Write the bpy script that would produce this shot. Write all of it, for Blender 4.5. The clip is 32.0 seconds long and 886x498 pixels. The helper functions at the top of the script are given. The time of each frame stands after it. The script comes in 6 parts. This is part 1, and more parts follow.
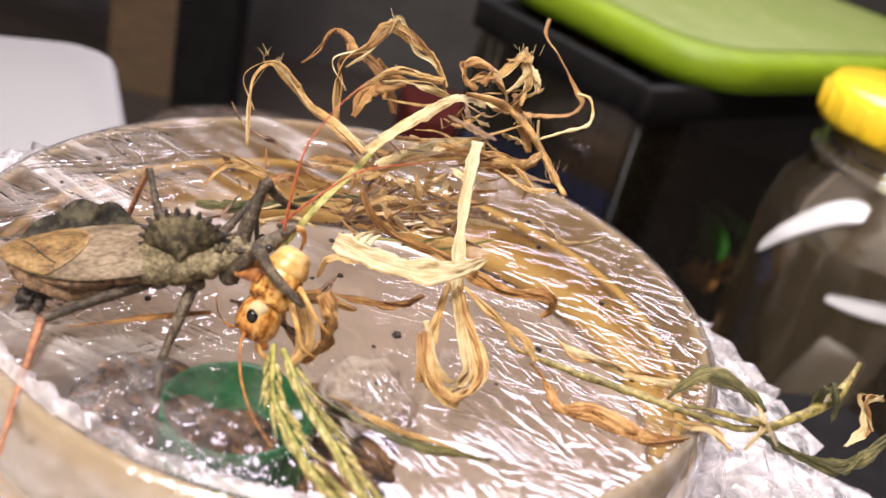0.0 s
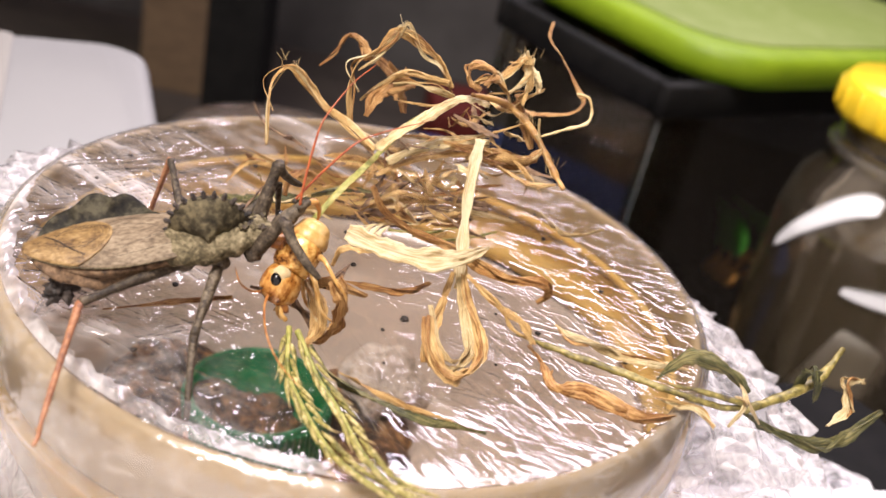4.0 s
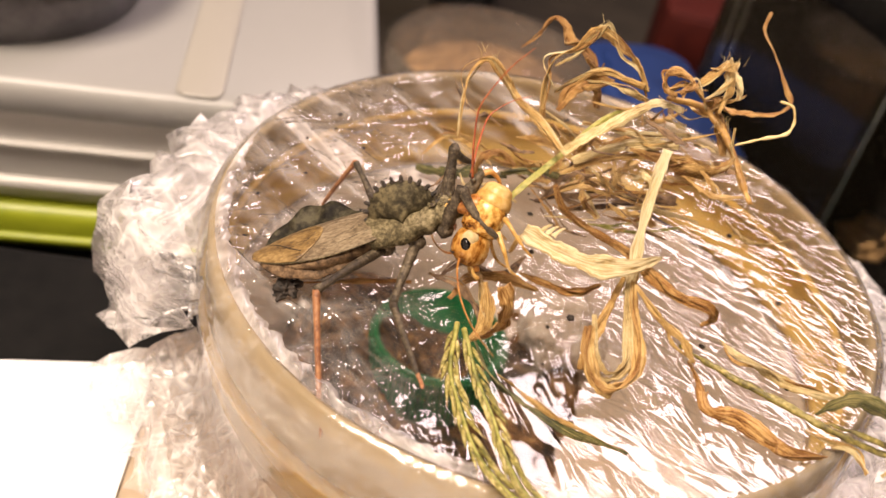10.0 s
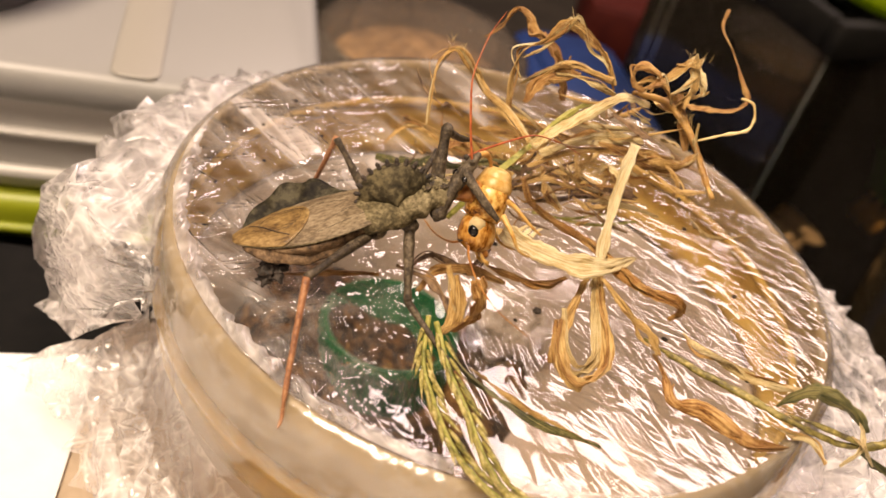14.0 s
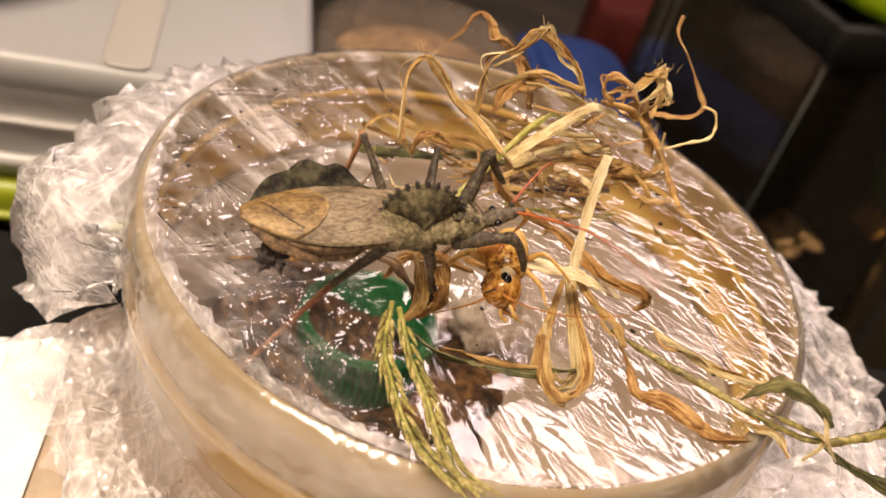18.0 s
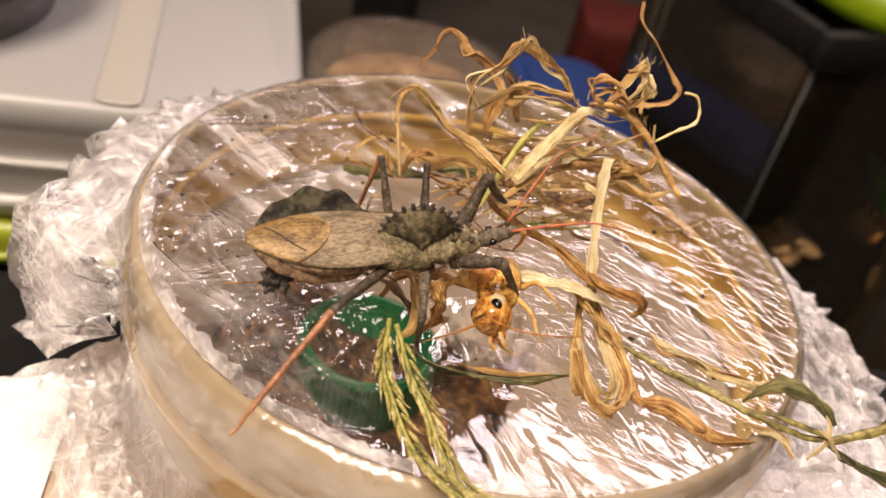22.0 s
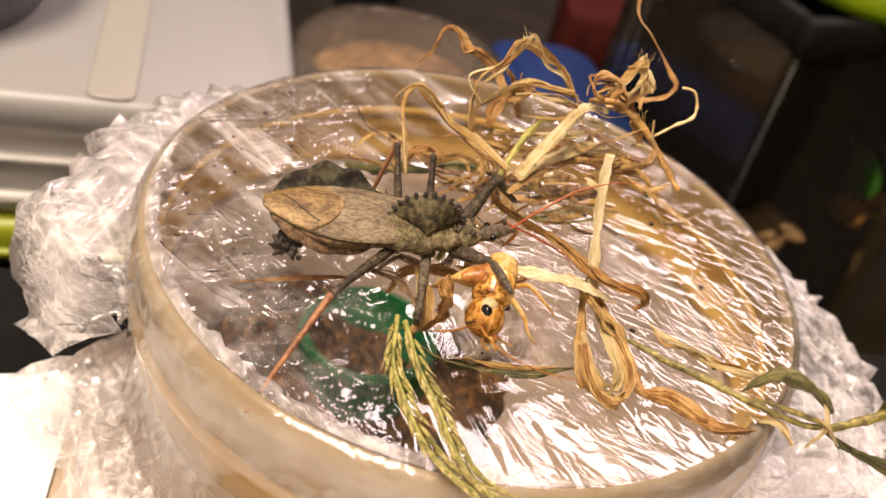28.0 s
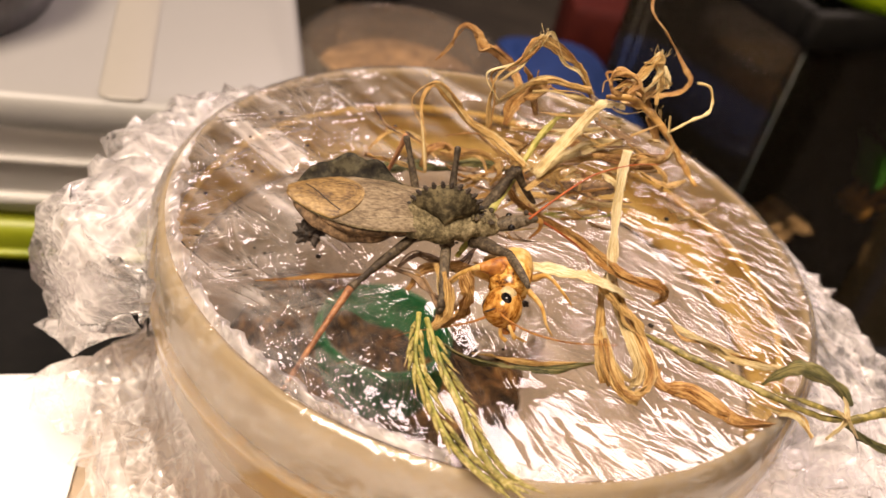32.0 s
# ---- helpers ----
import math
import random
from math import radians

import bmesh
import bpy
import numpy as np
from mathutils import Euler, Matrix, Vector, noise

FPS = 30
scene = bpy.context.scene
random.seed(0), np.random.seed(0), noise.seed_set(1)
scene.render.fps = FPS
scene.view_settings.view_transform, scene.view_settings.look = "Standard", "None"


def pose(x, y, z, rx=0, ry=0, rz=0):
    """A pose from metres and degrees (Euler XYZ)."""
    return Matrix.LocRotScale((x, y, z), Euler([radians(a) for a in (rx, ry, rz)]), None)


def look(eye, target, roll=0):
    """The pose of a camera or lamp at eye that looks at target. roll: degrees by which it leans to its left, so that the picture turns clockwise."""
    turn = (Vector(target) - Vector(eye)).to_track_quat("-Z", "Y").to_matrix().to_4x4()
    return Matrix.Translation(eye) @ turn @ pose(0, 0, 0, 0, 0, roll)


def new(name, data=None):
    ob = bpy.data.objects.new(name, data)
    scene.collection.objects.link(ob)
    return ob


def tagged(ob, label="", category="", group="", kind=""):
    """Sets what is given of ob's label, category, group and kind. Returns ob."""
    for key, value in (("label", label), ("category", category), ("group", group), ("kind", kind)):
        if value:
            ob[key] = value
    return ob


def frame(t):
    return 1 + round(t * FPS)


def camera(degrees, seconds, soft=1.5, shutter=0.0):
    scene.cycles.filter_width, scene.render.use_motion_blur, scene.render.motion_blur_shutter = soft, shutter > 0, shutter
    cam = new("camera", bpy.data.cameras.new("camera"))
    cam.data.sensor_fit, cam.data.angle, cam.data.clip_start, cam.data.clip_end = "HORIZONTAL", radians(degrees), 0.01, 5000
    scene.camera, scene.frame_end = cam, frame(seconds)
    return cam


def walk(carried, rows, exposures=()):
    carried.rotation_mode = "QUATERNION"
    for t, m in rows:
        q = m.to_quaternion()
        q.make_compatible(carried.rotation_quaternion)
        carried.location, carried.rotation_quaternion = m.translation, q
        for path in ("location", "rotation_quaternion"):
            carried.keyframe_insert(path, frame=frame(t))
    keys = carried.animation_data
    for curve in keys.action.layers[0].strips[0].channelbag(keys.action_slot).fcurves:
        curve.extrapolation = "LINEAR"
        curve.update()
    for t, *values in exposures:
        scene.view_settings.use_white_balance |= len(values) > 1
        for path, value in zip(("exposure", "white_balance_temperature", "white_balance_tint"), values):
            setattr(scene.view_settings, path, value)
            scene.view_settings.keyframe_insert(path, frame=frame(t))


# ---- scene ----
cam = camera(50.0, 32.0)
cam.data.dof.use_dof = True
cam.data.dof.focus_distance = 0.122
cam.data.dof.aperture_fstop = 26.0
PATH = [
    (0.0, -0.0015, -0.1145, 0.1182, 62.37, -12.36, 0.01),
    (0.5, -0.0005, -0.1147, 0.1172, 62.78, -12.56, 0.23),
    (1.0, -0.0006, -0.1150, 0.1178, 62.58, -12.64, 0.27),
    (1.5, -0.0023, -0.1162, 0.1181, 62.29, -12.50, 0.77),
    (2.0, -0.0021, -0.1170, 0.1181, 62.20, -12.72, 0.91),
    (2.5, -0.0033, -0.1170, 0.1169, 62.13, -12.73, 0.92),
    (3.0, -0.0026, -0.1176, 0.1170, 62.30, -12.50, 0.63),
    (3.5, -0.0005, -0.1196, 0.1197, 62.02, -12.05, 1.12),
    (5.5, 0.0020, -0.1280, 0.1240, 61.26, -11.24, 2.81),
    (6.0, 0.0005, -0.1278, 0.1247, 60.99, -11.62, 3.54),
    (6.5, -0.0023, -0.1221, 0.1296, 61.29, -12.45, 5.49),
    (7.0, 0.0005, -0.1188, 0.1365, 55.99, -10.45, 10.34),
    (7.5, 0.0021, -0.1113, 0.1340, 56.15, -9.93, 13.66),
    (8.0, 0.0073, -0.1155, 0.1346, 55.61, -8.52, 16.34),
    (8.5, 0.0060, -0.1128, 0.1400, 52.57, -7.92, 16.38),
    (9.0, 0.0062, -0.1172, 0.1389, 52.75, -8.17, 17.28),
    (9.5, 0.0035, -0.1189, 0.1416, 51.56, -8.67, 16.96),
    (10.0, 0.0022, -0.1177, 0.1391, 51.53, -9.72, 16.12),
    (10.5, 0.0003, -0.1166, 0.1403, 50.99, -10.54, 15.26),
    (11.0, -0.0000, -0.1168, 0.1399, 51.10, -10.99, 14.30),
    (11.5, -0.0008, -0.1165, 0.1389, 51.03, -11.56, 13.67),
    (12.0, -0.0013, -0.1166, 0.1391, 50.93, -11.76, 13.56),
    (12.5, -0.0012, -0.1176, 0.1373, 51.60, -12.19, 13.14),
    (13.0, -0.0000, -0.1173, 0.1400, 50.79, -11.47, 13.85),
    (13.5, -0.0020, -0.1175, 0.1366, 51.34, -12.73, 12.70),
    (14.0, -0.0051, -0.1177, 0.1374, 51.41, -13.37, 12.25),
    (14.5, -0.0049, -0.1167, 0.1388, 50.78, -13.59, 11.85),
    (16.5, -0.0012, -0.1165, 0.1362, 51.41, -14.10, 12.82),
    (17.0, -0.0003, -0.1166, 0.1372, 50.89, -13.82, 13.41),
    (17.5, 0.0002, -0.1172, 0.1367, 51.14, -14.01, 13.33),
    (18.0, 0.0010, -0.1179, 0.1371, 51.42, -13.79, 13.45),
    (18.5, 0.0020, -0.1184, 0.1370, 51.50, -13.31, 13.78),
    (19.0, 0.0038, -0.1181, 0.1389, 51.54, -10.43, 12.55),
    (19.5, 0.0020, -0.1198, 0.1364, 52.01, -12.74, 13.84),
    (20.0, 0.0031, -0.1192, 0.1360, 52.14, -12.65, 13.38),
    (20.5, 0.0037, -0.1186, 0.1359, 52.43, -12.33, 12.52),
    (21.0, 0.0019, -0.1183, 0.1367, 51.84, -12.18, 12.19),
    (21.5, 0.0024, -0.1175, 0.1355, 52.92, -11.85, 11.70),
    (22.0, 0.0021, -0.1190, 0.1366, 53.37, -11.69, 11.79),
    (22.5, 0.0020, -0.1175, 0.1361, 53.85, -12.32, 11.27),
    (23.0, 0.0025, -0.1195, 0.1390, 53.19, -11.58, 12.03),
    (23.5, 0.0029, -0.1192, 0.1372, 54.12, -11.75, 11.75),
    (24.0, 0.0030, -0.1202, 0.1377, 54.13, -11.33, 12.31),
    (24.5, 0.0034, -0.1182, 0.1368, 53.77, -11.22, 12.17),
    (25.0, 0.0012, -0.1188, 0.1371, 53.51, -11.47, 11.61),
    (25.5, 0.0019, -0.1195, 0.1367, 53.50, -11.28, 11.78),
    (27.5, -0.0010, -0.1192, 0.1381, 52.86, -11.73, 10.22),
    (28.0, -0.0013, -0.1202, 0.1382, 52.70, -11.89, 10.49),
    (28.5, -0.0006, -0.1200, 0.1385, 52.81, -11.78, 10.32),
    (29.0, -0.0007, -0.1200, 0.1381, 52.61, -11.92, 10.42),
    (29.5, -0.0005, -0.1185, 0.1376, 52.39, -11.26, 10.44),
    (30.0, -0.0004, -0.1187, 0.1379, 52.66, -11.08, 10.23),
    (30.5, -0.0043, -0.1208, 0.1375, 53.15, -11.48, 10.40),
    (31.0, -0.0038, -0.1204, 0.1375, 52.79, -11.43, 10.21),
    (31.5, -0.0038, -0.1210, 0.1381, 52.71, -11.27, 10.31),
    (32.0, -0.0034, -0.1211, 0.1383, 52.52, -11.32, 10.29),

]
walk(cam, [(t, pose(x, y, z, rx, ry, rz)) for t, x, y, z, rx, ry, rz in PATH],
     [(0, 0.3, 5500, 10), (6, 0.3, 5550, 10), (9, 0.15, 6300, 10), (12.5, -0.1, 7200, 10), (17, -0.15, 7000, 10), (24, -0.05, 6400, 10), (32, -0.05, 6900, 10)])

# ---- light: two unseen warm panels added round the subject, a dim room round it ----
world = bpy.data.worlds.new("room_light")
scene.world = world
world.use_nodes = True
world.node_tree.nodes["Background"].inputs[0].default_value = (1.0, 0.82, 0.66, 1)
world.node_tree.nodes["Background"].inputs[1].default_value = 0.25


def area_lamp(name, eye, target, sx, sy, watts, colour):
    data = bpy.data.lights.new(name, "AREA")
    data.shape, data.size, data.size_y, data.energy, data.color = "RECTANGLE", sx, sy, watts, colour
    ob = new(name, data)
    ob.matrix_world = look(eye, target)
    return ob


# added panel behind, set where the film's bright patch mirrors it
area_lamp("film_mirror_lamp", (0.18, 0.54, 0.69), (0.0, -0.02, 0.055), 0.46, 0.30, 6.2, (1.0, 0.79, 0.80))
# added overhead fill, set by how bright cup, grass and paper came out
area_lamp("fill_lamp", (-0.20, -0.28, 0.84), (0.0, 0.0, 0.05), 0.34, 0.34, 15.5, (1.0, 0.82, 0.67))
scene.view_settings.exposure = 0.0


# ---- materials ----
def mat(name, build):
    m = bpy.data.materials.new(name)
    m.use_nodes = True
    nt = m.node_tree
    build(nt, nt.nodes["Principled BSDF"], nt.nodes["Material Output"])
    return m


def nd(nt, kind, **values):
    n = nt.nodes.new(kind)
    for k, v in values.items():
        n.inputs[k.replace("_", " ")].default_value = v
    return n


def coords(nt, scale):
    tc, mp = nt.nodes.new("ShaderNodeTexCoord"), nt.nodes.new("ShaderNodeMapping")
    mp.inputs["Scale"].default_value = scale
    nt.links.new(tc.outputs["Object"], mp.inputs["Vector"])
    return mp.outputs[0]


def ramp(nt, fac, stops):
    r = nt.nodes.new("ShaderNodeValToRGB")
    while len(r.color_ramp.elements) < len(stops):
        r.color_ramp.elements.new(0.5)
    for e, (p, c) in zip(r.color_ramp.elements, stops):
        e.position, e.color = p, (*c, 1)
    nt.links.new(fac, r.inputs[0])
    return r.outputs[0]


def noise_fac(nt, vec, scale, detail=4.0, rough=0.6, distort=0.0):
    n = nd(nt, "ShaderNodeTexNoise", Scale=scale, Detail=detail, Roughness=rough, Distortion=distort)
    nt.links.new(vec, n.inputs["Vector"])
    return n.outputs["Fac"]


def bump(nt, bsdf, fac, strength, dist):
    b = nd(nt, "ShaderNodeBump", Strength=strength, Distance=dist)
    nt.links.new(fac, b.inputs["Height"])
    nt.links.new(b.outputs[0], bsdf.inputs["Normal"])
    return b


def grained(name, stops, scale=600, stretch=(1, 1, 1), rough=0.6, bumpiness=0.3, dist=0.0002, metal=0.0, spec=0.5, sheer=0.0, fine=4.0, streak=None):
    """A matt to satin surface: two scales of colour variation and a fine relief. sheer: share of light that passes through."""
    def build(nt, b, out):
        v = coords(nt, stretch)
        big, small = noise_fac(nt, v, scale, 5, 0.65, 0.4), noise_fac(nt, v, scale * fine, 3, 0.6)
        if streak:
            uv, mp = nt.nodes.new("ShaderNodeTexCoord"), nt.nodes.new("ShaderNodeMapping")
            mp.inputs["Scale"].default_value = (streak, 0.9, 1)
            nt.links.new(uv.outputs["UV"], mp.inputs["Vector"])
            small = noise_fac(nt, mp.outputs[0], 1.0, 4, 0.8, 0.2)
        mix = nt.nodes.new("ShaderNodeMath")
        mix.operation = "MULTIPLY_ADD"
        nt.links.new(small, mix.inputs[0])
        mix.inputs[1].default_value = 2.0 if streak else 0.85
        nt.links.new(big, mix.inputs[2])
        sub = nt.nodes.new("ShaderNodeMath")
        sub.operation = "SUBTRACT"
        nt.links.new(mix.outputs[0], sub.inputs[0])
        sub.inputs[1].default_value = 1.0 if streak else 0.425
        info = nt.nodes.new("ShaderNodeObjectInfo")
        vary = nt.nodes.new("ShaderNodeMath")
        vary.operation = "MULTIPLY_ADD"
        nt.links.new(info.outputs["Random"], vary.inputs[0])
        vary.inputs[1].default_value = 0.16
        nt.links.new(sub.outputs[0], vary.inputs[2])
        shift = nt.nodes.new("ShaderNodeMath")
        shift.operation = "SUBTRACT"
        nt.links.new(vary.outputs[0], shift.inputs[0])
        shift.inputs[1].default_value = 0.08
        colour = ramp(nt, shift.outputs[0], stops)
        nt.links.new(colour, b.inputs["Base Color"])
        b.inputs["Roughness"].default_value = rough
        b.inputs["Metallic"].default_value = metal
        b.inputs["Specular IOR Level"].default_value = spec
        bump(nt, b, sub.outputs[0], bumpiness, dist)
        if sheer:
            tr = nt.nodes.new("ShaderNodeBsdfTranslucent")
            nt.links.new(colour, tr.inputs[0])
            ms = nd(nt, "ShaderNodeMixShader", Fac=sheer)
            nt.links.new(b.outputs[0], ms.inputs[1])
            nt.links.new(tr.outputs[0], ms.inputs[2])
            nt.links.new(ms.outputs[0], out.inputs[0])
    return mat(name, build)


def arith(nt, op, a, b=0.0, c=0.0):
    n = nt.nodes.new("ShaderNodeMath")
    n.operation = op
    for k, v in enumerate((a, b, c)):
        if isinstance(v, (int, float)):
            n.inputs[k].default_value = v
        else:
            nt.links.new(v, n.inputs[k])
    return n.outputs[0]


def folds(nt, turn, across, along_, seed, sharp, distort=0.6):
    """Sharp creases that run along one direction (turn, in degrees from +x), broken up along their length."""
    tc, mp = nt.nodes.new("ShaderNodeTexCoord"), nt.nodes.new("ShaderNodeMapping")
    mp.vector_type = "TEXTURE"
    mp.inputs["Rotation"].default_value = (0, 0, radians(turn))
    mp.inputs["Scale"].default_value = (1.0 / along_, 1.0 / across, 1.0 / across)
    mp.inputs["Location"].default_value = (seed, seed * 0.37, 0)
    nt.links.new(tc.outputs["Object"], mp.inputs["Vector"])
    f = noise_fac(nt, mp.outputs[0], 1.0, 2, 0.55, distort)
    ridge = arith(nt, "SUBTRACT", 1.0, arith(nt, "ABSOLUTE", arith(nt, "MULTIPLY_ADD", f, 4.0, -2.0)))
    return arith(nt, "POWER", arith(nt, "MAXIMUM", ridge, 0.0), sharp)


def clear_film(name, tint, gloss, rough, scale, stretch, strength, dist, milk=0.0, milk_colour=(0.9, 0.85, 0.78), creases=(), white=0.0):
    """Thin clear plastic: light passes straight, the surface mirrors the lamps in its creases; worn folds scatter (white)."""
    def build(nt, b, out):
        nt.nodes.remove(b)
        v = coords(nt, stretch)
        f1, f2 = noise_fac(nt, v, scale, 3, 0.5, 0.8), noise_fac(nt, v, scale * 3.3, 2, 0.5, 0.3)
        height = arith(nt, "MULTIPLY_ADD", f2, 0.12, f1)
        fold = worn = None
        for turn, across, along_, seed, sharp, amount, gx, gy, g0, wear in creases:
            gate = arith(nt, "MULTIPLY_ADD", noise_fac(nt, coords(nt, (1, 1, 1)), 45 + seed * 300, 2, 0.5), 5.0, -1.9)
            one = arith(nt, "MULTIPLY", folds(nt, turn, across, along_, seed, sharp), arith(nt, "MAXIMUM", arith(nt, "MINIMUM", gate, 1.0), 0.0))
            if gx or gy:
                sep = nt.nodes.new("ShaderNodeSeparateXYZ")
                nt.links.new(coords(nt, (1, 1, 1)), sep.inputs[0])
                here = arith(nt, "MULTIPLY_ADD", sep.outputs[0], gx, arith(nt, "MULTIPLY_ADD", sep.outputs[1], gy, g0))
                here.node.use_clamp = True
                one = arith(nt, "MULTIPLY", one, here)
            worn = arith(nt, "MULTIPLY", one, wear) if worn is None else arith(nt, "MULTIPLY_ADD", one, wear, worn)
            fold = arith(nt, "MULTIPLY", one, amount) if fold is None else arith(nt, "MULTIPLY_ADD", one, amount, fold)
        if fold is not None:
            height = arith(nt, "MULTIPLY_ADD", height, 0.14, fold)
        bm_ = nd(nt, "ShaderNodeBump", Strength=strength, Distance=dist)
        nt.links.new(height, bm_.inputs["Height"])
        gl = nd(nt, "ShaderNodeBsdfGlossy", Roughness=rough)
        gl.inputs["Color"].default_value = (1, 1, 1, 1)
        nt.links.new(bm_.outputs[0], gl.inputs["Normal"])
        tp = nt.nodes.new("ShaderNodeBsdfTransparent")
        tp.inputs[0].default_value = (*tint, 1)
        base = tp.outputs[0]
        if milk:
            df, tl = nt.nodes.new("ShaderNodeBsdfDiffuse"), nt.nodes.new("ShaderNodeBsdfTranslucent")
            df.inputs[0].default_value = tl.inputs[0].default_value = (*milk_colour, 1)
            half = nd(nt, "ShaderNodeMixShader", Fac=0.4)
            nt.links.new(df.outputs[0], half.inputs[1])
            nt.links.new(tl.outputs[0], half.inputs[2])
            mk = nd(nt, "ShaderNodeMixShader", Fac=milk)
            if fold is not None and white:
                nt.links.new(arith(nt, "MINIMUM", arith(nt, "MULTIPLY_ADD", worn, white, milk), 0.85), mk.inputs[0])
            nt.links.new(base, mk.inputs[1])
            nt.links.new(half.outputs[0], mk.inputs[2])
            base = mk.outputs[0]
        fr = nd(nt, "ShaderNodeFresnel", IOR=1.5)
        nt.links.new(bm_.outputs[0], fr.inputs["Normal"])
        k = arith(nt, "MULTIPLY_ADD", fr.outputs[0], gloss, 0.02)
        k.node.use_clamp = True
        ms = nt.nodes.new("ShaderNodeMixShader")
        nt.links.new(k, ms.inputs[0])
        nt.links.new(base, ms.inputs[1])
        nt.links.new(gl.outputs[0], ms.inputs[2])
        nt.links.new(ms.outputs[0], out.inputs[0])
    return mat(name, build)


FILM = clear_film("cling_film", (0.98, 0.97, 0.96), 0.9, 0.07, 60, (1, 1, 0.6), 0.4, 0.0006, 0.008, (0.97, 0.95, 0.94))
FILM_RIM = clear_film("cling_film_at_rim", (0.98, 0.97, 0.96), 0.8, 0.10, 330, (1, 1, 0.5), 0.35, 0.0005, 0.05, (0.99, 0.95, 0.90),
                      ((35, 380, 120, 0.3, 4.0, 0.35, 0, 0, 0, 1), (-40, 460, 150, 0.7, 4.0, 0.30, 0, 0, 0, 1)), 0.14)
FILM_PUFF = clear_film("cling_film_gathered", (0.98, 0.97, 0.97), 0.7, 0.16, 24, (1, 1, 1), 0.8, 0.0005, 0.17, (0.99, 0.96, 0.96),
                       ((20, 210, 22, 0.3, 5.0, 0.6, 0, 0, 0, 0.5), (-50, 240, 26, 0.7, 5.0, 0.6, 0, 0, 0, 0.5), (85, 190, 22, 0.1, 5.0, 0.6, 0, 0, 0, 0.5)), 0.8)
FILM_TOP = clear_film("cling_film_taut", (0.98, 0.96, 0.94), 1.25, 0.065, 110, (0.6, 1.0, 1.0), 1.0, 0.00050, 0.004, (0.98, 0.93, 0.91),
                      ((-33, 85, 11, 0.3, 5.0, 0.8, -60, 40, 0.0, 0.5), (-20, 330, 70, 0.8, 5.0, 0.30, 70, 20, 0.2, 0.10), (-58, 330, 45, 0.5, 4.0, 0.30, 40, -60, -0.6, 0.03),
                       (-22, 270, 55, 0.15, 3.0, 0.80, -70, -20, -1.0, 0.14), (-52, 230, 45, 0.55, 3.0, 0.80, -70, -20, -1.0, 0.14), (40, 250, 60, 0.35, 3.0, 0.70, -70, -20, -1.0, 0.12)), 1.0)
FILM_BUNCH = clear_film("cling_film_bunched", (0.97, 0.95, 0.94), 0.15, 0.30, 120, (1, 1, 1), 0.25, 0.0004, 0.10, (0.99, 0.95, 0.93),
                        ((35, 160, 40, 0.3, 3.0, 0.35, 0, 0, 0, 0.6), (-40, 180, 45, 0.7, 3.0, 0.30, 0, 0, 0, 0.6)), 0.6)
CUP = clear_film("frosted_cup_plastic", (0.97, 0.94, 0.86), 1.0, 0.20, 500, (1, 1, 1), 0.15, 0.0003, 0.70, (0.64, 0.50, 0.29))
CUPBODY = clear_film("amber_cup_plastic", (0.98, 0.82, 0.50), 0.7, 0.20, 500, (1, 1, 1), 0.15, 0.0003, 0.65, (0.90, 0.66, 0.22))
CUPWALL = clear_film("clear_cup_wall", (0.97, 0.93, 0.86), 0.7, 0.20, 500, (1, 1, 1), 0.15, 0.0003, 0.58, (0.90, 0.79, 0.68))
CLEAR = clear_film("clear_hard_plastic", (0.96, 0.95, 0.92), 1.6, 0.03, 60, (1, 1, 1), 0.1, 0.0005, 0.07, (0.9, 0.82, 0.70))
# brown milk stands in for dim light inside the jar
JARPLASTIC = clear_film("clear_jar_plastic", (0.95, 0.94, 0.88), 1.6, 0.03, 40, (1, 1, 1), 0.05, 0.0005, 0.10, (0.42, 0.33, 0.20))
BACKFILM = clear_film("dusty_film", (0.95, 0.92, 0.88), 1.6, 0.12, 90, (1, 1, 1), 0.8, 0.002, 0.14, (0.85, 0.70, 0.56))
# slight brown milk stands in for dim light behind the panes
GLASS = clear_film("tank_glass", (0.92, 0.96, 0.94), 1.0, 0.03, 20, (1, 1, 1), 0.02, 0.0005, 0.035, (0.44, 0.36, 0.24))
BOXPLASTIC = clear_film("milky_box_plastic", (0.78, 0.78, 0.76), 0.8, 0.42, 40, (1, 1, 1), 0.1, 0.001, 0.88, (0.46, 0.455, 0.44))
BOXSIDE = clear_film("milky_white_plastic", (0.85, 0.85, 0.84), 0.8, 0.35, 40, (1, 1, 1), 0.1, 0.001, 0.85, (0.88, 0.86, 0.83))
PAPER = grained("white_paper", [(0.3, (0.80, 0.80, 0.80)), (0.7, (0.86, 0.86, 0.86))], 60, rough=0.8, bumpiness=0.15)
TANCARD = grained("tan_card", [(0.3, (0.40, 0.31, 0.22)), (0.7, (0.48, 0.38, 0.28))], 60, rough=0.85, bumpiness=0.2)
BLACK = grained("black_plastic", [(0.3, (0.003, 0.003, 0.003)), (0.7, (0.008, 0.0075, 0.007))], 40, rough=0.7, spec=0.15)
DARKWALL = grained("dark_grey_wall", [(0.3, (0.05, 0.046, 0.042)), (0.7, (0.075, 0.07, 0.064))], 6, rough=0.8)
BOUNCEWALL = grained("cream_bounce_wall", [(0.3, (0.66, 0.60, 0.52)), (0.7, (0.76, 0.70, 0.62))], 6, rough=0.8)
SHELF = grained("dark_shelf", [(0.3, (0.02, 0.016, 0.013)), (0.7, (0.05, 0.04, 0.03))], 12, (1, 6, 1), rough=0.6)
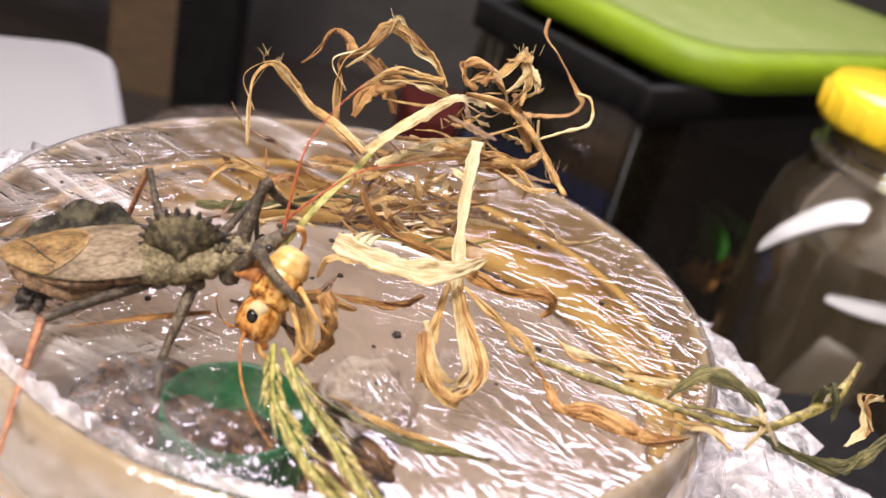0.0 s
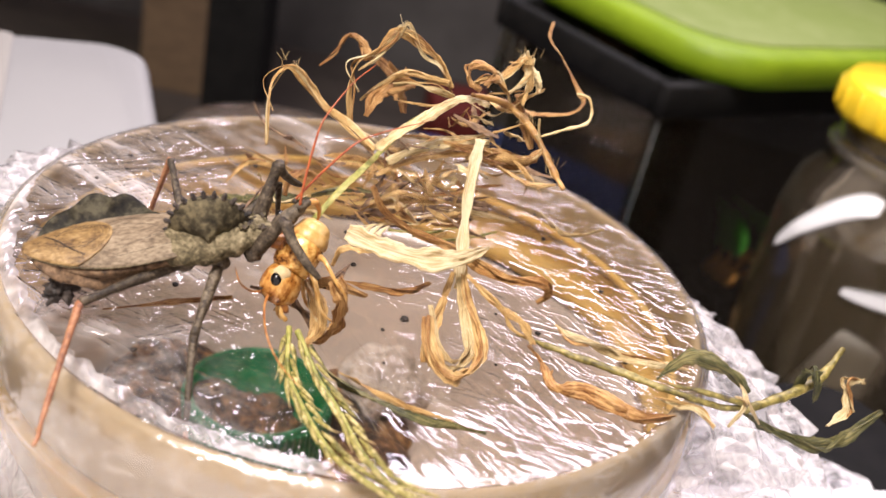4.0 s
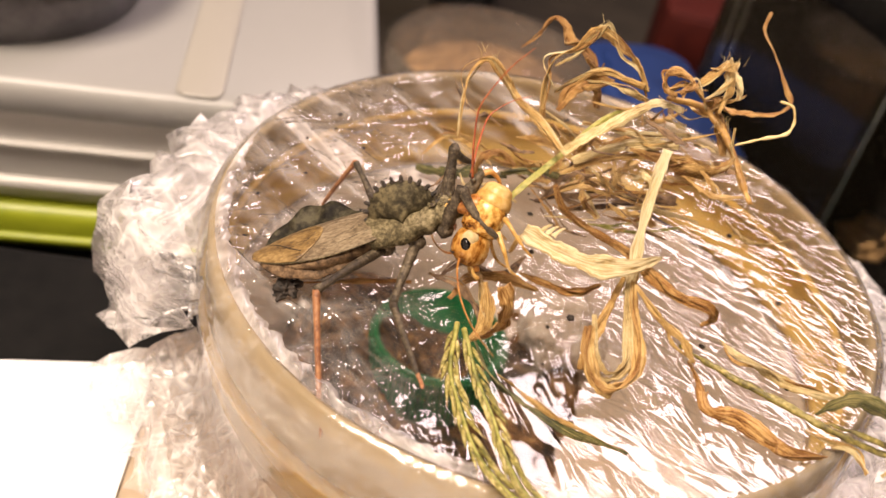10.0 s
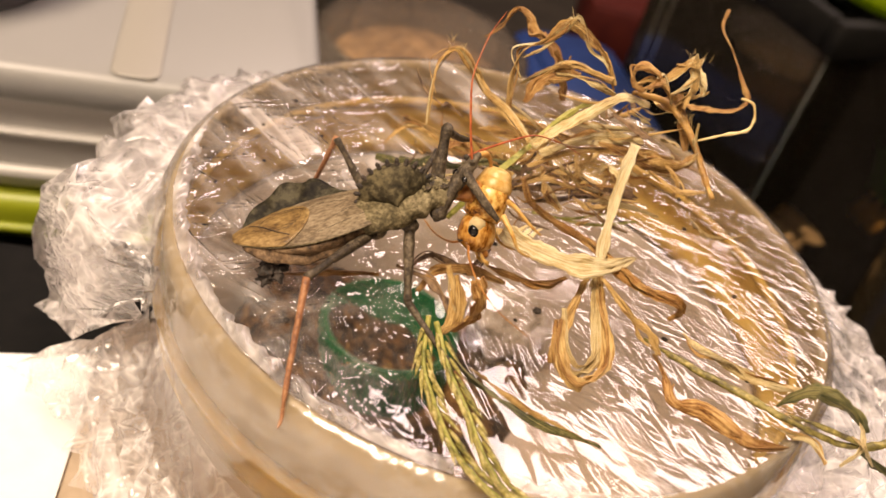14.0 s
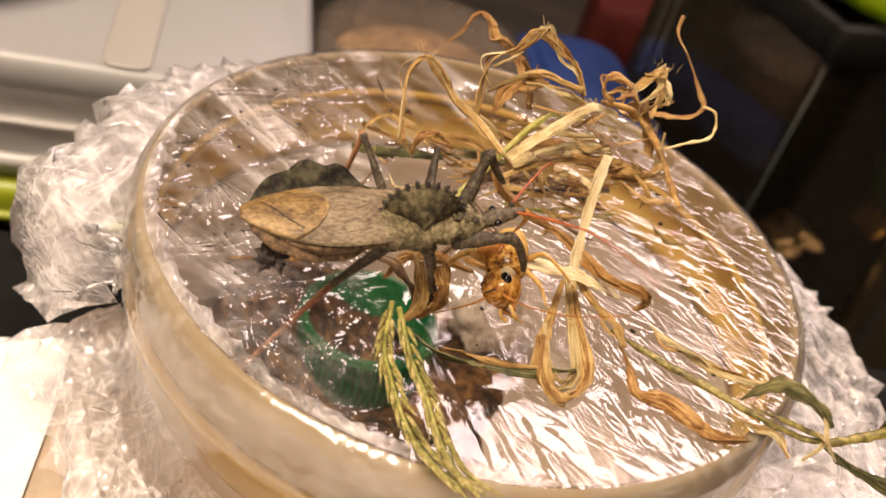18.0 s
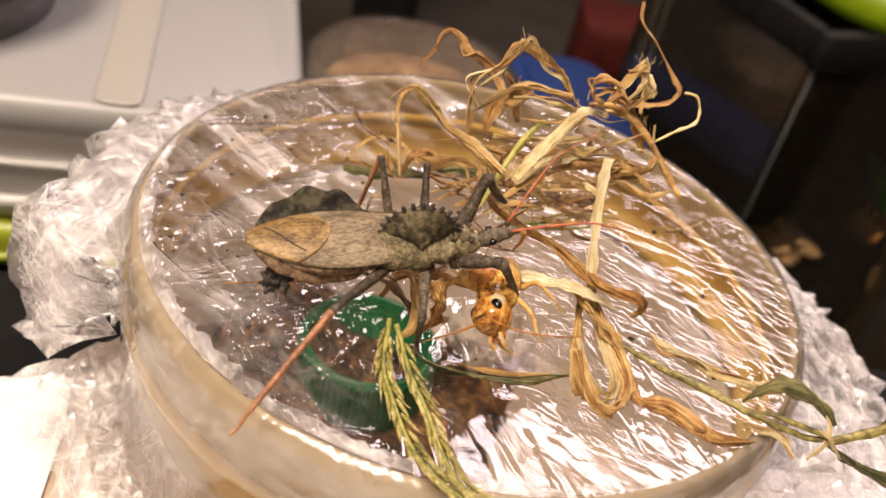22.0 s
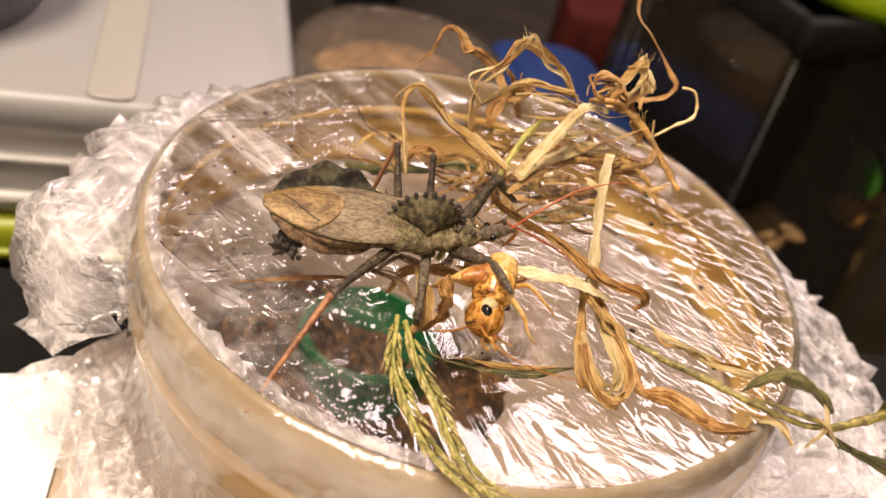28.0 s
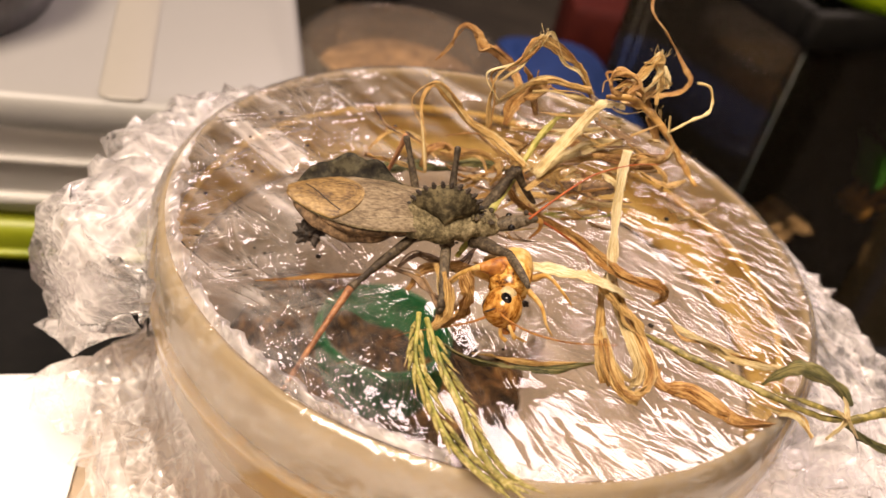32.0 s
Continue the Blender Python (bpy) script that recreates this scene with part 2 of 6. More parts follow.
GREENLID = grained("lime_green_plastic", [(0.3, (0.24, 0.36, 0.003)), (0.7, (0.30, 0.43, 0.006))], 20, rough=0.5, sheer=0.35)
LIDPANEL = grained("pale_green_plastic", [(0.3, (0.24, 0.31, 0.06)), (0.7, (0.30, 0.36, 0.10))], 30, rough=0.6, sheer=0.35)
OLIVELID = grained("olive_green_plastic", [(0.3, (0.20, 0.25, 0.01)), (0.7, (0.30, 0.34, 0.02))], 20, rough=0.4)
YELLOWLID = grained("yellow_plastic", [(0.3, (0.80, 0.55, 0.01)), (0.7, (0.9, 0.65, 0.02))], 20, rough=0.25)
DARKTUB = grained("smoky_plastic", [(0.3, (0.05, 0.046, 0.05)), (0.7, (0.12, 0.11, 0.115))], 60, rough=0.35)
BOXSTRIP = clear_film("yellowed_plastic", (0.78, 0.76, 0.66), 0.8, 0.42, 40, (1, 1, 1), 0.1, 0.001, 0.88, (0.50, 0.475, 0.425))
BLUE = grained("blue_plastic", [(0.3, (0.008, 0.022, 0.095)), (0.7, (0.012, 0.034, 0.14))], 20, rough=0.4)
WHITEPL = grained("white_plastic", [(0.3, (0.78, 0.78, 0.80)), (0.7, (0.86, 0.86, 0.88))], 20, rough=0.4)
SOIL = grained("brown_soil", [(0.30, (0.018, 0.010, 0.005)), (0.52, (0.13, 0.064, 0.022)), (0.78, (0.46, 0.26, 0.085))], 130, rough=0.9, bumpiness=0.8, dist=0.002)
DIMSOIL = grained("tank_soil", [(0.3, (0.16, 0.09, 0.035)), (0.7, (0.48, 0.30, 0.13))], 60, rough=0.9, bumpiness=0.6, dist=0.003)
GREENCAP = grained("green_cap_plastic", [(0.3, (0.0, 0.08, 0.025)), (0.7, (0.0, 0.15, 0.045))], 150, rough=0.3)
COTTON = grained("white_cotton", [(0.3, (0.27, 0.22, 0.17)), (0.5, (0.42, 0.37, 0.32)), (0.75, (0.56, 0.52, 0.47))], 260, rough=0.95, bumpiness=0.5, dist=0.0008)
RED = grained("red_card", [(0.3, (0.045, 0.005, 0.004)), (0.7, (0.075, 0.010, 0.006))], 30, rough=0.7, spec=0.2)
LEAFGREEN = grained("tank_leaf", [(0.3, (0.05, 0.20, 0.02)), (0.7, (0.10, 0.34, 0.04))], 90, rough=0.5)
TERRACOTTA = grained("orange_clay", [(0.3, (0.40, 0.17, 0.03)), (0.7, (0.60, 0.30, 0.06))], 40, rough=0.8)

SEAL = grained("clear_seal", [(0.3, (0.03, 0.04, 0.037)), (0.7, (0.05, 0.065, 0.06))], 60, rough=0.4)
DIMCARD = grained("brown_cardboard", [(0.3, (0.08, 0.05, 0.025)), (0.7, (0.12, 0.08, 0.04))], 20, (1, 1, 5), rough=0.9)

# dried plants, insect and prey
DRY = grained("dry_straw_leaf", [(0.20, (0.16, 0.062, 0.014)), (0.45, (0.54, 0.32, 0.095)), (0.80, (0.83, 0.61, 0.27))], 260, (1, 1, 1), 0.5, 0.7, 0.0003, sheer=0.10, streak=16.0)
DRYPALE = grained("pale_straw_leaf", [(0.20, (0.27, 0.16, 0.05)), (0.45, (0.64, 0.48, 0.21)), (0.80, (0.88, 0.77, 0.47))], 260, (1, 1, 1), 0.5, 0.7, 0.0003, sheer=0.10, streak=16.0)
DRYBROWN = grained("brown_dry_leaf", [(0.20, (0.10, 0.032, 0.007)), (0.46, (0.38, 0.18, 0.046)), (0.80, (0.72, 0.47, 0.18))], 260, (1, 1, 1), 0.5, 0.7, 0.0003, sheer=0.10, streak=16.0)
DRYDARK = grained("dark_dry_stem", [(0.3, (0.07, 0.04, 0.025)), (0.7, (0.26, 0.16, 0.08))], 300, (1, 1, 1), 0.7, 0.5, 0.0003)
DRYGREEN = grained("olive_dry_leaf", [(0.25, (0.03, 0.03, 0.010)), (0.55, (0.10, 0.10, 0.03)), (0.8, (0.34, 0.29, 0.11))], 260, (1, 1, 1), 0.5, 0.6, 0.0003, sheer=0.15, streak=16.0)
STRAWGREEN = grained("greenish_straw", [(0.25, (0.12, 0.12, 0.02)), (0.5, (0.30, 0.29, 0.06)), (0.78, (0.54, 0.46, 0.15))], 260, (1, 1, 1), 0.5, 0.5, 0.0003, sheer=0.1)
STEM = grained("olive_stem", [(0.30, (0.045, 0.032, 0.008)), (0.52, (0.17, 0.14, 0.03)), (0.80, (0.42, 0.34, 0.11))], 300, (1, 1, 1), 0.5, 0.6, 0.0003)
SEEDHEAD = grained("green_seed_husk", [(0.28, (0.10, 0.09, 0.015)), (0.52, (0.32, 0.27, 0.065)), (0.80, (0.66, 0.56, 0.27))], 500, (1, 1, 1), 0.55, 0.5, 0.0002, sheer=0.15)
CREAM = grained("cream_husk", [(0.25, (0.60, 0.45, 0.20)), (0.5, (0.82, 0.71, 0.44)), (0.8, (0.91, 0.85, 0.62))], 200, (1, 1, 1), 0.5, 0.3, 0.0002, sheer=0.3, streak=16.0)
BUGGREY = grained("grey_insect_hide", [(0.25, (0.022, 0.017, 0.008)), (0.5, (0.10, 0.08, 0.040)), (0.8, (0.30, 0.25, 0.145))], 420, (1, 1, 1), 0.75, 1.0, 0.00025, fine=5, spec=0.25)
BUGCREST = grained("olive_grey_crest", [(0.28, (0.008, 0.0065, 0.0035)), (0.52, (0.042, 0.034, 0.018)), (0.85, (0.17, 0.14, 0.075))], 420, (1, 1, 1), 0.75, 0.9, 0.00018, fine=3, spec=0.2)
CORIUM = grained("grey_wing", [(0.25, (0.046, 0.032, 0.018)), (0.5, (0.145, 0.105, 0.062)), (0.8, (0.30, 0.24, 0.155))], 420, (0.5, 1, 1), 0.6, 0.9, 0.00014, fine=7, spec=0.3)
MEMBRANE = grained("bronze_wing_membrane", [(0.25, (0.07, 0.036, 0.011)), (0.5, (0.22, 0.135, 0.045)), (0.8, (0.36, 0.25, 0.105))], 420, (0.6, 1, 1), 0.5, 0.9, 0.00012, metal=0.1, fine=7)
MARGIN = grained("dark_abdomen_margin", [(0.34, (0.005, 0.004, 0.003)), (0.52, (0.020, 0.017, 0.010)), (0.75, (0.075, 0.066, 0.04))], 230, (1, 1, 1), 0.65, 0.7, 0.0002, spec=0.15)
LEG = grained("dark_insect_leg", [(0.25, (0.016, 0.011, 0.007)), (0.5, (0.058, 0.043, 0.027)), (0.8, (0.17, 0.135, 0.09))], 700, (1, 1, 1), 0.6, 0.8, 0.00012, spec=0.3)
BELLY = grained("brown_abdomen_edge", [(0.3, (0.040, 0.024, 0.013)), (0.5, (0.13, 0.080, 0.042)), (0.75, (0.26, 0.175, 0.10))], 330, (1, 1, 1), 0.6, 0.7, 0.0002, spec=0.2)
SHIN = grained("reddish_insect_leg", [(0.25, (0.14, 0.05, 0.02)), (0.5, (0.28, 0.12, 0.05)), (0.8, (0.42, 0.22, 0.10))], 900, (1, 1, 1), 0.5, 0.6, 0.0001)
ORANGE = grained("orange_antenna", [(0.3, (0.24, 0.045, 0.015)), (0.7, (0.50, 0.13, 0.035))], 300, (1, 1, 1), 0.4, 0.3, 0.0001)
VEIN = grained("dark_wing_vein", [(0.3, (0.018, 0.011, 0.006)), (0.7, (0.05, 0.03, 0.016))], 300, rough=0.6)
EYE = grained("black_eye", [(0.3, (0.004, 0.004, 0.004)), (0.7, (0.012, 0.01, 0.01))], 300, rough=0.12, bumpiness=0.05)
AMBER = grained("amber_cricket_hide", [(0.32, (0.06, 0.018, 0.004)), (0.45, (0.42, 0.18, 0.03)), (0.58, (0.76, 0.47, 0.13)), (0.86, (0.88, 0.68, 0.32))], 330, (1, 1, 1), 0.22, 0.3, 0.0001, sheer=0.12, fine=3)
FACE = grained("glossy_amber_face", [(0.30, (0.05, 0.014, 0.004)), (0.44, (0.27, 0.10, 0.016)), (0.60, (0.50, 0.25, 0.055)), (0.86, (0.72, 0.47, 0.17))], 260, (1, 1, 2.2), 0.14, 0.2, 0.0001, sheer=0.08, fine=3)
HONEY = grained("yellow_cricket_hide", [(0.25, (0.42, 0.20, 0.04)), (0.5, (0.66, 0.41, 0.12)), (0.8, (0.84, 0.61, 0.28))], 220, (1, 1, 1), 0.35, 0.3, 0.0002, sheer=0.2)
CHESTNUT = grained("chestnut_cricket_leg", [(0.25, (0.20, 0.06, 0.012)), (0.5, (0.42, 0.17, 0.035)), (0.8, (0.62, 0.34, 0.10))], 260, (1, 1, 1), 0.35, 0.3, 0.0001, sheer=0.1)
CRUMB = grained("black_crumb", [(0.3, (0.01, 0.008, 0.006)), (0.7, (0.05, 0.035, 0.025))], 500, rough=0.7, bumpiness=0.8)

# ---- mesh helpers ----
def link_mesh(name, bm, material, parent=None, label="", smooth=True):
    me = bpy.data.meshes.new(name)
    bm.to_mesh(me)
    bm.free()
    me.materials.append(material)
    if smooth:
        me.polygons.foreach_set("use_smooth", [True] * len(me.polygons))
    ob = new(name, me)
    ob.parent = parent
    if label:
        ob["label"] = label
    return ob


def part(name, bm, material, parent, label="", smooth=True):
    return link_mesh(name, bm, material, parent, label, smooth)


def empty(name, m=None):
    e = new(name)
    e.empty_display_size = 0.005
    if m is not None:
        e.matrix_world = m
    return e


def lathe(profile, n=96, close=False):
    """Turns a profile of (r, z) round z. close: joins its last point to its first, for a wall with thickness."""
    bm = bmesh.new()
    rings = []
    for r, z in profile:
        rings.append([bm.verts.new((r * math.cos(2 * math.pi * i / n), r * math.sin(2 * math.pi * i / n), z)) for i in range(n)] if r > 1e-6 else [bm.verts.new((0, 0, z))])
    pairs = list(zip(rings, rings[1:]))
    if close:
        pairs.append((rings[-1], rings[0]))
    for a, b in pairs:
        for i in range(n):
            j = (i + 1) % n
            if len(a) > 1 and len(b) > 1:
                bm.faces.new((a[i], a[j], b[j], b[i]))
            elif len(a) > 1:
                bm.faces.new((a[i], a[j], b[0]))
            elif len(b) > 1:
                bm.faces.new((a[0], b[j], b[i]))
    bmesh.ops.recalc_face_normals(bm, faces=bm.faces)
    return bm


def rounded_box(x0, x1, y0, y1, z0, z1, r=0.006, bevel=0.002, n=8):
    """A box with rounded upright corners and softened rims."""
    bm = bmesh.new()
    def ring(z, inset):
        out = []
        rr = max(r - inset, 0.0004)
        for cx, cy, a0 in ((x1 - r, y1 - r, 0), (x0 + r, y1 - r, 90), (x0 + r, y0 + r, 180), (x1 - r, y0 + r, 270)):
            for k in range(n + 1):
                a = radians(a0 + 90 * k / n)
                out.append(bm.verts.new((cx + rr * math.cos(a), cy + rr * math.sin(a), z)))
        return out
    rings = [ring(z0, bevel), ring(z0 + bevel, 0), ring(z1 - bevel, 0), ring(z1 - bevel * 0.3, bevel * 0.3), ring(z1, bevel)]
    for a, b in zip(rings, rings[1:]):
        for i in range(len(a)):
            j = (i + 1) % len(a)
            bm.faces.new((a[i], a[j], b[j], b[i]))
    bm.faces.new(rings[-1])
    bm.faces.new(list(reversed(rings[0])))
    return bm


def spline(points, steps):
    """A smooth line through the points (Catmull-Rom), as vectors."""
    p = [Vector(q) for q in points]
    p = [p[0] * 2 - p[1]] + p + [p[-1] * 2 - p[-2]]
    out = []
    for i in range(1, len(p) - 2):
        for k in range(steps):
            t = k / steps
            a, b, c, d = p[i - 1], p[i], p[i + 1], p[i + 2]
            out.append(0.5 * (2 * b + (c - a) * t + (2 * a - 5 * b + 4 * c - d) * t * t + (3 * b - a - 3 * c + d) * t ** 3))
    out.append(p[-2])
    return out


def tube(points, radii, n=8, steps=5, squash=1.0):
    """A limb or stalk along a line; radii are spread along it."""
    pts = spline(points, steps) if steps > 1 else [Vector(q) for q in points]
    bm = bmesh.new()
    up = Vector((0.13, 0.21, 0.97))
    rings = []
    for i, p in enumerate(pts):
        d = (pts[min(i + 1, len(pts) - 1)] - pts[max(i - 1, 0)]).normalized()
        side = d.cross(up).normalized()
        top = side.cross(d)
        f = i / (len(pts) - 1) * (len(radii) - 1)
        k = min(int(f), len(radii) - 2)
        r = radii[k] + (radii[k + 1] - radii[k]) * (f - k)
        rings.append([bm.verts.new(p + side * r * math.cos(a) + top * r * squash * math.sin(a)) for a in (2 * math.pi * j / n for j in range(n))])
    for a, b in zip(rings, rings[1:]):
        for i in range(n):
            j = (i + 1) % n
            bm.faces.new((a[i], a[j], b[j], b[i]))
    bm.faces.new(list(reversed(rings[0])))
    bm.faces.new(rings[-1])
    return bm


def roughen(bm, amount, scale, seed):
    bm.normal_update()
    for v in bm.verts:
        v.co += v.normal * amount * noise.noise(v.co * scale + Vector((seed, 0, 0)))
    return bm


# ---- structure ----
def slab(name, x0, x1, y0, y1, z0, z1, material, kind="structure", label="", category=""):
    ob = link_mesh(name, rounded_box(x0, x1, y0, y1, z0, z1, 0.002, 0.001, 2), material, smooth=False)
    return tagged(ob, label, category, kind=kind)


slab("shelf_top", -0.9, 0.9, -0.7, 0.95, -0.24, -0.22, SHELF, label="dark brown wooden shelf top under the containers", category="shelf")
# back and right walls: the room's shade is in their dark colour
slab("wall_back", -0.9, 0.9, 0.95, 0.97, -0.24, 1.0, DARKWALL, label="wall with the room's shade in its dark grey colour", category="wall")
# left and front walls are added out of view, cream for bounce light
slab("wall_left", -0.92, -0.9, -0.7, 0.97, -0.24, 1.0, BOUNCEWALL, label="unseen cream wall that bounces light back", category="wall")
slab("wall_right", 0.9, 0.92, -0.7, 0.97, -0.24, 1.0, DARKWALL, label="wall with the room's shade in its dark grey colour", category="wall")
slab("wall_front", -0.9, 0.9, -0.72, -0.7, -0.24, 1.0, BOUNCEWALL, label="unseen cream wall that bounces light back", category="wall")
# ceiling is out of view; its dark colour dims what the film mirrors
slab("ceiling", -0.92, 0.92, -0.72, 0.97, 1.0, 1.02, DARKWALL, label="unseen ceiling, coloured dark to keep the film's mirror image dim", category="ceiling")

# ---- the stand, the paper and the cup ----
stand = empty("storage_tub", pose(0, 0, 0, 0, 0, 15.5))
tagged(stand, "black plastic storage tub standing under a wrapped cup", "tub")
part("body", rounded_box(-0.197, 0.142, -0.327, 0.042, -0.22, -0.006, 0.012, 0.003), BLACK, stand)
part("lid", rounded_box(-0.20, 0.145, -0.330, 0.045, -0.0058, -0.0004, 0.013, 0.002), BLACK, stand)


def sheet(corners, thick, base, seed, n=40):
    """A thin, slightly wavy sheet with four corners, lying at a height."""
    bm = bmesh.new()
    c = [Vector(p) for p in corners]
    rows = {}
    for side in (0, 1):
        for i in range(n + 1):
            for j in range(n + 1):
                u, w = i / n, j / n
                p = (c[0] * (1 - u) + c[1] * u) * (1 - w) + (c[3] * (1 - u) + c[2] * u) * w
                z = base + 0.0005 * max(0, noise.noise((p.x * 25, p.y * 25, seed)))
                rows[side, i, j] = bm.verts.new((p.x, p.y, z + thick * side))
        for i in range(n):
            for j in range(n):
                f = [rows[side, i, j], rows[side, i + 1, j], rows[side, i + 1, j + 1], rows[side, i, j + 1]]
                bm.faces.new(f if side == 0 else list(reversed(f)))
    return bm


tagged(link_mesh("card", sheet([(-0.0620, 0.0060), (0.004, 0.0240), (0.004, -0.28), (-0.0620, -0.28)], 0.0003, -0.0002, 8.0), TANCARD), "tan card lying on a black tub under paper", "card")
tagged(link_mesh("paper_sheet", sheet([(-0.185, -0.0540), (-0.0638, -0.0024), (0.0100, -0.2700), (-0.185, -0.297)], 0.0003, 0.0006, 3.0), PAPER), "sheet of white paper lying on a black tub", "paper", "paper sheets")
tagged(link_mesh("paper_sheet", sheet([(-0.028, 0.0078), (0.130, 0.0400), (0.130, -0.297), (-0.028, -0.297)], 0.0003, 0.0002, 5.0), PAPER), "sheet of white paper lying under a wrapped cup", "paper", "paper sheets")

RIM = 0.055
cup = empty("plastic_cup")
tagged(cup, "round frosted plastic cup with a broad stepped rim", "cup")
part("rim_skirt", lathe([(0.0484, RIM), (0.0492, RIM + 0.0004), (0.0500, RIM - 0.0004), (0.0502, RIM - 0.006), (0.0504, RIM - 0.0096), (0.0502, RIM - 0.0102),
                         (0.0496, RIM - 0.0098), (0.0492, RIM - 0.006), (0.0484, RIM - 0.001)], 128, True), CUP, cup)
part("step", lathe([(0.0500, RIM - 0.0104), (0.0512, RIM - 0.0108), (0.0513, RIM - 0.0122), (0.0507, RIM - 0.0130), (0.0505, RIM - 0.0180), (0.0495, RIM - 0.0188), (0.0470, RIM - 0.0186), (0.0470, RIM - 0.0158), (0.0495, RIM - 0.0150), (0.0500, RIM - 0.0128)], 128, True), CUPBODY, cup)
part("body", lathe([(0.0460, RIM - 0.0190), (0.0472, RIM - 0.0192), (0.0468, RIM - 0.023), (0.0446, 0.004), (0.0438, 0.0016), (0.0425, 0.0009), (0.0, 0.0009), (0.0, 0.0019), (0.0425, 0.0019), (0.0436, 0.003), (0.0456, RIM - 0.023)], 128, True), CUPWALL, cup, "cloudy lower wall and floor")
part("inner_ledge", lathe([(0.0472, RIM - 0.0070), (0.0482, RIM - 0.0068), (0.0483, RIM - 0.0074), (0.0480, RIM - 0.0080), (0.0472, RIM - 0.0080)], 128, True), CUPBODY, cup, "amber ledge inside the rim")


def ridged(x, y, z):
    return 1.0 - abs(noise.noise((x, y, z))) * 2.0


def smooth(x):
    x = min(1.0, max(0.0, x))
    return x * x * (3 - 2 * x)


def film_height(x, y):
    """Creases of the taut film: along the pull on the far side, towards the viewer in front."""
    front = min(1.0, max(0.0, (-y - 0.004) / 0.02))
    a = ridged(x * 80 + y * 25, y * 430 + x * 150, 1.3)
    b = ridged(x * 420 - y * 90, y * 70, 4.1)
    c = noise.noise((x * 90, y * 90, 7.7))
    d = ridged(x * 150 + y * 60, y * 760 + x * 260, 9.2)
    left = min(1.0, max(0.0, (-x - 0.004) / 0.02))
    crease = (1 - front) * (1 - 0.6 * left) * (max(0.0, a - 0.55) + 0.35 * max(0.0, d - 0.5)) + front * (1 - 0.5 * left) * max(0.0, b - 0.4)
    return 0.00022 * crease * (0.4 + 1.1 * max(0, 0.3 + c)) + 0.00016 * c


def film_top():
    bm = bmesh.new()
    nr, nt_ = 90, 260
    centre = bm.verts.new((0, 0, RIM + film_height(0, 0) - 0.0008))
    rings = []
    for i in range(1, nr + 1):
        r = 0.0492 * (i / nr) ** 0.85
        ring = []
        for k in range(nt_):
            a = 2 * math.pi * k / nt_
            x, y = r * math.cos(a), r * math.sin(a)
            edge = min(1.0, (0.0492 - r) / 0.006)
            ring.append(bm.verts.new((x, y, RIM + 0.0007 + edge * (film_height(x, y) - 0.0009 * (1 - (r / 0.0492) ** 2)))))
        rings.append(ring)
    for k in range(nt_):
        bm.faces.new((centre, rings[0][k], rings[0][(k + 1) % nt_]))
    for a, b in zip(rings, rings[1:]):
        for k in range(nt_):
            j = (k + 1) % nt_
            bm.faces.new((a[k], b[k], b[j], a[j]))
    return bm


def film_rim():
    """The film where it bends over the rim and clings to its skirt."""
    bm = bmesh.new()
    n, rings = 260, []
    for lo, dz in ((0.0492, 0.0007), (0.0501, 0.0004), (0.0507, -0.0004), (0.0511, -0.0022), (0.0512, -0.006), (0.0515, -0.0105)):
        ring = []
        for k in range(n):
            a = 2 * math.pi * k / n
            w = 0.0003 * (noise.noise((math.cos(a) * 25, math.sin(a) * 25, dz * 300)) + 1) * min(1.0, -dz * 500 if dz < 0 else 0.0)
            ring.append(bm.verts.new(((lo + w) * math.cos(a), (lo + w) * math.sin(a), RIM + dz)))
        rings.append(ring)
    for a, b in zip(rings, rings[1:]):
        for k in range(n):
            j = (k + 1) % n
            bm.faces.new((a[k], b[k], b[j], a[j]))
    return bm


def crumple(ang, s, seed):
    """Folds that run outwards from the rim, broken by finer ones across; about -0.5 to 0.5."""
    w = 0.35 * noise.noise((ang * 3, s * 3, seed))
    return 0.62 * ridged(ang * 2.6 + w + s * 1.5, s * 1.6, seed) + 0.26 * ridged(ang * 6 - s * 4 + w, s * 3, seed + 3) + 0.10 * ridged(ang * 13 + s * 6, s * 7 + w * 3, seed + 6) - 0.5


def film_sheet(a0, a1, count, rows, shape):
    """A loose sheet of film between two angles round the cup; shape gives radius, height and fold size."""
    bm = bmesh.new()
    full = a1 - a0 >= 360
    rings = []
    for i in range(rows + 1):
        s, ring = i / rows, []
        for k in range(count if full else count + 1):
            a = radians(a0 + (a1 - a0) * k / count)
            ca, sa = math.cos(a), math.sin(a)
            r, z, amp = shape(a, ca, sa, s)
            c = crumple(4 * ca + 2.0 * sa, s + 0.6 * sa, 2.0)
            n2 = noise.noise((r * ca * 150, r * sa * 150, z * 150 + 11.0))
            r += amp * (0.6 * c + 0.12 * n2)
            ring.append(bm.verts.new((r * ca, r * sa, max(z + amp * c, 0.0018))))
        rings.append(ring)
    n = len(rings[0])
    for a, b in zip(rings, rings[1:]):
        for k in range(n if full else n - 1):
            j = (k + 1) % n
            bm.faces.new((a[k], b[k], b[j], a[j]))
    return bm


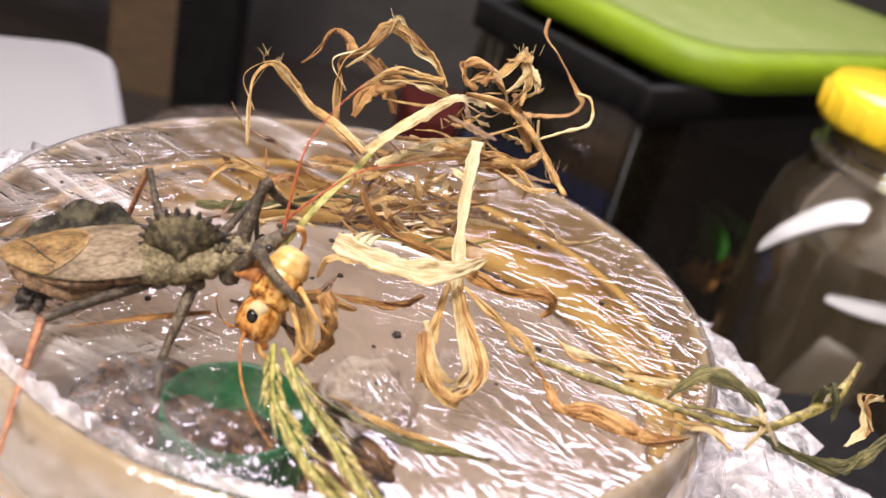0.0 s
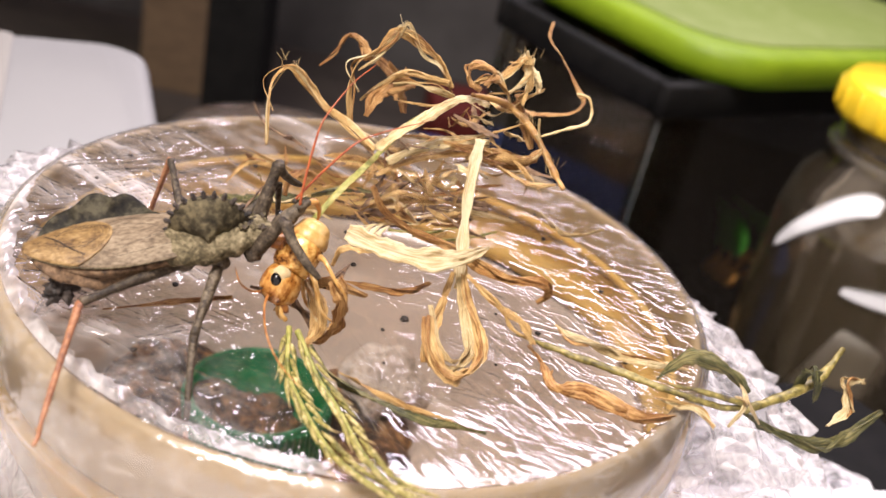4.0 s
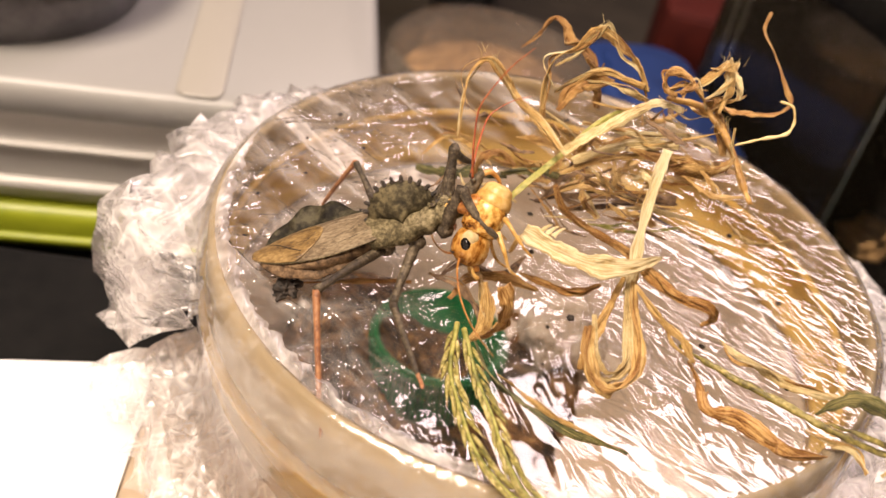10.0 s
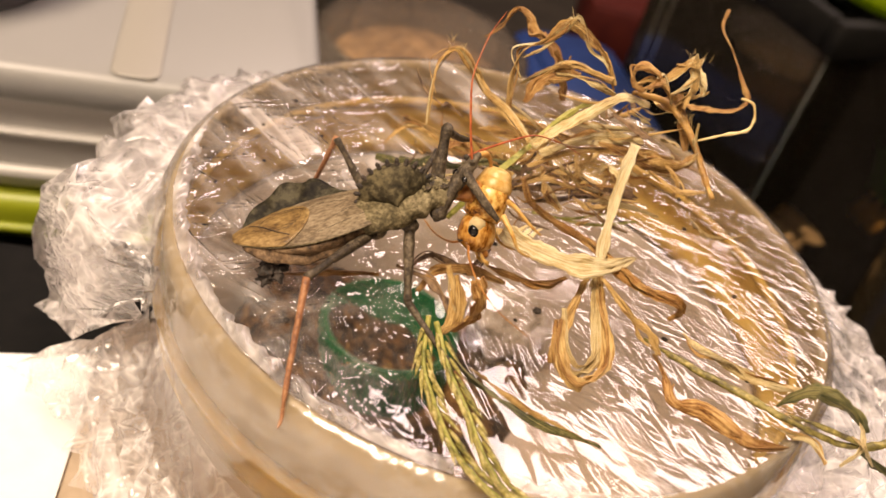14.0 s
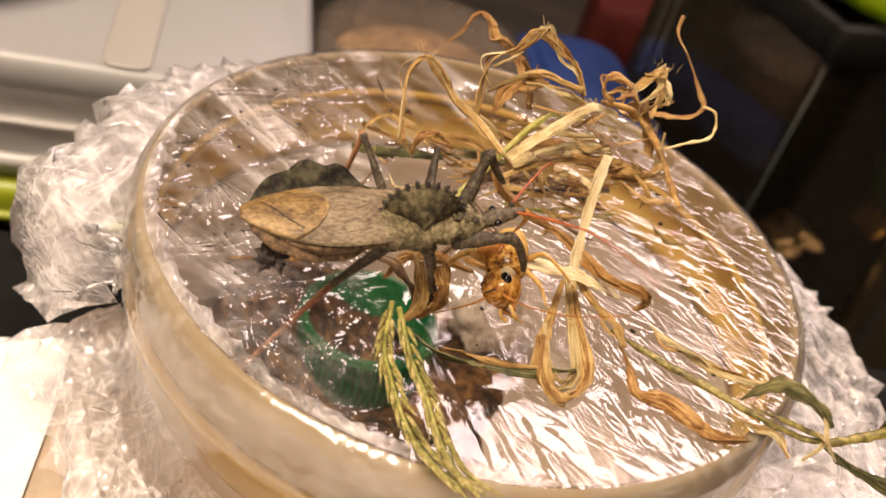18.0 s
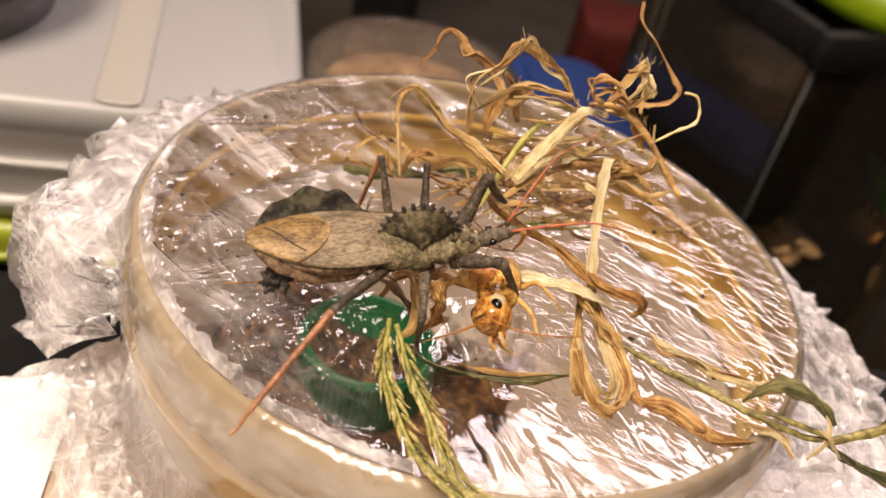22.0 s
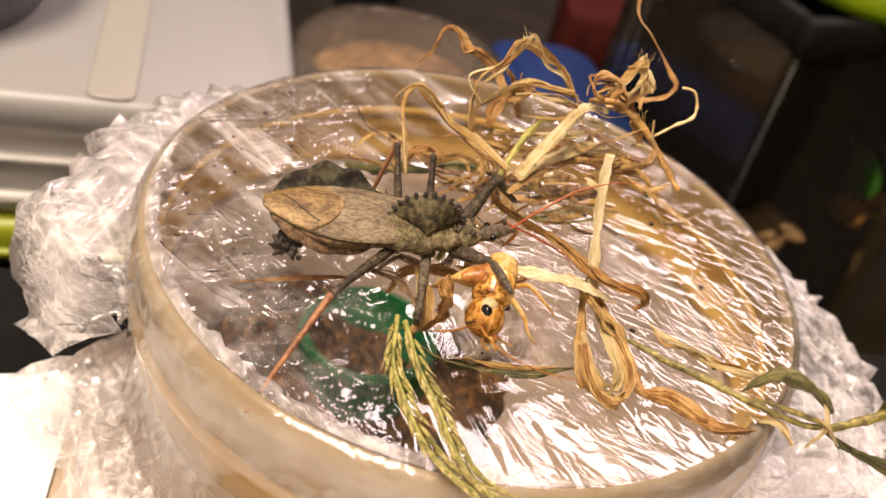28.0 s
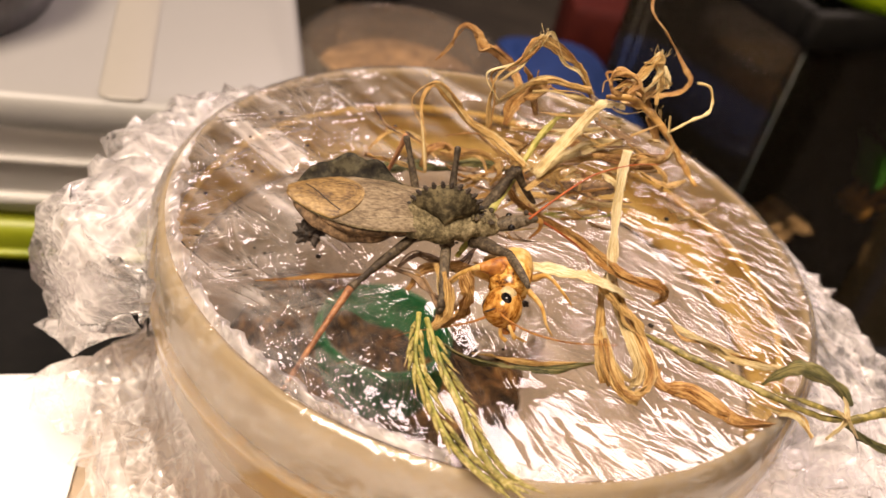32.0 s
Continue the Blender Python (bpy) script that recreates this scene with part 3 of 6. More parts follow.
def faceted_film(a0, a1, count, rows, shape, seed, jump=0.0016):
    """Film crushed into flat facets that meet in sharp creases; shape as for film_sheet."""
    rnd = random.Random(seed)
    bm = bmesh.new()
    grid = []
    for i in range(rows + 1):
        line = []
        for k in range(count + 1):
            inner = 0 < i and 0 < k < count
            a = radians(a0 + (a1 - a0) * (k + (rnd.uniform(-0.42, 0.42) if inner else 0)) / count)
            s = min(1.0, (i + (rnd.uniform(-0.42, 0.42) if inner and i < rows else 0)) / rows)
            ca, sa = math.cos(a), math.sin(a)
            r, z, amp = shape(a, ca, sa, s)
            push = rnd.uniform(-1, 1) * jump * min(1.0, s * 3)
            r += push + (rnd.uniform(-0.003, 0.003) if i == rows else 0)
            line.append(bm.verts.new((r * ca, r * sa, max(0.0018, z + rnd.uniform(-1, 1) * jump * min(1.0, s * 3)))))
        grid.append(line)
    for i in range(rows):
        for k in range(count):
            p, q, u, v = grid[i][k], grid[i + 1][k], grid[i + 1][k + 1], grid[i][k + 1]
            if rnd.random() < 0.5:
                bm.faces.new((p, q, u)), bm.faces.new((p, u, v))
            else:
                bm.faces.new((p, q, v)), bm.faces.new((q, u, v))
    return bm


def skirt_shape(a, ca, sa, s):
    reach = 0.024 + 0.012 * noise.noise((ca * 1.7, sa * 1.7, 2.0)) + 0.010 * noise.noise((ca * 7, sa * 7, 5.0)) + 0.004 * noise.noise((ca * 22, sa * 22, 5.0))
    front_left = max(0.0, math.cos(a - radians(212))) ** 4
    right = max(0.0, math.cos(a - radians(-8))) ** 3
    reach += 0.014 * front_left + 0.022 * right
    fall, out = min(1.0, s / 0.42), max(0.0, (s - 0.30) / 0.70)
    r = 0.0516 - 0.0012 * math.sin(math.pi * fall) + 0.002 * fall + reach * out ** 1.3
    low = 0.0030 + 0.006 * max(0, noise.noise((ca * 5, sa * 5, 9.0))) * (1 - out * 0.6)
    z = low + (RIM - 0.0106 - low) * (1 - fall) ** 1.3 + right * 0.013 * out
    spread = max(0.0, math.cos(a - radians(218))) ** 3
    r = min(r, 0.0585 + 0.0025 * noise.noise((ca * 9, sa * 9, 1.0))) if spread > 0.12 else r
    z += 0.017 * spread * fall * (1 - 0.6 * out)
    return r, z, 0.0004 * min(1.0, s * 6) + 0.0045 * out


def puff_shape(a, ca, sa, s):
    edge = smooth((math.degrees(a) - 134) / 14) * smooth((208 - math.degrees(a)) / 12)
    wob = noise.noise((ca * 9, sa * 9, 4.0))
    r = 0.0514 + edge * (0.016 + 0.005 * wob) * math.sin(math.pi * 0.62 * min(1.0, s * 1.25)) ** 0.8
    z = RIM - 0.0080 + edge * 0.001 * math.sin(math.pi * min(1.0, s * 1.9)) - (0.006 + 0.018 * edge + 0.009 * wob * edge) * smooth((s - 0.30) / 0.7)
    return r, z, 0.0004 + 0.0050 * edge * min(1.0, s * 3)


def rim_crumple():
    """The film bunched along the rim on the side where it was pulled tight; its inner edge is ragged."""
    bm = bmesh.new()
    n, m, rings = 420, 12, []
    for j in range(m + 1):
        v, ring = j / m, []
        for k in range(n + 1):
            a = radians(172 + 128 * k / n)
            ca, sa = math.cos(a), math.sin(a)
            ends = smooth(k / n * 6) * smooth((1 - k / n) * 6)
            wide = ends * (0.0020 + 0.0010 * noise.noise((ca * 30, sa * 30, 2.0)))
            r = 0.0491 - wide * v
            lift = 0.0010 + ends * 0.0008 * math.sin(math.pi * v) * (0.6 + ridged(ca * 30 + v * 1.5, sa * 30 - v * 2, 1.0)) * 0.7
            ring.append(bm.verts.new((r * ca, r * sa, RIM + lift)))
        rings.append(ring)
    for p, q in zip(rings, rings[1:]):
        for k in range(n):
            bm.faces.new((p[k], q[k], q[k + 1], p[k + 1]))
    return bm


wrap = empty("cling_film_wrap")
tagged(wrap, "clear creased cling film stretched over a plastic cup", "plastic wrap")
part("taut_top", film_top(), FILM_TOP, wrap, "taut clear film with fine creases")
part("rim_crumple", rim_crumple(), FILM_BUNCH, wrap, "white crumpled film along the rim")
part("rim_band", film_rim(), FILM_RIM, wrap, "clear film bent over the rim")
part("clinging_band", film_sheet(0, 360, 520, 40, lambda a, ca, sa, s: skirt_shape(a, ca, sa, s * 0.40)), FILM, wrap, "clear film clinging to the cup's wall")
part("loose_skirt", film_sheet(0, 360, 620, 64, lambda a, ca, sa, s: skirt_shape(a, ca, sa, 0.40 + s * 0.60)), FILM_PUFF, wrap, "loose crumpled clear film")
part("gathered_fold", faceted_film(132, 210, 44, 15, puff_shape, 3, 0.0014), FILM_PUFF, wrap, "gathered fold of clear film puffing out")
part("gathered_fold", faceted_film(140, 204, 20, 9, lambda a, ca, sa, s: [v + d for v, d in zip(puff_shape(a, ca, sa, s), (-0.002, -0.003, 0))], 8, 0.0022), FILM_PUFF, wrap, "gathered fold of clear film puffing out", False)


def drape_shape(a, ca, sa, s):
    wob = noise.noise((ca * 8, sa * 8, 7.0))
    edge = smooth((math.degrees(a) + 26) / 14) * smooth((54 - math.degrees(a)) / 14)
    r = 0.0514 + 0.002 * s + edge * (0.024 + 0.009 * wob) * s ** 0.8
    z = RIM - 0.0080 - (0.013 + 0.006 * wob) * s ** 1.1
    return r, z, 0.0004 + 0.0050 * edge * min(1.0, s * 3)


def spread_shape(a, ca, sa, s):
    """The film's loose flap that stands off the cup's wall and slopes down over the paper."""
    d = math.degrees(a)
    edge = smooth((d - 184) / 12) * smooth((272 - d) / 14)
    wob = noise.noise((ca * 6, sa * 6, 3.0))
    r = 0.0478 + 0.003 * s + edge * (0.010 + 0.003 * wob + 0.012 * math.exp(-((d - 197) / 6) ** 2)) * s
    z = 0.0290 - 0.0150 * s - (1 - edge) * 0.006 * s + 0.003 * wob * s
    return r, z, 0.0003 + 0.0062 * edge * min(1.0, s * 3)


part("loose_flap", faceted_film(184, 272, 46, 9, spread_shape, 5, 0.0011), FILM_PUFF, wrap, "wrinkled clear film sloping over the paper", False)
part("gathered_fold", faceted_film(-26, 54, 34, 12, drape_shape, 6, 0.0015), FILM_PUFF, wrap, "draped fold of clear film", False)

# ---- inside the cup ----
def soil_bed():
    bm = bmesh.new()
    n = 70
    vs = {}
    for i in range(-n, n + 1):
        for j in range(-n, n + 1):
            x, y = i / n * 0.0428, j / n * 0.0428
            if math.hypot(x, y) > 0.0430:
                continue
            h = noise.noise((x * 60, y * 60, 1.0)) * 0.6 + noise.noise((x * 210, y * 210, 2.0)) * 0.3
            here = 1.7 * math.exp(-(((x - (-0.0350)) / 0.014) ** 2 + ((y - (0.0169)) / 0.022) ** 2)) + 0.5 * math.exp(-(((x - 0.004) / 0.014) ** 2 + ((y - 0.0167) / 0.015) ** 2)) - 0.5 * smooth((x - 0.010) / 0.012)
            vs[i, j] = bm.verts.new((x, y, 0.0018 + max(0.0, (here + 0.22 * smooth((0.012 - y) / 0.02)) * 0.010 + h * 0.0034 - 0.0010)))
    for i, j in list(vs):
        q = [(i, j), (i + 1, j), (i + 1, j + 1), (i, j + 1)]
        if all(k in vs for k in q) and max(vs[k].co.z for k in q) > 0.0019:
            bm.faces.new([vs[k] for k in q])
    bmesh.ops.delete(bm, geom=[v for v in bm.verts if not v.link_faces], context="VERTS")
    return bm


tagged(link_mesh("soil", soil_bed(), SOIL), "brown crumbly soil scattered on the cup's floor", "soil", kind="stuff")

cap = empty("bottle_cap", pose(-0.0147, 0.0155, 0.0022))
tagged(cap, "green plastic bottle cap lying open side up", "bottle cap")
part("wall", lathe([(0.0126, 0.0), (0.0130, 0.001), (0.0130, 0.0125), (0.0124, 0.013), (0.0118, 0.0125), (0.0118, 0.0016), (0.0, 0.0016), (0.0, 0.0)], 64), GREENCAP, cap)
ridge_mesh = None
for k in range(60):
    a = 2 * math.pi * k / 60
    if ridge_mesh is None:
        rb = part("ridge", rounded_box(-0.0003, 0.0003, -0.0003, 0.0003, 0.0015, 0.0118, 0.00015, 0.0001, 1), GREENCAP, cap)
        ridge_mesh = rb.data
    else:
        rb = new("ridge", ridge_mesh)
        rb.parent = cap
    rb.matrix_basis = pose(0.0131 * math.cos(a), 0.0131 * math.sin(a), 0, 0, 0, math.degrees(a))


def clump(radius, flat, lump, seed, sub=4):
    bm = bmesh.new()
    bmesh.ops.create_icosphere(bm, subdivisions=sub, radius=radius)
    for v in bm.verts:
        d = v.co.normalized()
        f = 1 + lump * noise.noise(d * 2.2 + Vector((seed, 0, 0))) + lump * 0.5 * noise.noise(d * 6 + Vector((0, seed, 0)))
        v.co = Vector((v.co.x * f, v.co.y * f, v.co.z * f * flat))
    return bm


def thing(name, bm, material, m, label, category, group="", kind="", smooth=True):
    ob = link_mesh(name, bm, material, smooth=smooth)
    ob.matrix_world = m
    return tagged(ob, label, category, group, kind)


thing("soil_clod", clump(0.0062, 0.55, 0.5, 3.0), SOIL, pose(-0.0137, 0.0155, 0.0075), "dark crumbly soil clod lying in a green bottle cap", "soil")
thing("cotton_ball", clump(0.0085, 0.75, 0.25, 8.0), COTTON, pose(0.0080, 0.0331, 0.0085), "white cotton ball lying on the cup's floor", "cotton ball")

# ---- containers round about ----
stack_low = empty("green_lid_container", pose(-0.0480, 0.0760, -0.22, 0, 0, 20))
tagged(stack_low, "dark plastic container closed with an olive green lid", "container")
part("body", rounded_box(-0.30, -0.004, 0.004, 0.112, 0.0, 0.188, 0.012, 0.002), BLACK, stack_low)
part("lid", rounded_box(-0.304, 0.000, -0.001, 0.116, 0.1885, 0.2025, 0.014, 0.003), OLIVELID, stack_low)
part("lid_rib", rounded_box(-0.306, 0.0015, -0.0025, 0.1175, 0.1925, 0.1950, 0.015, 0.001), OLIVELID, stack_low)
stack_top = empty("storage_box", pose(-0.0480, 0.0760, -0.0172, 0, 0, 20))
tagged(stack_top, "milky translucent plastic storage box with a flat lid", "storage box")
part("body", rounded_box(-0.295, -0.006, 0.002, 0.094, 0.0, 0.026, 0.012, 0.002), BOXSIDE, stack_top)
part("rib", rounded_box(-0.297, -0.004, 0.000, 0.096, 0.004, 0.008, 0.012, 0.0015), BOXSIDE, stack_top)
part("rib", rounded_box(-0.297, -0.004, 0.000, 0.096, 0.017, 0.019, 0.012, 0.0008), BOXSIDE, stack_top)
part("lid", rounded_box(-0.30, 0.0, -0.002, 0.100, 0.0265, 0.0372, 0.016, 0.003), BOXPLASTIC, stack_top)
part("lid_strip", rounded_box(-0.049, -0.038, -0.0005, 0.0985, 0.0374, 0.0380, 0.003, 0.0003), BOXSTRIP, stack_top)

bowl = empty("plastic_bowl", pose(-0.158, 0.086, 0.0206))
tagged(bowl, "dark plastic tub with a white rim on a storage box", "bowl")
part("body", lathe([(0.0, 0.0), (0.035, 0.0), (0.038, 0.016), (0.0365, 0.016), (0.034, 0.0015), (0.0, 0.0015)], 64), DARKTUB, bowl)
part("rim", lathe([(0.0365, 0.0162), (0.041, 0.0165), (0.0415, 0.019), (0.0405, 0.021), (0.0, 0.0212), (0.0, 0.0192), (0.0365, 0.0185)], 64), WHITEPL, bowl)

back_cup = empty("wrapped_cup", pose(-0.050, 0.252, -0.213))
tagged(back_cup, "clear plastic cup of brown soil wrapped in film", "cup")
part("cup", lathe([(0.0, 0.0), (0.034, 0.0), (0.0435, 0.166), (0.045, 0.169), (0.0435, 0.172), (0.042, 0.171), (0.042, 0.163), (0.033, 0.002), (0.0, 0.002)], 64), CLEAR, back_cup)
part("contents", lathe([(0.0, 0.003), (0.0325, 0.003), (0.0408, 0.150), (0.037, 0.158), (0.02, 0.161), (0.0, 0.158)], 48), DIMSOIL, back_cup)
part("film", lathe([(0.0, 0.1732), (0.040, 0.1737), (0.0455, 0.1722), (0.0460, 0.158), (0.049, 0.145)], 64), BACKFILM, back_cup)

blue_tub = empty("blue_tub", pose(-0.022, 0.318, -0.22, 0, 0, 22))
tagged(blue_tub, "blue plastic tub standing between cups and a glass tank", "tub")
part("body", rounded_box(0.003, 0.052, -0.109, -0.003, 0.0, 0.158, 0.016, 0.003), BLUE, blue_tub)
part("rim", rounded_box(0.0, 0.055, -0.112, 0.0, 0.1582, 0.168, 0.018, 0.004), BLUE, blue_tub)
part("lid_panel", rounded_box(0.009, 0.046, -0.103, -0.009, 0.1682, 0.170, 0.012, 0.001), BLUE, blue_tub)

red_box = empty("red_box", pose(0.055, 0.545, -0.22, 0, 0, 8))
tagged(red_box, "red cardboard box in shade behind the tubs", "box")
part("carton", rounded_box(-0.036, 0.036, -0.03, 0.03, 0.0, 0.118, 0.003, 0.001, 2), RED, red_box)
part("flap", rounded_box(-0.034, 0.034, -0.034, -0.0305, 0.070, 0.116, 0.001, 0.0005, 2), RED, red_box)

def roughen_slab(x0, x1, y0, y1, z0, z1):
    bm = bmesh.new()
    nx, nz = 26, 24
    front = [[bm.verts.new((x0 + (x1 - x0) * i / nx, y0 + 0.005 * noise.noise((i * 0.35, j * 0.12, 4.0)), z0 + (z1 - z0) * j / nz * (1 if j < nz else 1 + 0.03 * noise.noise((i * 0.7, 0, 1))))) for j in range(nz + 1)] for i in range(nx + 1)]
    back = [[bm.verts.new((v.co.x, y1, v.co.z)) for v in col] for col in front]
    for i in range(nx):
        for j in range(nz):
            bm.faces.new((front[i][j], front[i + 1][j], front[i + 1][j + 1], front[i][j + 1]))
            bm.faces.new((back[i][j], back[i][j + 1], back[i + 1][j + 1], back[i + 1][j]))
        bm.faces.new((front[i][nz], front[i + 1][nz], back[i + 1][nz], back[i][nz]))
    for j in range(nz):
        for i in (0, nx):
            bm.faces.new((front[i][j], front[i][j + 1], back[i][j + 1], back[i][j]))
    return bm


# glass tank, its corner towards the cup
tank = empty("glass_tank", pose(0.0985, 0.2265, -0.22, 0, 0, 34))
tagged(tank, "glass terrarium tank with a black top frame", "terrarium")
part("front_pane", rounded_box(0.0, 0.25, 0.0, 0.003, 0.003, 0.233, 0.0008, 0.0004, 2), GLASS, tank, smooth=False)
part("side_pane", rounded_box(0.0, 0.003, 0.0034, 0.104, 0.003, 0.233, 0.0008, 0.0004, 2), GLASS, tank, smooth=False)
part("back_pane", rounded_box(0.0, 0.25, 0.1044, 0.1074, 0.003, 0.233, 0.0008, 0.0004, 2), GLASS, tank, smooth=False)
part("far_pane", rounded_box(0.2504, 0.2534, 0.0, 0.104, 0.003, 0.233, 0.0008, 0.0004, 2), GLASS, tank, smooth=False)
part("base", rounded_box(-0.002, 0.256, -0.002, 0.110, 0.0, 0.0026, 0.002, 0.001, 2), BLACK, tank)
for args in ((-0.003, 0.257, -0.003, 0.004), (-0.003, 0.257, 0.1035, 0.1105)):
    part("frame_bar", rounded_box(*args, 0.2332, 0.2468, 0.002, 0.001, 2), BLACK, tank)
for args in ((-0.003, 0.004, 0.0042, 0.1033), (0.2500, 0.257, 0.0042, 0.1033)):
    part("frame_bar", rounded_box(*args, 0.2332, 0.2468, 0.002, 0.001, 2), BLACK, tank)
part("corner_seal", tube([(0.0005, 0.0005, 0.004), (0.0005, 0.0005, 0.233)], [0.0004, 0.0004], 8, 1), SEAL, tank)
thing("tank_soil", rounded_box(0.005, 0.247, 0.006, 0.102, 0.0028, 0.150, 0.004, 0.006), DIMSOIL, pose(0.0985, 0.2265, -0.22, 0, 0, 34), "brown soil filling a glass tank's floor", "soil", kind="stuff")
bark = thing("cork_bark", roughen_slab(0.085, 0.185, 0.006, 0.016, 0.151, 0.226), TERRACOTTA, pose(0.0985, 0.2265, -0.22, 0, 0, 34), "orange-brown cork bark slab standing in a glass tank", "bark")
lime = empty("tank_lid", pose(0.0985, 0.2265, 0.0270, 0, 0, 34))
tagged(lime, "lime green plastic lid lying on a glass tank", "lid")
part("edge", rounded_box(0.014, 0.26, -0.012, 0.13, 0.0, 0.014, 0.034, 0.004, 12), GREENLID, lime)
part("panel", rounded_box(0.028, 0.246, 0.002, 0.116, 0.0142, 0.0150, 0.028, 0.0004, 12), LIDPANEL, lime, "paler raised middle of the lid")

jar = empty("plastic_jar", pose(0.186, 0.196, -0.22))
tagged(jar, "clear plastic jar with a yellow screw lid", "jar")
part("body", lathe([(0.0, 0.0), (0.038, 0.0), (0.0415, 0.004), (0.0415, 0.218), (0.038, 0.233), (0.031, 0.242), (0.030, 0.2572), (0.0285, 0.2572), (0.0295, 0.242), (0.0365, 0.232), (0.0400, 0.217), (0.0400, 0.005), (0.0, 0.003)], 64), JARPLASTIC, jar)
part("lid", lathe([(0.0302, 0.2568), (0.0350, 0.2568), (0.0358, 0.2585), (0.0358, 0.2675), (0.034, 0.2705), (0.0, 0.2705)], 64), YELLOWLID, jar)
part("contents", lathe([(0.0, 0.006), (0.0385, 0.006), (0.0390, 0.085), (0.030, 0.092), (0.0, 0.090)], 48), SOIL, jar)
part("collar", lathe([(0.0305, 0.2430), (0.0335, 0.2440), (0.0335, 0.2475), (0.0305, 0.2485)], 64, True), CLEAR, jar)
part("paper_roll", tube([(-0.006, -0.008, 0.092), (-0.002, -0.008, 0.140), (0.006, -0.006, 0.172)], [0.015, 0.014, 0.009], 18, 5), WHITEPL, jar, "crumpled white paper in the jar")


def wrapped_glint(a0, a1, z0, z1, half):
    """A curved white strip along the jar's wall and shoulder, in place of a mirrored lamp."""
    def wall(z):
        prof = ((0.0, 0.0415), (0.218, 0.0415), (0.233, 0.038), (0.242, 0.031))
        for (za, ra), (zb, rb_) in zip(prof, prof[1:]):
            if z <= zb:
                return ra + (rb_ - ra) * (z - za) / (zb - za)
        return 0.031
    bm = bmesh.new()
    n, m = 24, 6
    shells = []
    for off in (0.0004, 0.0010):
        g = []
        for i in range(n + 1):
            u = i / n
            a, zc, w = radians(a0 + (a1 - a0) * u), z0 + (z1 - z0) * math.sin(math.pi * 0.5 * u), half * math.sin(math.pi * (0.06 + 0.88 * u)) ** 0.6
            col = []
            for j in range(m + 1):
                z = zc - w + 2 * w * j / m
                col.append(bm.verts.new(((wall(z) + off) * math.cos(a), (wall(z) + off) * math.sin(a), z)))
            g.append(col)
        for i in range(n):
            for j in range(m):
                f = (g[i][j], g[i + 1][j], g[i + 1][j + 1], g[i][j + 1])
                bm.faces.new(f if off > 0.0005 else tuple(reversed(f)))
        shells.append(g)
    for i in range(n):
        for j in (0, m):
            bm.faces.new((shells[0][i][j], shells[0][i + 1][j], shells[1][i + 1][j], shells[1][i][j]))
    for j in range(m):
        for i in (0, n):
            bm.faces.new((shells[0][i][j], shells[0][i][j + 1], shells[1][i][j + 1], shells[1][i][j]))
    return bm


# the lamp's reflections on the jar, added as white strips of plastic
part("label_strip", wrapped_glint(188, 232, 0.208, 0.236, 0.0055), WHITEPL, jar, "white strip standing in for the lamp's reflection on the shoulder")
part("label_strip", wrapped_glint(232, 292, 0.206, 0.209, 0.0035), WHITEPL, jar, "white strip standing in for the lamp's reflection on the wall")
for k in range(24):
    a = 2 * math.pi * k / 24
    rb = part("grip", rounded_box(-0.0008, 0.0008, -0.0012, 0.0012, 0.2590, 0.2670, 0.0006, 0.0003, 2), YELLOWLID, jar)
    rb.matrix_basis = pose(0.0359 * math.cos(a), 0.0359 * math.sin(a), 0, 0, 0, math.degrees(a))


# ---- plants and litter in the tank ----
def tank_leaf(x, y, z, size, yaw, tilt):
    bm = bmesh.new()
    n = 10
    rows = []
    for i in range(n + 1):
        u = i / n
        w = size * 0.42 * math.sin(math.pi * min(1, u * 0.96 + 0.03)) ** 0.8
        rows.append([bm.verts.new((size * u, s_ * w, 0.15 * size * math.sin(u * 2.4) - 0.12 * w * abs(s_))) for s_ in (-1, -0.5, 0, 0.5, 1)])
    for a, b in zip(rows, rows[1:]):
        for k in range(4):
            bm.faces.new((a[k], b[k], b[k + 1], a[k + 1]))
    return thing("leaf", bm, LEAFGREEN, pose(x, y, z, 0, tilt, yaw), "green plant leaf growing in a glass tank", "leaf", "tank plants")


for x, y, z, size, yaw, tilt in ((0.163, 0.287, -0.069, 0.044, 215, -60), (0.150, 0.283, -0.069, 0.036, 160, -62), (0.170, 0.300, -0.069, 0.042, 260, -48),
                                 (0.118, 0.281, -0.069, 0.034, 190, -35), (0.160, 0.300, -0.069, 0.034, 300, -50)):
    tank_leaf(x, y, z, size, yaw, tilt)
thing("clay_lump", clump(0.016, 0.9, 0.35, 5.0), TERRACOTTA, pose(0.165, 0.292, -0.069), "orange-brown clay lump on the tank's soil", "clay lump")
thing("bark_piece", clump(0.024, 0.45, 0.5, 9.0), DIMSOIL, pose(0.118, 0.268, -0.076), "dark brown piece of bark on the tank's soil", "bark")
carton = empty("cardboard_box", pose(-0.205, 0.74, -0.22))
tagged(carton, "brown cardboard box in deep shade", "box")
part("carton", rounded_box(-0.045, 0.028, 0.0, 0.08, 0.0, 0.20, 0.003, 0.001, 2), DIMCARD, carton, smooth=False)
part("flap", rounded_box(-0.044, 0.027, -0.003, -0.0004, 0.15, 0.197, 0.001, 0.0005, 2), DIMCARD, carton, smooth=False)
part("tape", rounded_box(-0.012, -0.004, -0.0038, -0.0032, 0.12, 0.196, 0.001, 0.0002, 2), TERRACOTTA, carton, smooth=False)
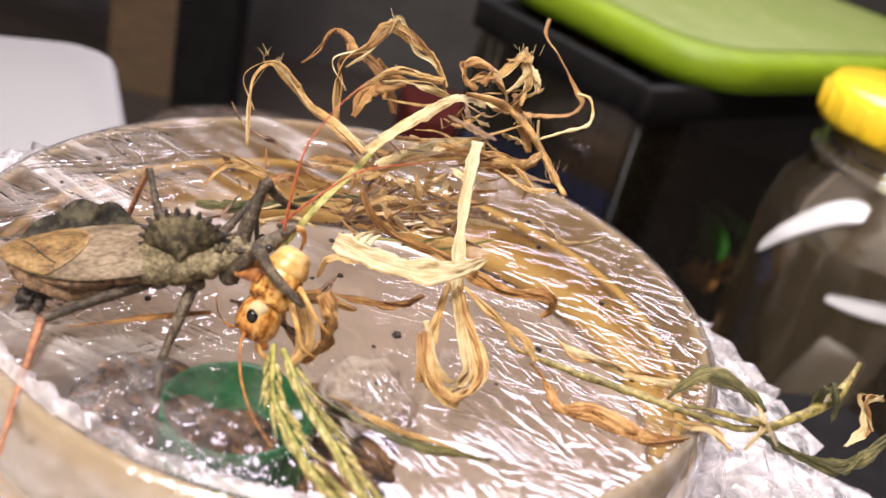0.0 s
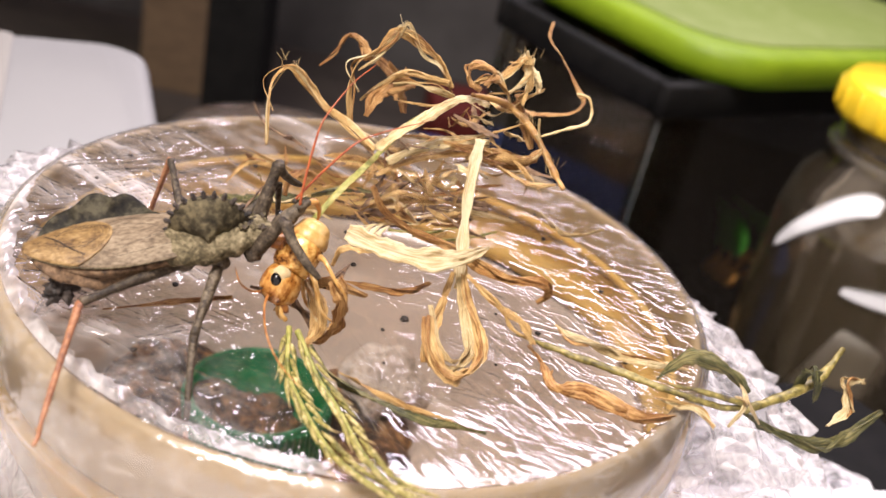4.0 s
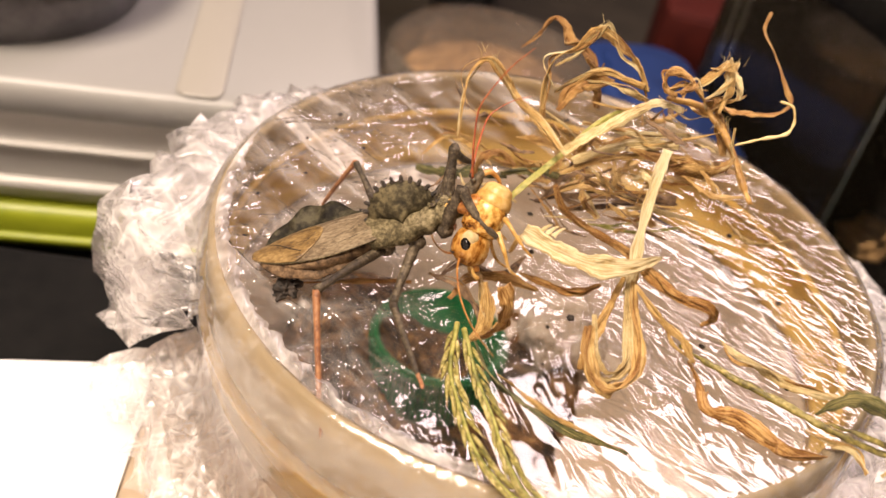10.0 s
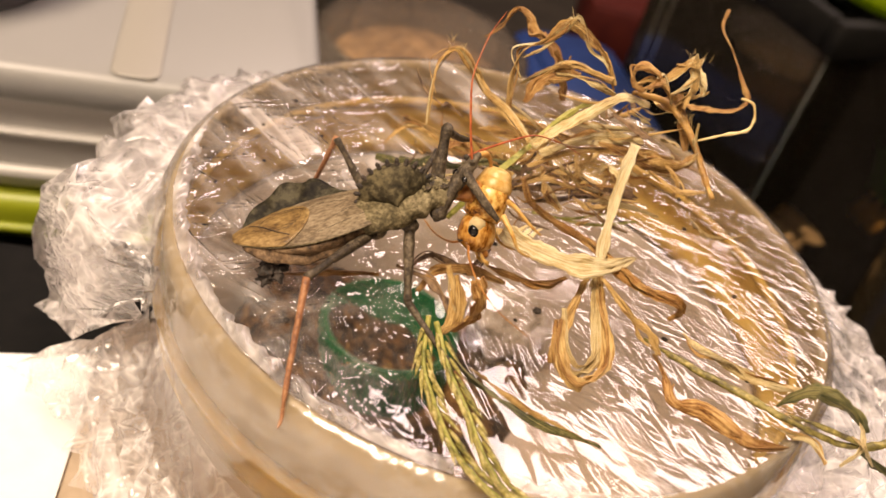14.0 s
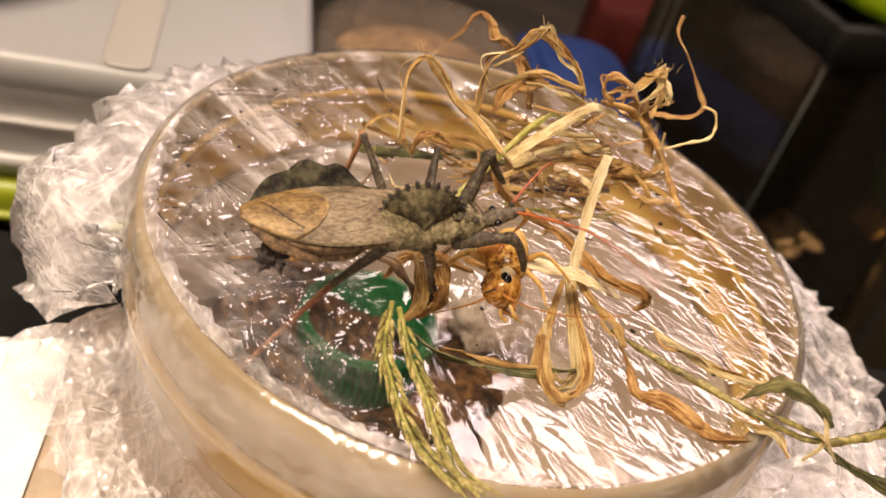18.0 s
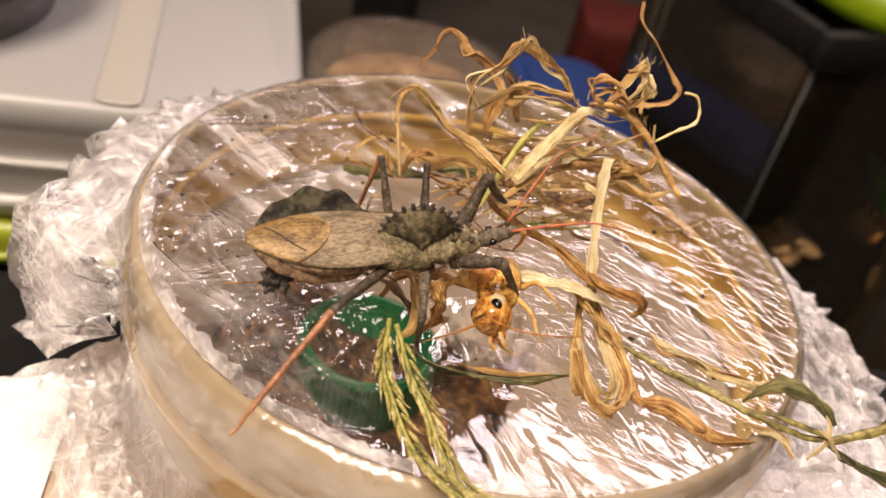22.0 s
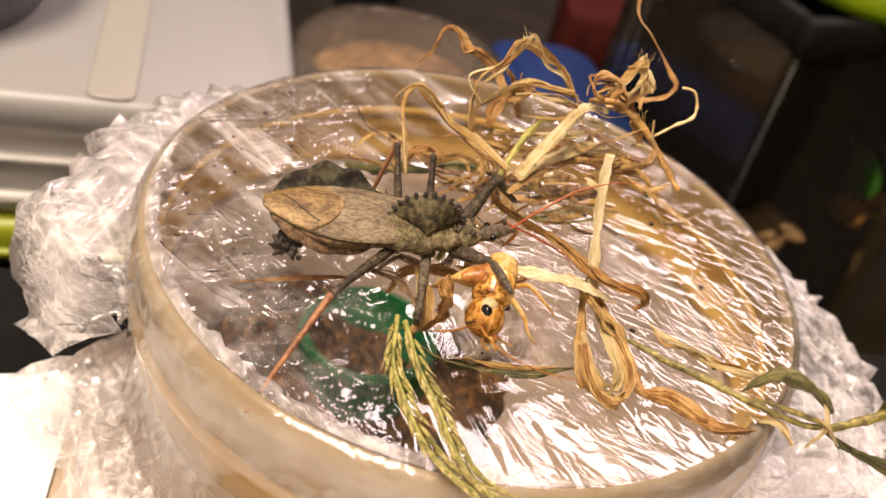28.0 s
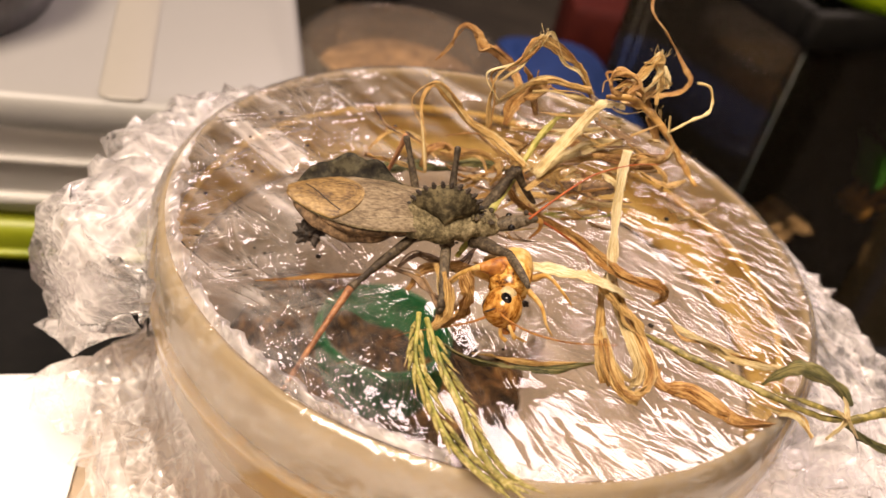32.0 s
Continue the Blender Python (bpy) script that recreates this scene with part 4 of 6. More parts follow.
thing("cabinet_post", rounded_box(-0.16, -0.115, 0.60, 0.66, -0.22, 0.9, 0.003, 0.001, 2), BLACK, pose(0, 0, 0), "black upright post of a rack", "rack", smooth=False)
thing("rack_rail", rounded_box(-0.80, -0.162, 0.60, 0.64, 0.03, 0.085, 0.003, 0.001, 2), BLACK, pose(0, 0, 0), "black cross rail of a rack", "rack", smooth=False)


# ---- the dried grass lying on the film ----
def ribbon(points, widths, twist, seed, cup=0.5, flat_side=None):
    """A dry leaf: a folded, twisted blade with thickness along a line. All lengths in millimetres."""
    pts = spline(points, 10)
    n, bm, top, low, across = len(pts), bmesh.new(), [], [], {}
    up, prev = Vector((0.1, -0.45, 0.9)).normalized(), None
    for i, p in enumerate(pts):
        d = (pts[min(i + 1, n - 1)] - pts[max(i - 1, 0)]).normalized()
        if prev is None:
            side = d.cross(up)
            if side.length < 0.1:
                side = d.cross(Vector((1, 0, 0)))
            side.normalize()
        else:
            side = (prev - d * prev.dot(d)).normalized()
        prev = side
        u = i / (n - 1)
        f = u * (len(widths) - 1)
        k = min(int(f), len(widths) - 2)
        w = (widths[k] + (widths[k + 1] - widths[k]) * (f - k)) * (0.52 + 0.30 * noise.noise((u * 7, seed, 0)) + 0.12 * noise.noise((u * 31, seed, 5)))
        ang = radians(twist) * (0.6 * noise.noise((u * 2.3, seed * 1.7, 4.0)) + 0.35 * (u - 0.5)) + 0.5 * noise.noise((seed, 1.0, 2.0))
        a = side * math.cos(ang) + d.cross(side) * math.sin(ang)
        if flat_side is not None:
            a = (flat_side - d * flat_side.dot(d)).normalized()
        b = d.cross(a)
        t_, l_ = [], []
        for s_ in (-1.0, -0.8, -0.6, -0.4, -0.2, 0.0, 0.2, 0.4, 0.6, 0.8, 1.0):
            fold = cup * (0.6 + 1.5 * noise.noise((u * 3.1, seed, 8.0)))
            q = p + a * w * s_ * (1 - 0.25 * abs(fold)) + b * (fold * w * (abs(s_) ** 1.3 - 0.4) * 1.6 + 0.26 * w * noise.noise((u * 17, s_ * 3.1, seed)) + 0.20 * w * noise.noise((u * 45, s_ * 5, seed)) + 0.22 * w * noise.noise((u * n * 0.12, s_ * 6.5, seed + 3)))
            t_.append(bm.verts.new((q + b * 0.03) * 0.001))
            l_.append(bm.verts.new((q - b * 0.03) * 0.001))
            across[t_[-1]] = across[l_[-1]] = (s_ * 0.5 + seed, u * 0.35 * n / 7)
        top.append(t_)
        low.append(l_)
    for i in range(n - 1):
        for k in range(10):
            bm.faces.new((top[i][k], top[i][k + 1], top[i + 1][k + 1], top[i + 1][k]))
            bm.faces.new((low[i][k], low[i + 1][k], low[i + 1][k + 1], low[i][k + 1]))
        for k in (0, 10):
            bm.faces.new((top[i][k], top[i + 1][k], low[i + 1][k], low[i][k]) if k == 0 else (top[i][k], low[i][k], low[i + 1][k], top[i + 1][k]))
    for i in (0, n - 1):
        for k in range(10):
            f = (top[i][k], low[i][k], low[i][k + 1], top[i][k + 1])
            bm.faces.new(f if i == 0 else tuple(reversed(f)))
    layer = bm.loops.layers.uv.new("UVMap")
    for face in bm.faces:
        for corner in face.loops:
            corner[layer].uv = across[corner.vert]
    return bm


TANGLE = [
    ('leaf', DRY, (0.5, 0.8, 1, 1.6, 1.8, 1.5, 1.4), 160, [(-15.4, -8.7, 72.5), (-16.2, -5.8, 76.4), (-16.6, -1.5, 78.9), (-14.8, 0.9, 80.2), (-11.9, 0.4, 78.1), (-9.4, -1, 76.1), (-5.4, -2.6, 75.2), (-1.5, -5.7, 73.6)]),
    ('leaf', DRYBROWN, (0.3, 0.5, 0.9, 1.6, 2.2, 2.6, 2), 120, [(-12.6, 15.7, 76.2), (-10.6, 17, 78), (-9.9, 18.4, 80.2), (-8.7, 18.8, 81), (-7.1, 18.3, 80.5), (-5.8, 17.2, 79), (-4.3, 16.6, 78.7), (-1.5, 15.1, 77.3), (0.3, 12, 75.6)]),
    ('leaf', DRY, (1, 1.2, 1.4, 1.6, 2, 2, 1.8, 1.4), 180, [(-5.7, 1.5, 72.9), (-6.7, 2.6, 78.5), (-6.2, 3.4, 81.8), (-3.8, 3.7, 83.8), (-2.1, 4.6, 86.3), (-0.6, 4.7, 86.7), (3.1, 3.9, 85.2), (5, 3.5, 83.8), (6.9, 2.8, 81)]),
    ('leaf', DRYPALE, (0.5, 1.0, 1.2, 0.8), 120, [(-6, 2.9, 81), (-3.6, 3.5, 83.3), (-2.3, 4.4, 86), (-1.4, 4.8, 87.6)]),
    ('blade', DRYPALE, (1.4, 2.0, 2.4, 2.4, 1.6), 20, [(-1.2, -9.4, 75.2), (2.2, -5.6, 77.7), (5.5, -1.8, 79.6), (9, 2.2, 80.4), (12.5, 3.4, 79.8)]),
    ('green_blade', STRAWGREEN, (1.2, 1.3, 1.2, 1.2, 0.9), 40, [(-9.2, -12, 62), (-5.6, -8.8, 67.4), (-2.2, -4.1, 70.7), (0.9, 0.6, 73.8), (4.1, 4.1, 76.2), (5.8, 4.9, 76)]),
    ('leaf', DRY, (0.8, 1.4, 1.5, 1.2), 160, [(-5.2, 5.2, 76), (-2.8, 4.8, 79), (0.6, 3.8, 81.3), (6.5, 2.1, 82)]),
    ('leaf', DRYPALE, (0.6, 0.9, 1.0, 0.8), 160, [(-1, 3.2, 80), (1.4, 2.8, 80.7), (4, 2, 80.8), (7.5, 1.6, 80.4)]),
    ('leaf', DRYBROWN, (1.2, 2.6, 2.6, 1.4), 50, [(-4, 1.5, 75.2), (-2.6, 3.7, 77.9), (-0.2, 5.3, 79.5), (2, 6.1, 79.5)]),
    ('leaf', DRYBROWN, (0.8, 2.2, 2.4, 1.2), 50, [(-2.2, 6.1, 82), (-0.6, 6.6, 80.2), (0.4, 6.8, 78), (1.2, 5, 75.4)]),
    ('leaf', DRYBROWN, (0.9, 1.6, 1.7, 1.5, 0.9), 200, [(10.9, 1.8, 82), (9.1, 1.7, 83), (8.9, 2.1, 84.5), (10.6, 2.1, 85.3), (12.3, 1.2, 84.6), (11.1, 0.2, 83.3)]),
    ('leaf', DRY, (0.9, 1.4, 1.6, 1.4, 0.8), 160, [(9.6, 2.2, 82.6), (11.4, 2.4, 83.8), (13.4, 3, 83.4), (14.6, 3.4, 81.8), (15.4, 4.6, 80.6)]),
    ('leaf', DRY, (0.8, 1.4, 1.8, 1.9, 1.8, 1.2), 60, [(12.7, 3.6, 82.8), (14.6, 5.6, 84.6), (16.7, 7.1, 86.5), (17.2, 6.8, 84.9), (17.7, 6, 82.6), (16.4, 4.9, 80.8)]),
    ('leaf', DRYPALE, (0.3, 0.9, 1.0, 0.5), 90, [(16.4, 6.7, 87.4), (16.9, 6.9, 85.6), (16.9, 6, 83.4), (15, 4.6, 81.4)]),
    ('curled_tip', DRYBROWN, (1.6, 2.4, 2.6, 2.2, 1.6, 1.1, 1.1, 1.2, 1.0, 0.8), 230, [(15.6, 13, 76.4), (17.3, 16.2, 75.9), (20.1, 16.7, 75.2), (23, 16.7, 75.6), (26.5, 17.2, 76.4), (28, 18.3, 77.9), (27.4, 19.6, 79), (25.9, 21.5, 80.7), (23.6, 24.1, 83), (21.7, 26.6, 84.7), (21.9, 29.4, 86.6)]),
    ('tendril', DRYPALE, (0.6, 0.6, 0.7, 0.7, 0.5), 60, [(25.2, 10.2, 81.7), (27, 9.8, 81.5), (27.8, 8.8, 79.8), (27.2, 7.6, 78.4), (24.4, 6.2, 77.5), (20.8, 3.9, 76.5)]),
    ('culm', DRY, (1.2, 1.5, 1.6, 1.5, 1.4, 1.1), 90, [(10, 4.2, 80.4), (15, 6.5, 79.3), (18.2, 5.2, 77.8), (20.9, 2.7, 75.7), (23.1, 0.1, 73.3), (24.8, -2.1, 71.7)]),
    ('leaf', DRYPALE, (0.5, 1.4, 1.2), 70, [(20, 4, 79), (20.6, 3, 76.4), (22.4, 0.8, 74.2), (23.4, -0.6, 72.6)]),
    ('blade', DRYPALE, (1.2, 1.8, 2.0, 1.4), 60, [(0.2, -5, 72), (4.6, -2, 73.8), (9.6, 0.5, 74.8), (13.7, 2.4, 74.6)]),
    ('blade', DRY, (1.0, 1.6, 1.6, 1.0), 90, [(-1, -6.4, 70.4), (4, -2.6, 72.2), (9, 0, 73), (15.7, 2.4, 73.6)]),
    ('leaf', DRY, (1, 1.8, 2.0, 1.8, 1), 300, [(7, -5.1, 76.4), (12.4, -3.8, 75.6), (15.6, -2.2, 75), (19.3, -0.5, 74.5), (21.2, 2, 75.6)]),
    ('leaf', DRYBROWN, (0.8, 1.6, 2.0, 1.2), 260, [(11.4, -2.6, 74.6), (14.4, -1.4, 73.4), (17.6, -0.6, 73.2), (20.6, 0.6, 74)]),
    ('long_blade', CREAM, (1.5, 1.6, 1.5, 1.4, 1.2), 10, [(11.8, -4.4, 77.4), (11.6, -6.2, 74), (11.6, -8.6, 70.2), (11.9, -11, 66.3), (12.3, -13, 63), (12.4, -14.6, 60.2)]),
    ('leaf', DRYPALE, (0.4, 1.6, 2, 1), 120, [(18, 10.3, 85.5), (17.5, 9.4, 84.6), (18.8, 8, 83.1), (19.3, 6.8, 81.6)]),
    ('leaf', DRYBROWN, (1.8, 2.4, 2, 1), 70, [(16.8, 8.6, 80.4), (17.6, 7.3, 78.9), (18.9, 5.9, 76.3), (20, 4.5, 74.1)]),
    ('leaf', DRY, (1, 1.6, 1.2, 0.4), 120, [(13.1, 8.6, 78.4), (15.6, 6.8, 78.4), (17.7, 7.3, 80.4), (20, 7.7, 82)]),
    ('leaf', DRYPALE, (1.2, 1.2, 0.8), 40, [(-0.3, 10.3, 69.7), (4, 9.1, 70.6), (9.5, 8.5, 72.1), (15, 8, 74)]),
    ('leaf', DRY, (0.6, 1.2, 0.6), 200, [(-4.8, 11.6, 67.6), (-2.5, 9.9, 66.6), (0.7, 8.9, 64.9), (3.4, 8.2, 62.8)]),
    ('leaf', DRY, (0.5, 1, 0.6), 160, [(-3.1, 12.1, 66.8), (-0.3, 10.3, 67.8), (3.6, 9.2, 67.8), (6.9, 8.2, 69.2)]),
    ('leaf', DRY, (0.8, 1.4, 1.8, 1.2), 90, [(1.7, 8.7, 64.3), (2.3, 5.4, 62.6), (3.6, 1.9, 61.6), (6.1, -0.9, 61.5)]),
    ('loop_leaf', DRY, (1.184, 1.332, 1.628, 1.776, 1.776, 1.628, 1.332, 0.74), 30, [(12.6, -12, 62.6), (13.7, -17, 60.6), (15.2, -22, 59.3), (15.8, -27, 58.5), (13.6, -30.6, 57.6), (11.3, -30.6, 58.2), (9.8, -28.4, 60), (9, -25, 61.8)]),
    ('loop_leaf', DRYPALE, (0.888, 1.184, 1.332, 1.48, 1.48, 1.036, 0.592), 30, [(12.2, -12, 62.2), (12.9, -17, 60.4), (14, -22, 59), (14.4, -26.6, 58.2), (12.4, -29.6, 57.6), (10.4, -28.6, 58.6), (9.2, -24.6, 61)]),
    ('loop_leaf', DRY, (0.592, 1.184, 1.48, 1.332, 0.592), 60, [(11.6, -12.4, 61.4), (10.8, -17, 60), (10, -22, 58.8), (9.4, -26, 58), (10, -29, 57.4)]),
    ('loop_leaf', DRYBROWN, (0.66, 0.77, 0.85, 0.77, 0.86, 0.63), 113, [(12.7, -11.9, 62.3), (13.3, -16.7, 60.4), (14.8, -21.6, 59.2), (15.8, -27.0, 58.5), (13.0, -30.4, 57.7), (10.8, -30.4, 58.1), (8.9, -28.1, 59.8), (8.2, -25.2, 61.7)]),
    ('loop_leaf', DRYPALE, (0.86, 0.71, 0.77, 0.55, 0.82, 0.71), 76, [(11.9, -12.3, 62.0), (13.2, -16.9, 60.6), (13.8, -21.6, 59.2), (14.2, -26.0, 58.7), (12.6, -28.8, 58.5), (10.5, -27.4, 59.5), (8.8, -23.3, 62.3)]),
    ('loop_leaf', DRY, (0.56, 0.47, 0.45, 0.5, 0.69, 0.88), 92, [(11.6, -12.5, 61.1), (10.9, -17.3, 60.0), (9.5, -22.3, 59.0), (8.9, -26.1, 58.3), (9.2, -28.7, 57.6)]),
    ('loop_leaf', DRYBROWN, (0.62, 0.72, 0.51, 0.74, 0.6, 0.61), 85, [(12.9, -12.1, 62.5), (13.4, -16.8, 60.6), (15.3, -22.3, 59.7), (15.7, -27.5, 59.0), (13.5, -31.1, 58.0), (11.1, -30.7, 58.5), (9.2, -29.0, 60.3), (8.7, -25.3, 62.1)]),
    ('loop_leaf', DRYPALE, (0.6, 0.76, 0.74, 0.49, 0.72, 0.88), 126, [(12.3, -11.7, 61.9), (12.9, -17.0, 60.3), (14.2, -22.4, 58.8), (14.7, -26.6, 58.0), (12.8, -30.2, 57.8), (11.0, -28.9, 58.3), (9.5, -25.0, 60.8)]),
]
STALK = [
    ('stalk', STRAWGREEN, (0.6, 0.7, 0.7, 0.6), 10, [(5.9, 3.1, 57.5), (11.1, 4, 57.5), (15, 5.6, 58), (18.5, 7, 59)]),
    ('leaf', DRYDARK, (0.8, 1, 0.8), 30, [(-2.3, 7, 57), (5.5, 12.4, 57.2), (12.9, 14.2, 57.5), (17.7, 16.7, 57)]),
    ('leaf', DRYDARK, (0.6, 0.8, 0.6), 30, [(0.7, 5.4, 56.8), (5.9, 9, 57), (10.2, 12.1, 57.2), (15, 13.5, 57)]),
    ('leaf', DRYBROWN, (1.2, 2, 1.4), 90, [(12.7, 14.7, 58), (13.7, 10, 58), (14.8, 7.9, 57)]),
    ('leaf', DRYGREEN, (1.2, 2.8, 2.4, 0.8), 60, [(-23.1, 5.1, 57), (-18.6, 4.8, 57.5), (-14.4, 6.5, 58), (-9.2, 8.8, 57.5)]),
    ('leaf', DRYGREEN, (1, 2.2, 2, 0.8), 80, [(-10.1, 7.1, 59), (-6, 8.7, 60), (-2.4, 9.1, 60), (1.4, 10.6, 59)]),
    ('leaf', DRY, (0.5, 1, 1.2, 0.6), 160, [(-22.4, 3.9, 60), (-20, 7.6, 62), (-15.8, 7.6, 62), (-11.7, 6.9, 60)]),
    ('leaf', DRYBROWN, (0.8, 1.6, 2, 1.2), 200, [(-13.7, 3.2, 60), (-13, 3.7, 63), (-10.8, 6.3, 63), (-8.2, 7, 61)]),
    ('leaf', DRY, (1, 1.6, 1.2), 100, [(-6.3, 6.1, 59), (-1.9, 7.1, 59), (3.1, 11, 59.5), (8.7, 13.3, 59)]),
    ('leaf', DRYDARK, (0.6, 0.8, 0.6), 40, [(-7.6, 9.7, 58), (-1.7, 7.5, 58), (3.1, 6.4, 58)]),
    ('broad_leaf', DRYBROWN, (1, 1.4, 1.7, 2.2, 2.4, 2.6, 2.4, 1.6, 0.8), 110, [(-1, -8.7, 69.8), (1.2, -9.0, 66.6), (5.3, -7.6, 63.8), (10.8, -9.5, 63.4), (15, -13.5, 63.6), (18.5, -17.9, 65), (21.6, -21, 67), (23, -20.6, 65.4), (21.6, -22, 64.6)]),
    ('leaf', DRY, (0.8, 1.4, 1.6, 1), 120, [(13, -17, 64), (17, -20, 62.4), (20.6, -21.6, 61.2), (22.6, -22.4, 59)]),
    ('hanging_leaf', DRYBROWN, (2.4, 3.6, 4, 2.6, 0.8), 40, [(-2.8, -28, 66.2), (-1.4, -28.4, 63.4), (-1.8, -27.4, 59.8), (-3, -27.6, 57.6), (-4.6, -28.6, 57.2)]),
    ('hanging_leaf', DRY, (1, 1.8, 1.6, 0.6), 120, [(-5.4, -25, 63.4), (-4, -27, 61.6), (-3.6, -28.4, 59), (-5, -29.6, 57.4)]),
    ('leaf', DRYBROWN, (0.8, 1.6, 1.8, 1.0), 120, [(-9.8, -22.8, 57.0), (-8.2, -20.0, 59.0), (-3.9, -18.9, 60.0), (0.9, -16.1, 57.5)]),
    ('leaf', DRYDARK, (0.6, 1.0, 0.8), 60, [(-13.3, -21.4, 59.0), (-8.3, -22.6, 59.0), (-4.1, -25.3, 57.0)]),
    ('leaf', DRY, (0.8, 1.6, 2.0, 1.2), 100, [(-6.8, -21.9, 62.0), (-4.9, -24.5, 60.0), (-4.6, -27.3, 58.0), (-5.4, -29.4, 57.0)]),
    ('leaf', DRYBROWN, (0.8, 1.4, 1.6, 0.8), 140, [(-2.0, -14.3, 58.0), (2.2, -16.1, 59.0), (6.1, -17.2, 60.0), (8.8, -14.0, 60.0)]),
    ('leaf', DRYDARK, (0.6, 0.9, 0.6), 40, [(-12.3, -21.0, 58.0), (-9.4, -17.0, 59.0), (-4.5, -18.7, 60.0), (-2.2, -12.2, 59.0)]),
    ('stalk', STRAWGREEN, (0.6, 0.7, 0.6), 10, [(2.2, -1.3, 60.0), (7.7, 0.1, 60.0), (13.3, 4.8, 60.0)]),
    ('leaf', DRYDARK, (0.7, 1.0, 0.8), 40, [(-2.7, 5.4, 59.0), (5.8, 9.1, 59.0), (17.5, 16.7, 58.0)]),
    ('main_stem', STEM, (0.8, 1.6, 1.7, 1.7, 1.5, 1.6), 20, [(21.1, -17.6, 57), (24.5, -19.4, 57.3), (29.5, -21.4, 57.5), (35.2, -23.1, 57.5), (40.8, -25, 57.5), (47.1, -25.6, 57), (50.2, -25.3, 57.5)]),
    ('side_stem', STEM, (0.6, 1, 1.2), 10, [(40, -25.1, 58.5), (44.5, -25.3, 58.5), (50, -25.5, 58)]),
    ('arched_leaf', DRYGREEN, (0.6, 1.8, 2.8, 2.6, 2.2, 1), 130, [(38.7, -23.7, 58), (39.9, -23.5, 60), (42, -23.3, 62), (45.5, -22.9, 61.5), (48.7, -22.8, 60), (50.5, -23.7, 58.5)]),
    ('straw', DRYPALE, (0.8, 1.6, 2.2, 1.8, 1.2), 200, [(26.4, -14.2, 57.5), (28.7, -16.5, 57.5), (31.9, -17.4, 57.3), (35.8, -18.3, 57), (39.8, -18.1, 56.8), (43.9, -17.1, 56.5)]),
    ('brown_leaf', DRYBROWN, (0.8, 2.2, 3, 2.6, 2, 0.7), 140, [(22.5, -20.6, 57.5), (24.3, -24.3, 57.3), (25.7, -27.7, 57), (29.4, -27.5, 57), (33.4, -29.4, 56.8), (36.2, -30.3, 56.5), (40.1, -29.1, 56.4)]),
    ('straw', DRYPALE, (0.6, 1.2, 0.8), 120, [(37.9, -25.5, 56.8), (40.6, -26.2, 56.5), (43.9, -26.5, 56.5), (45.5, -29.3, 56.3)]),
    ('end_stem', STEM, (1.8, 2.2, 2.2, 1.2), 30, [(50.1, -25.3, 57), (55.7, -22.7, 58.5), (60.8, -19.3, 60), (65.2, -14, 62)]),
    ('end_leaf', DRYGREEN, (1.6, 2.6, 3, 2.4, 1.4), 160, [(50.5, -25.5, 56.6), (54.7, -25.6, 55), (60.7, -24.6, 53.5), (66.9, -21, 53), (73.8, -15, 54)]),
    ('end_leaf', DRYGREEN, (1.4, 2.2, 2.4, 1), 120, [(57.7, -20.9, 58.8), (57.7, -21.7, 62), (58.5, -22.6, 62), (60.2, -21.9, 58)]),
    ('end_leaf', DRYPALE, (1, 2, 1.6), 160, [(63.3, -21.7, 54.5), (66.2, -19.5, 56), (66.3, -17.5, 58.5), (68.5, -16.3, 59)]),
    ('knot_strip', DRYPALE, (0.5, 1.6, 0.5), 60, [(46.9, -29.6, 57), (48.6, -28.3, 60), (49.6, -21.6, 59)]),
    ('knot_strip', DRYPALE, (0.4, 1.4, 0.4), 60, [(47.8, -26.4, 59.5), (48.4, -28.8, 60.5), (51.5, -27.7, 57)]),
]
STEMS = ("main_stem", "side_stem", "end_stem", "culm", "stalk", "tendril")
clump_thing = empty("dried_grass")
tagged(clump_thing, "tangle of curled straw-coloured dried grass lying on film", "dried grass")
stalk_thing = empty("grass_stalk")
tagged(stalk_thing, "olive dried grass stalk with brown curled leaves lying on film", "dried grass")
for count, (name, material, widths, twist, points) in enumerate(TANGLE + STALK):
    holder = clump_thing if count < len(TANGLE) else stalk_thing
    if name in STEMS:
        pts = [tuple(c * 0.001 for c in p) for p in points]
        part(name, roughen(tube(pts, [w * (0.00036 if name in ("culm", "tendril") else 0.00032) * (1 + 0.22 * random.uniform(-1, 1)) for w in widths for _ in (0, 1, 2)], 10, 9, 0.85), 0.00016, 900, count), material, holder)
    elif name in ("loop_leaf", "long_blade"):
        part(name, ribbon(points, widths, twist, count * 1.37, 0.3, Vector((0.72, 0.60, 0.35)) if name == "loop_leaf" else Vector((1.0, 0.15, 0.0))), material, holder)
    else:
        slim = 0.74 if max(widths) > 1.0 else 1.0
        part(name, ribbon(points, [w * slim for w in widths], twist * 1.3, count * 1.37), material, holder)
        if name in ("leaf", "brown_leaf", "broad_leaf", "straw", "end_leaf"):
            for k in range(2):
                off = [Vector((noise.noise((count, k, i * 0.7)), noise.noise((count, k + 9, i * 0.7)), noise.noise((count, k + 5, i * 0.7)))) * (1.6 + 0.7 * k) for i in range(len(points))]
                line = [Vector(p) + o for p, o in zip(points, off)]
                line = [Vector((q.x, q.y, max(q.z, min(p[2], 56.8)))) for p, q in zip(points, line)]
                part("torn_strip", ribbon(line[k:len(line)], [w * 0.32 for w in widths], twist * 1.8 + 60, count * 2.1 + k), (DRYPALE, DRY, DRYBROWN)[(count + k) % 3] if material in (DRY, DRYPALE) else material, holder)

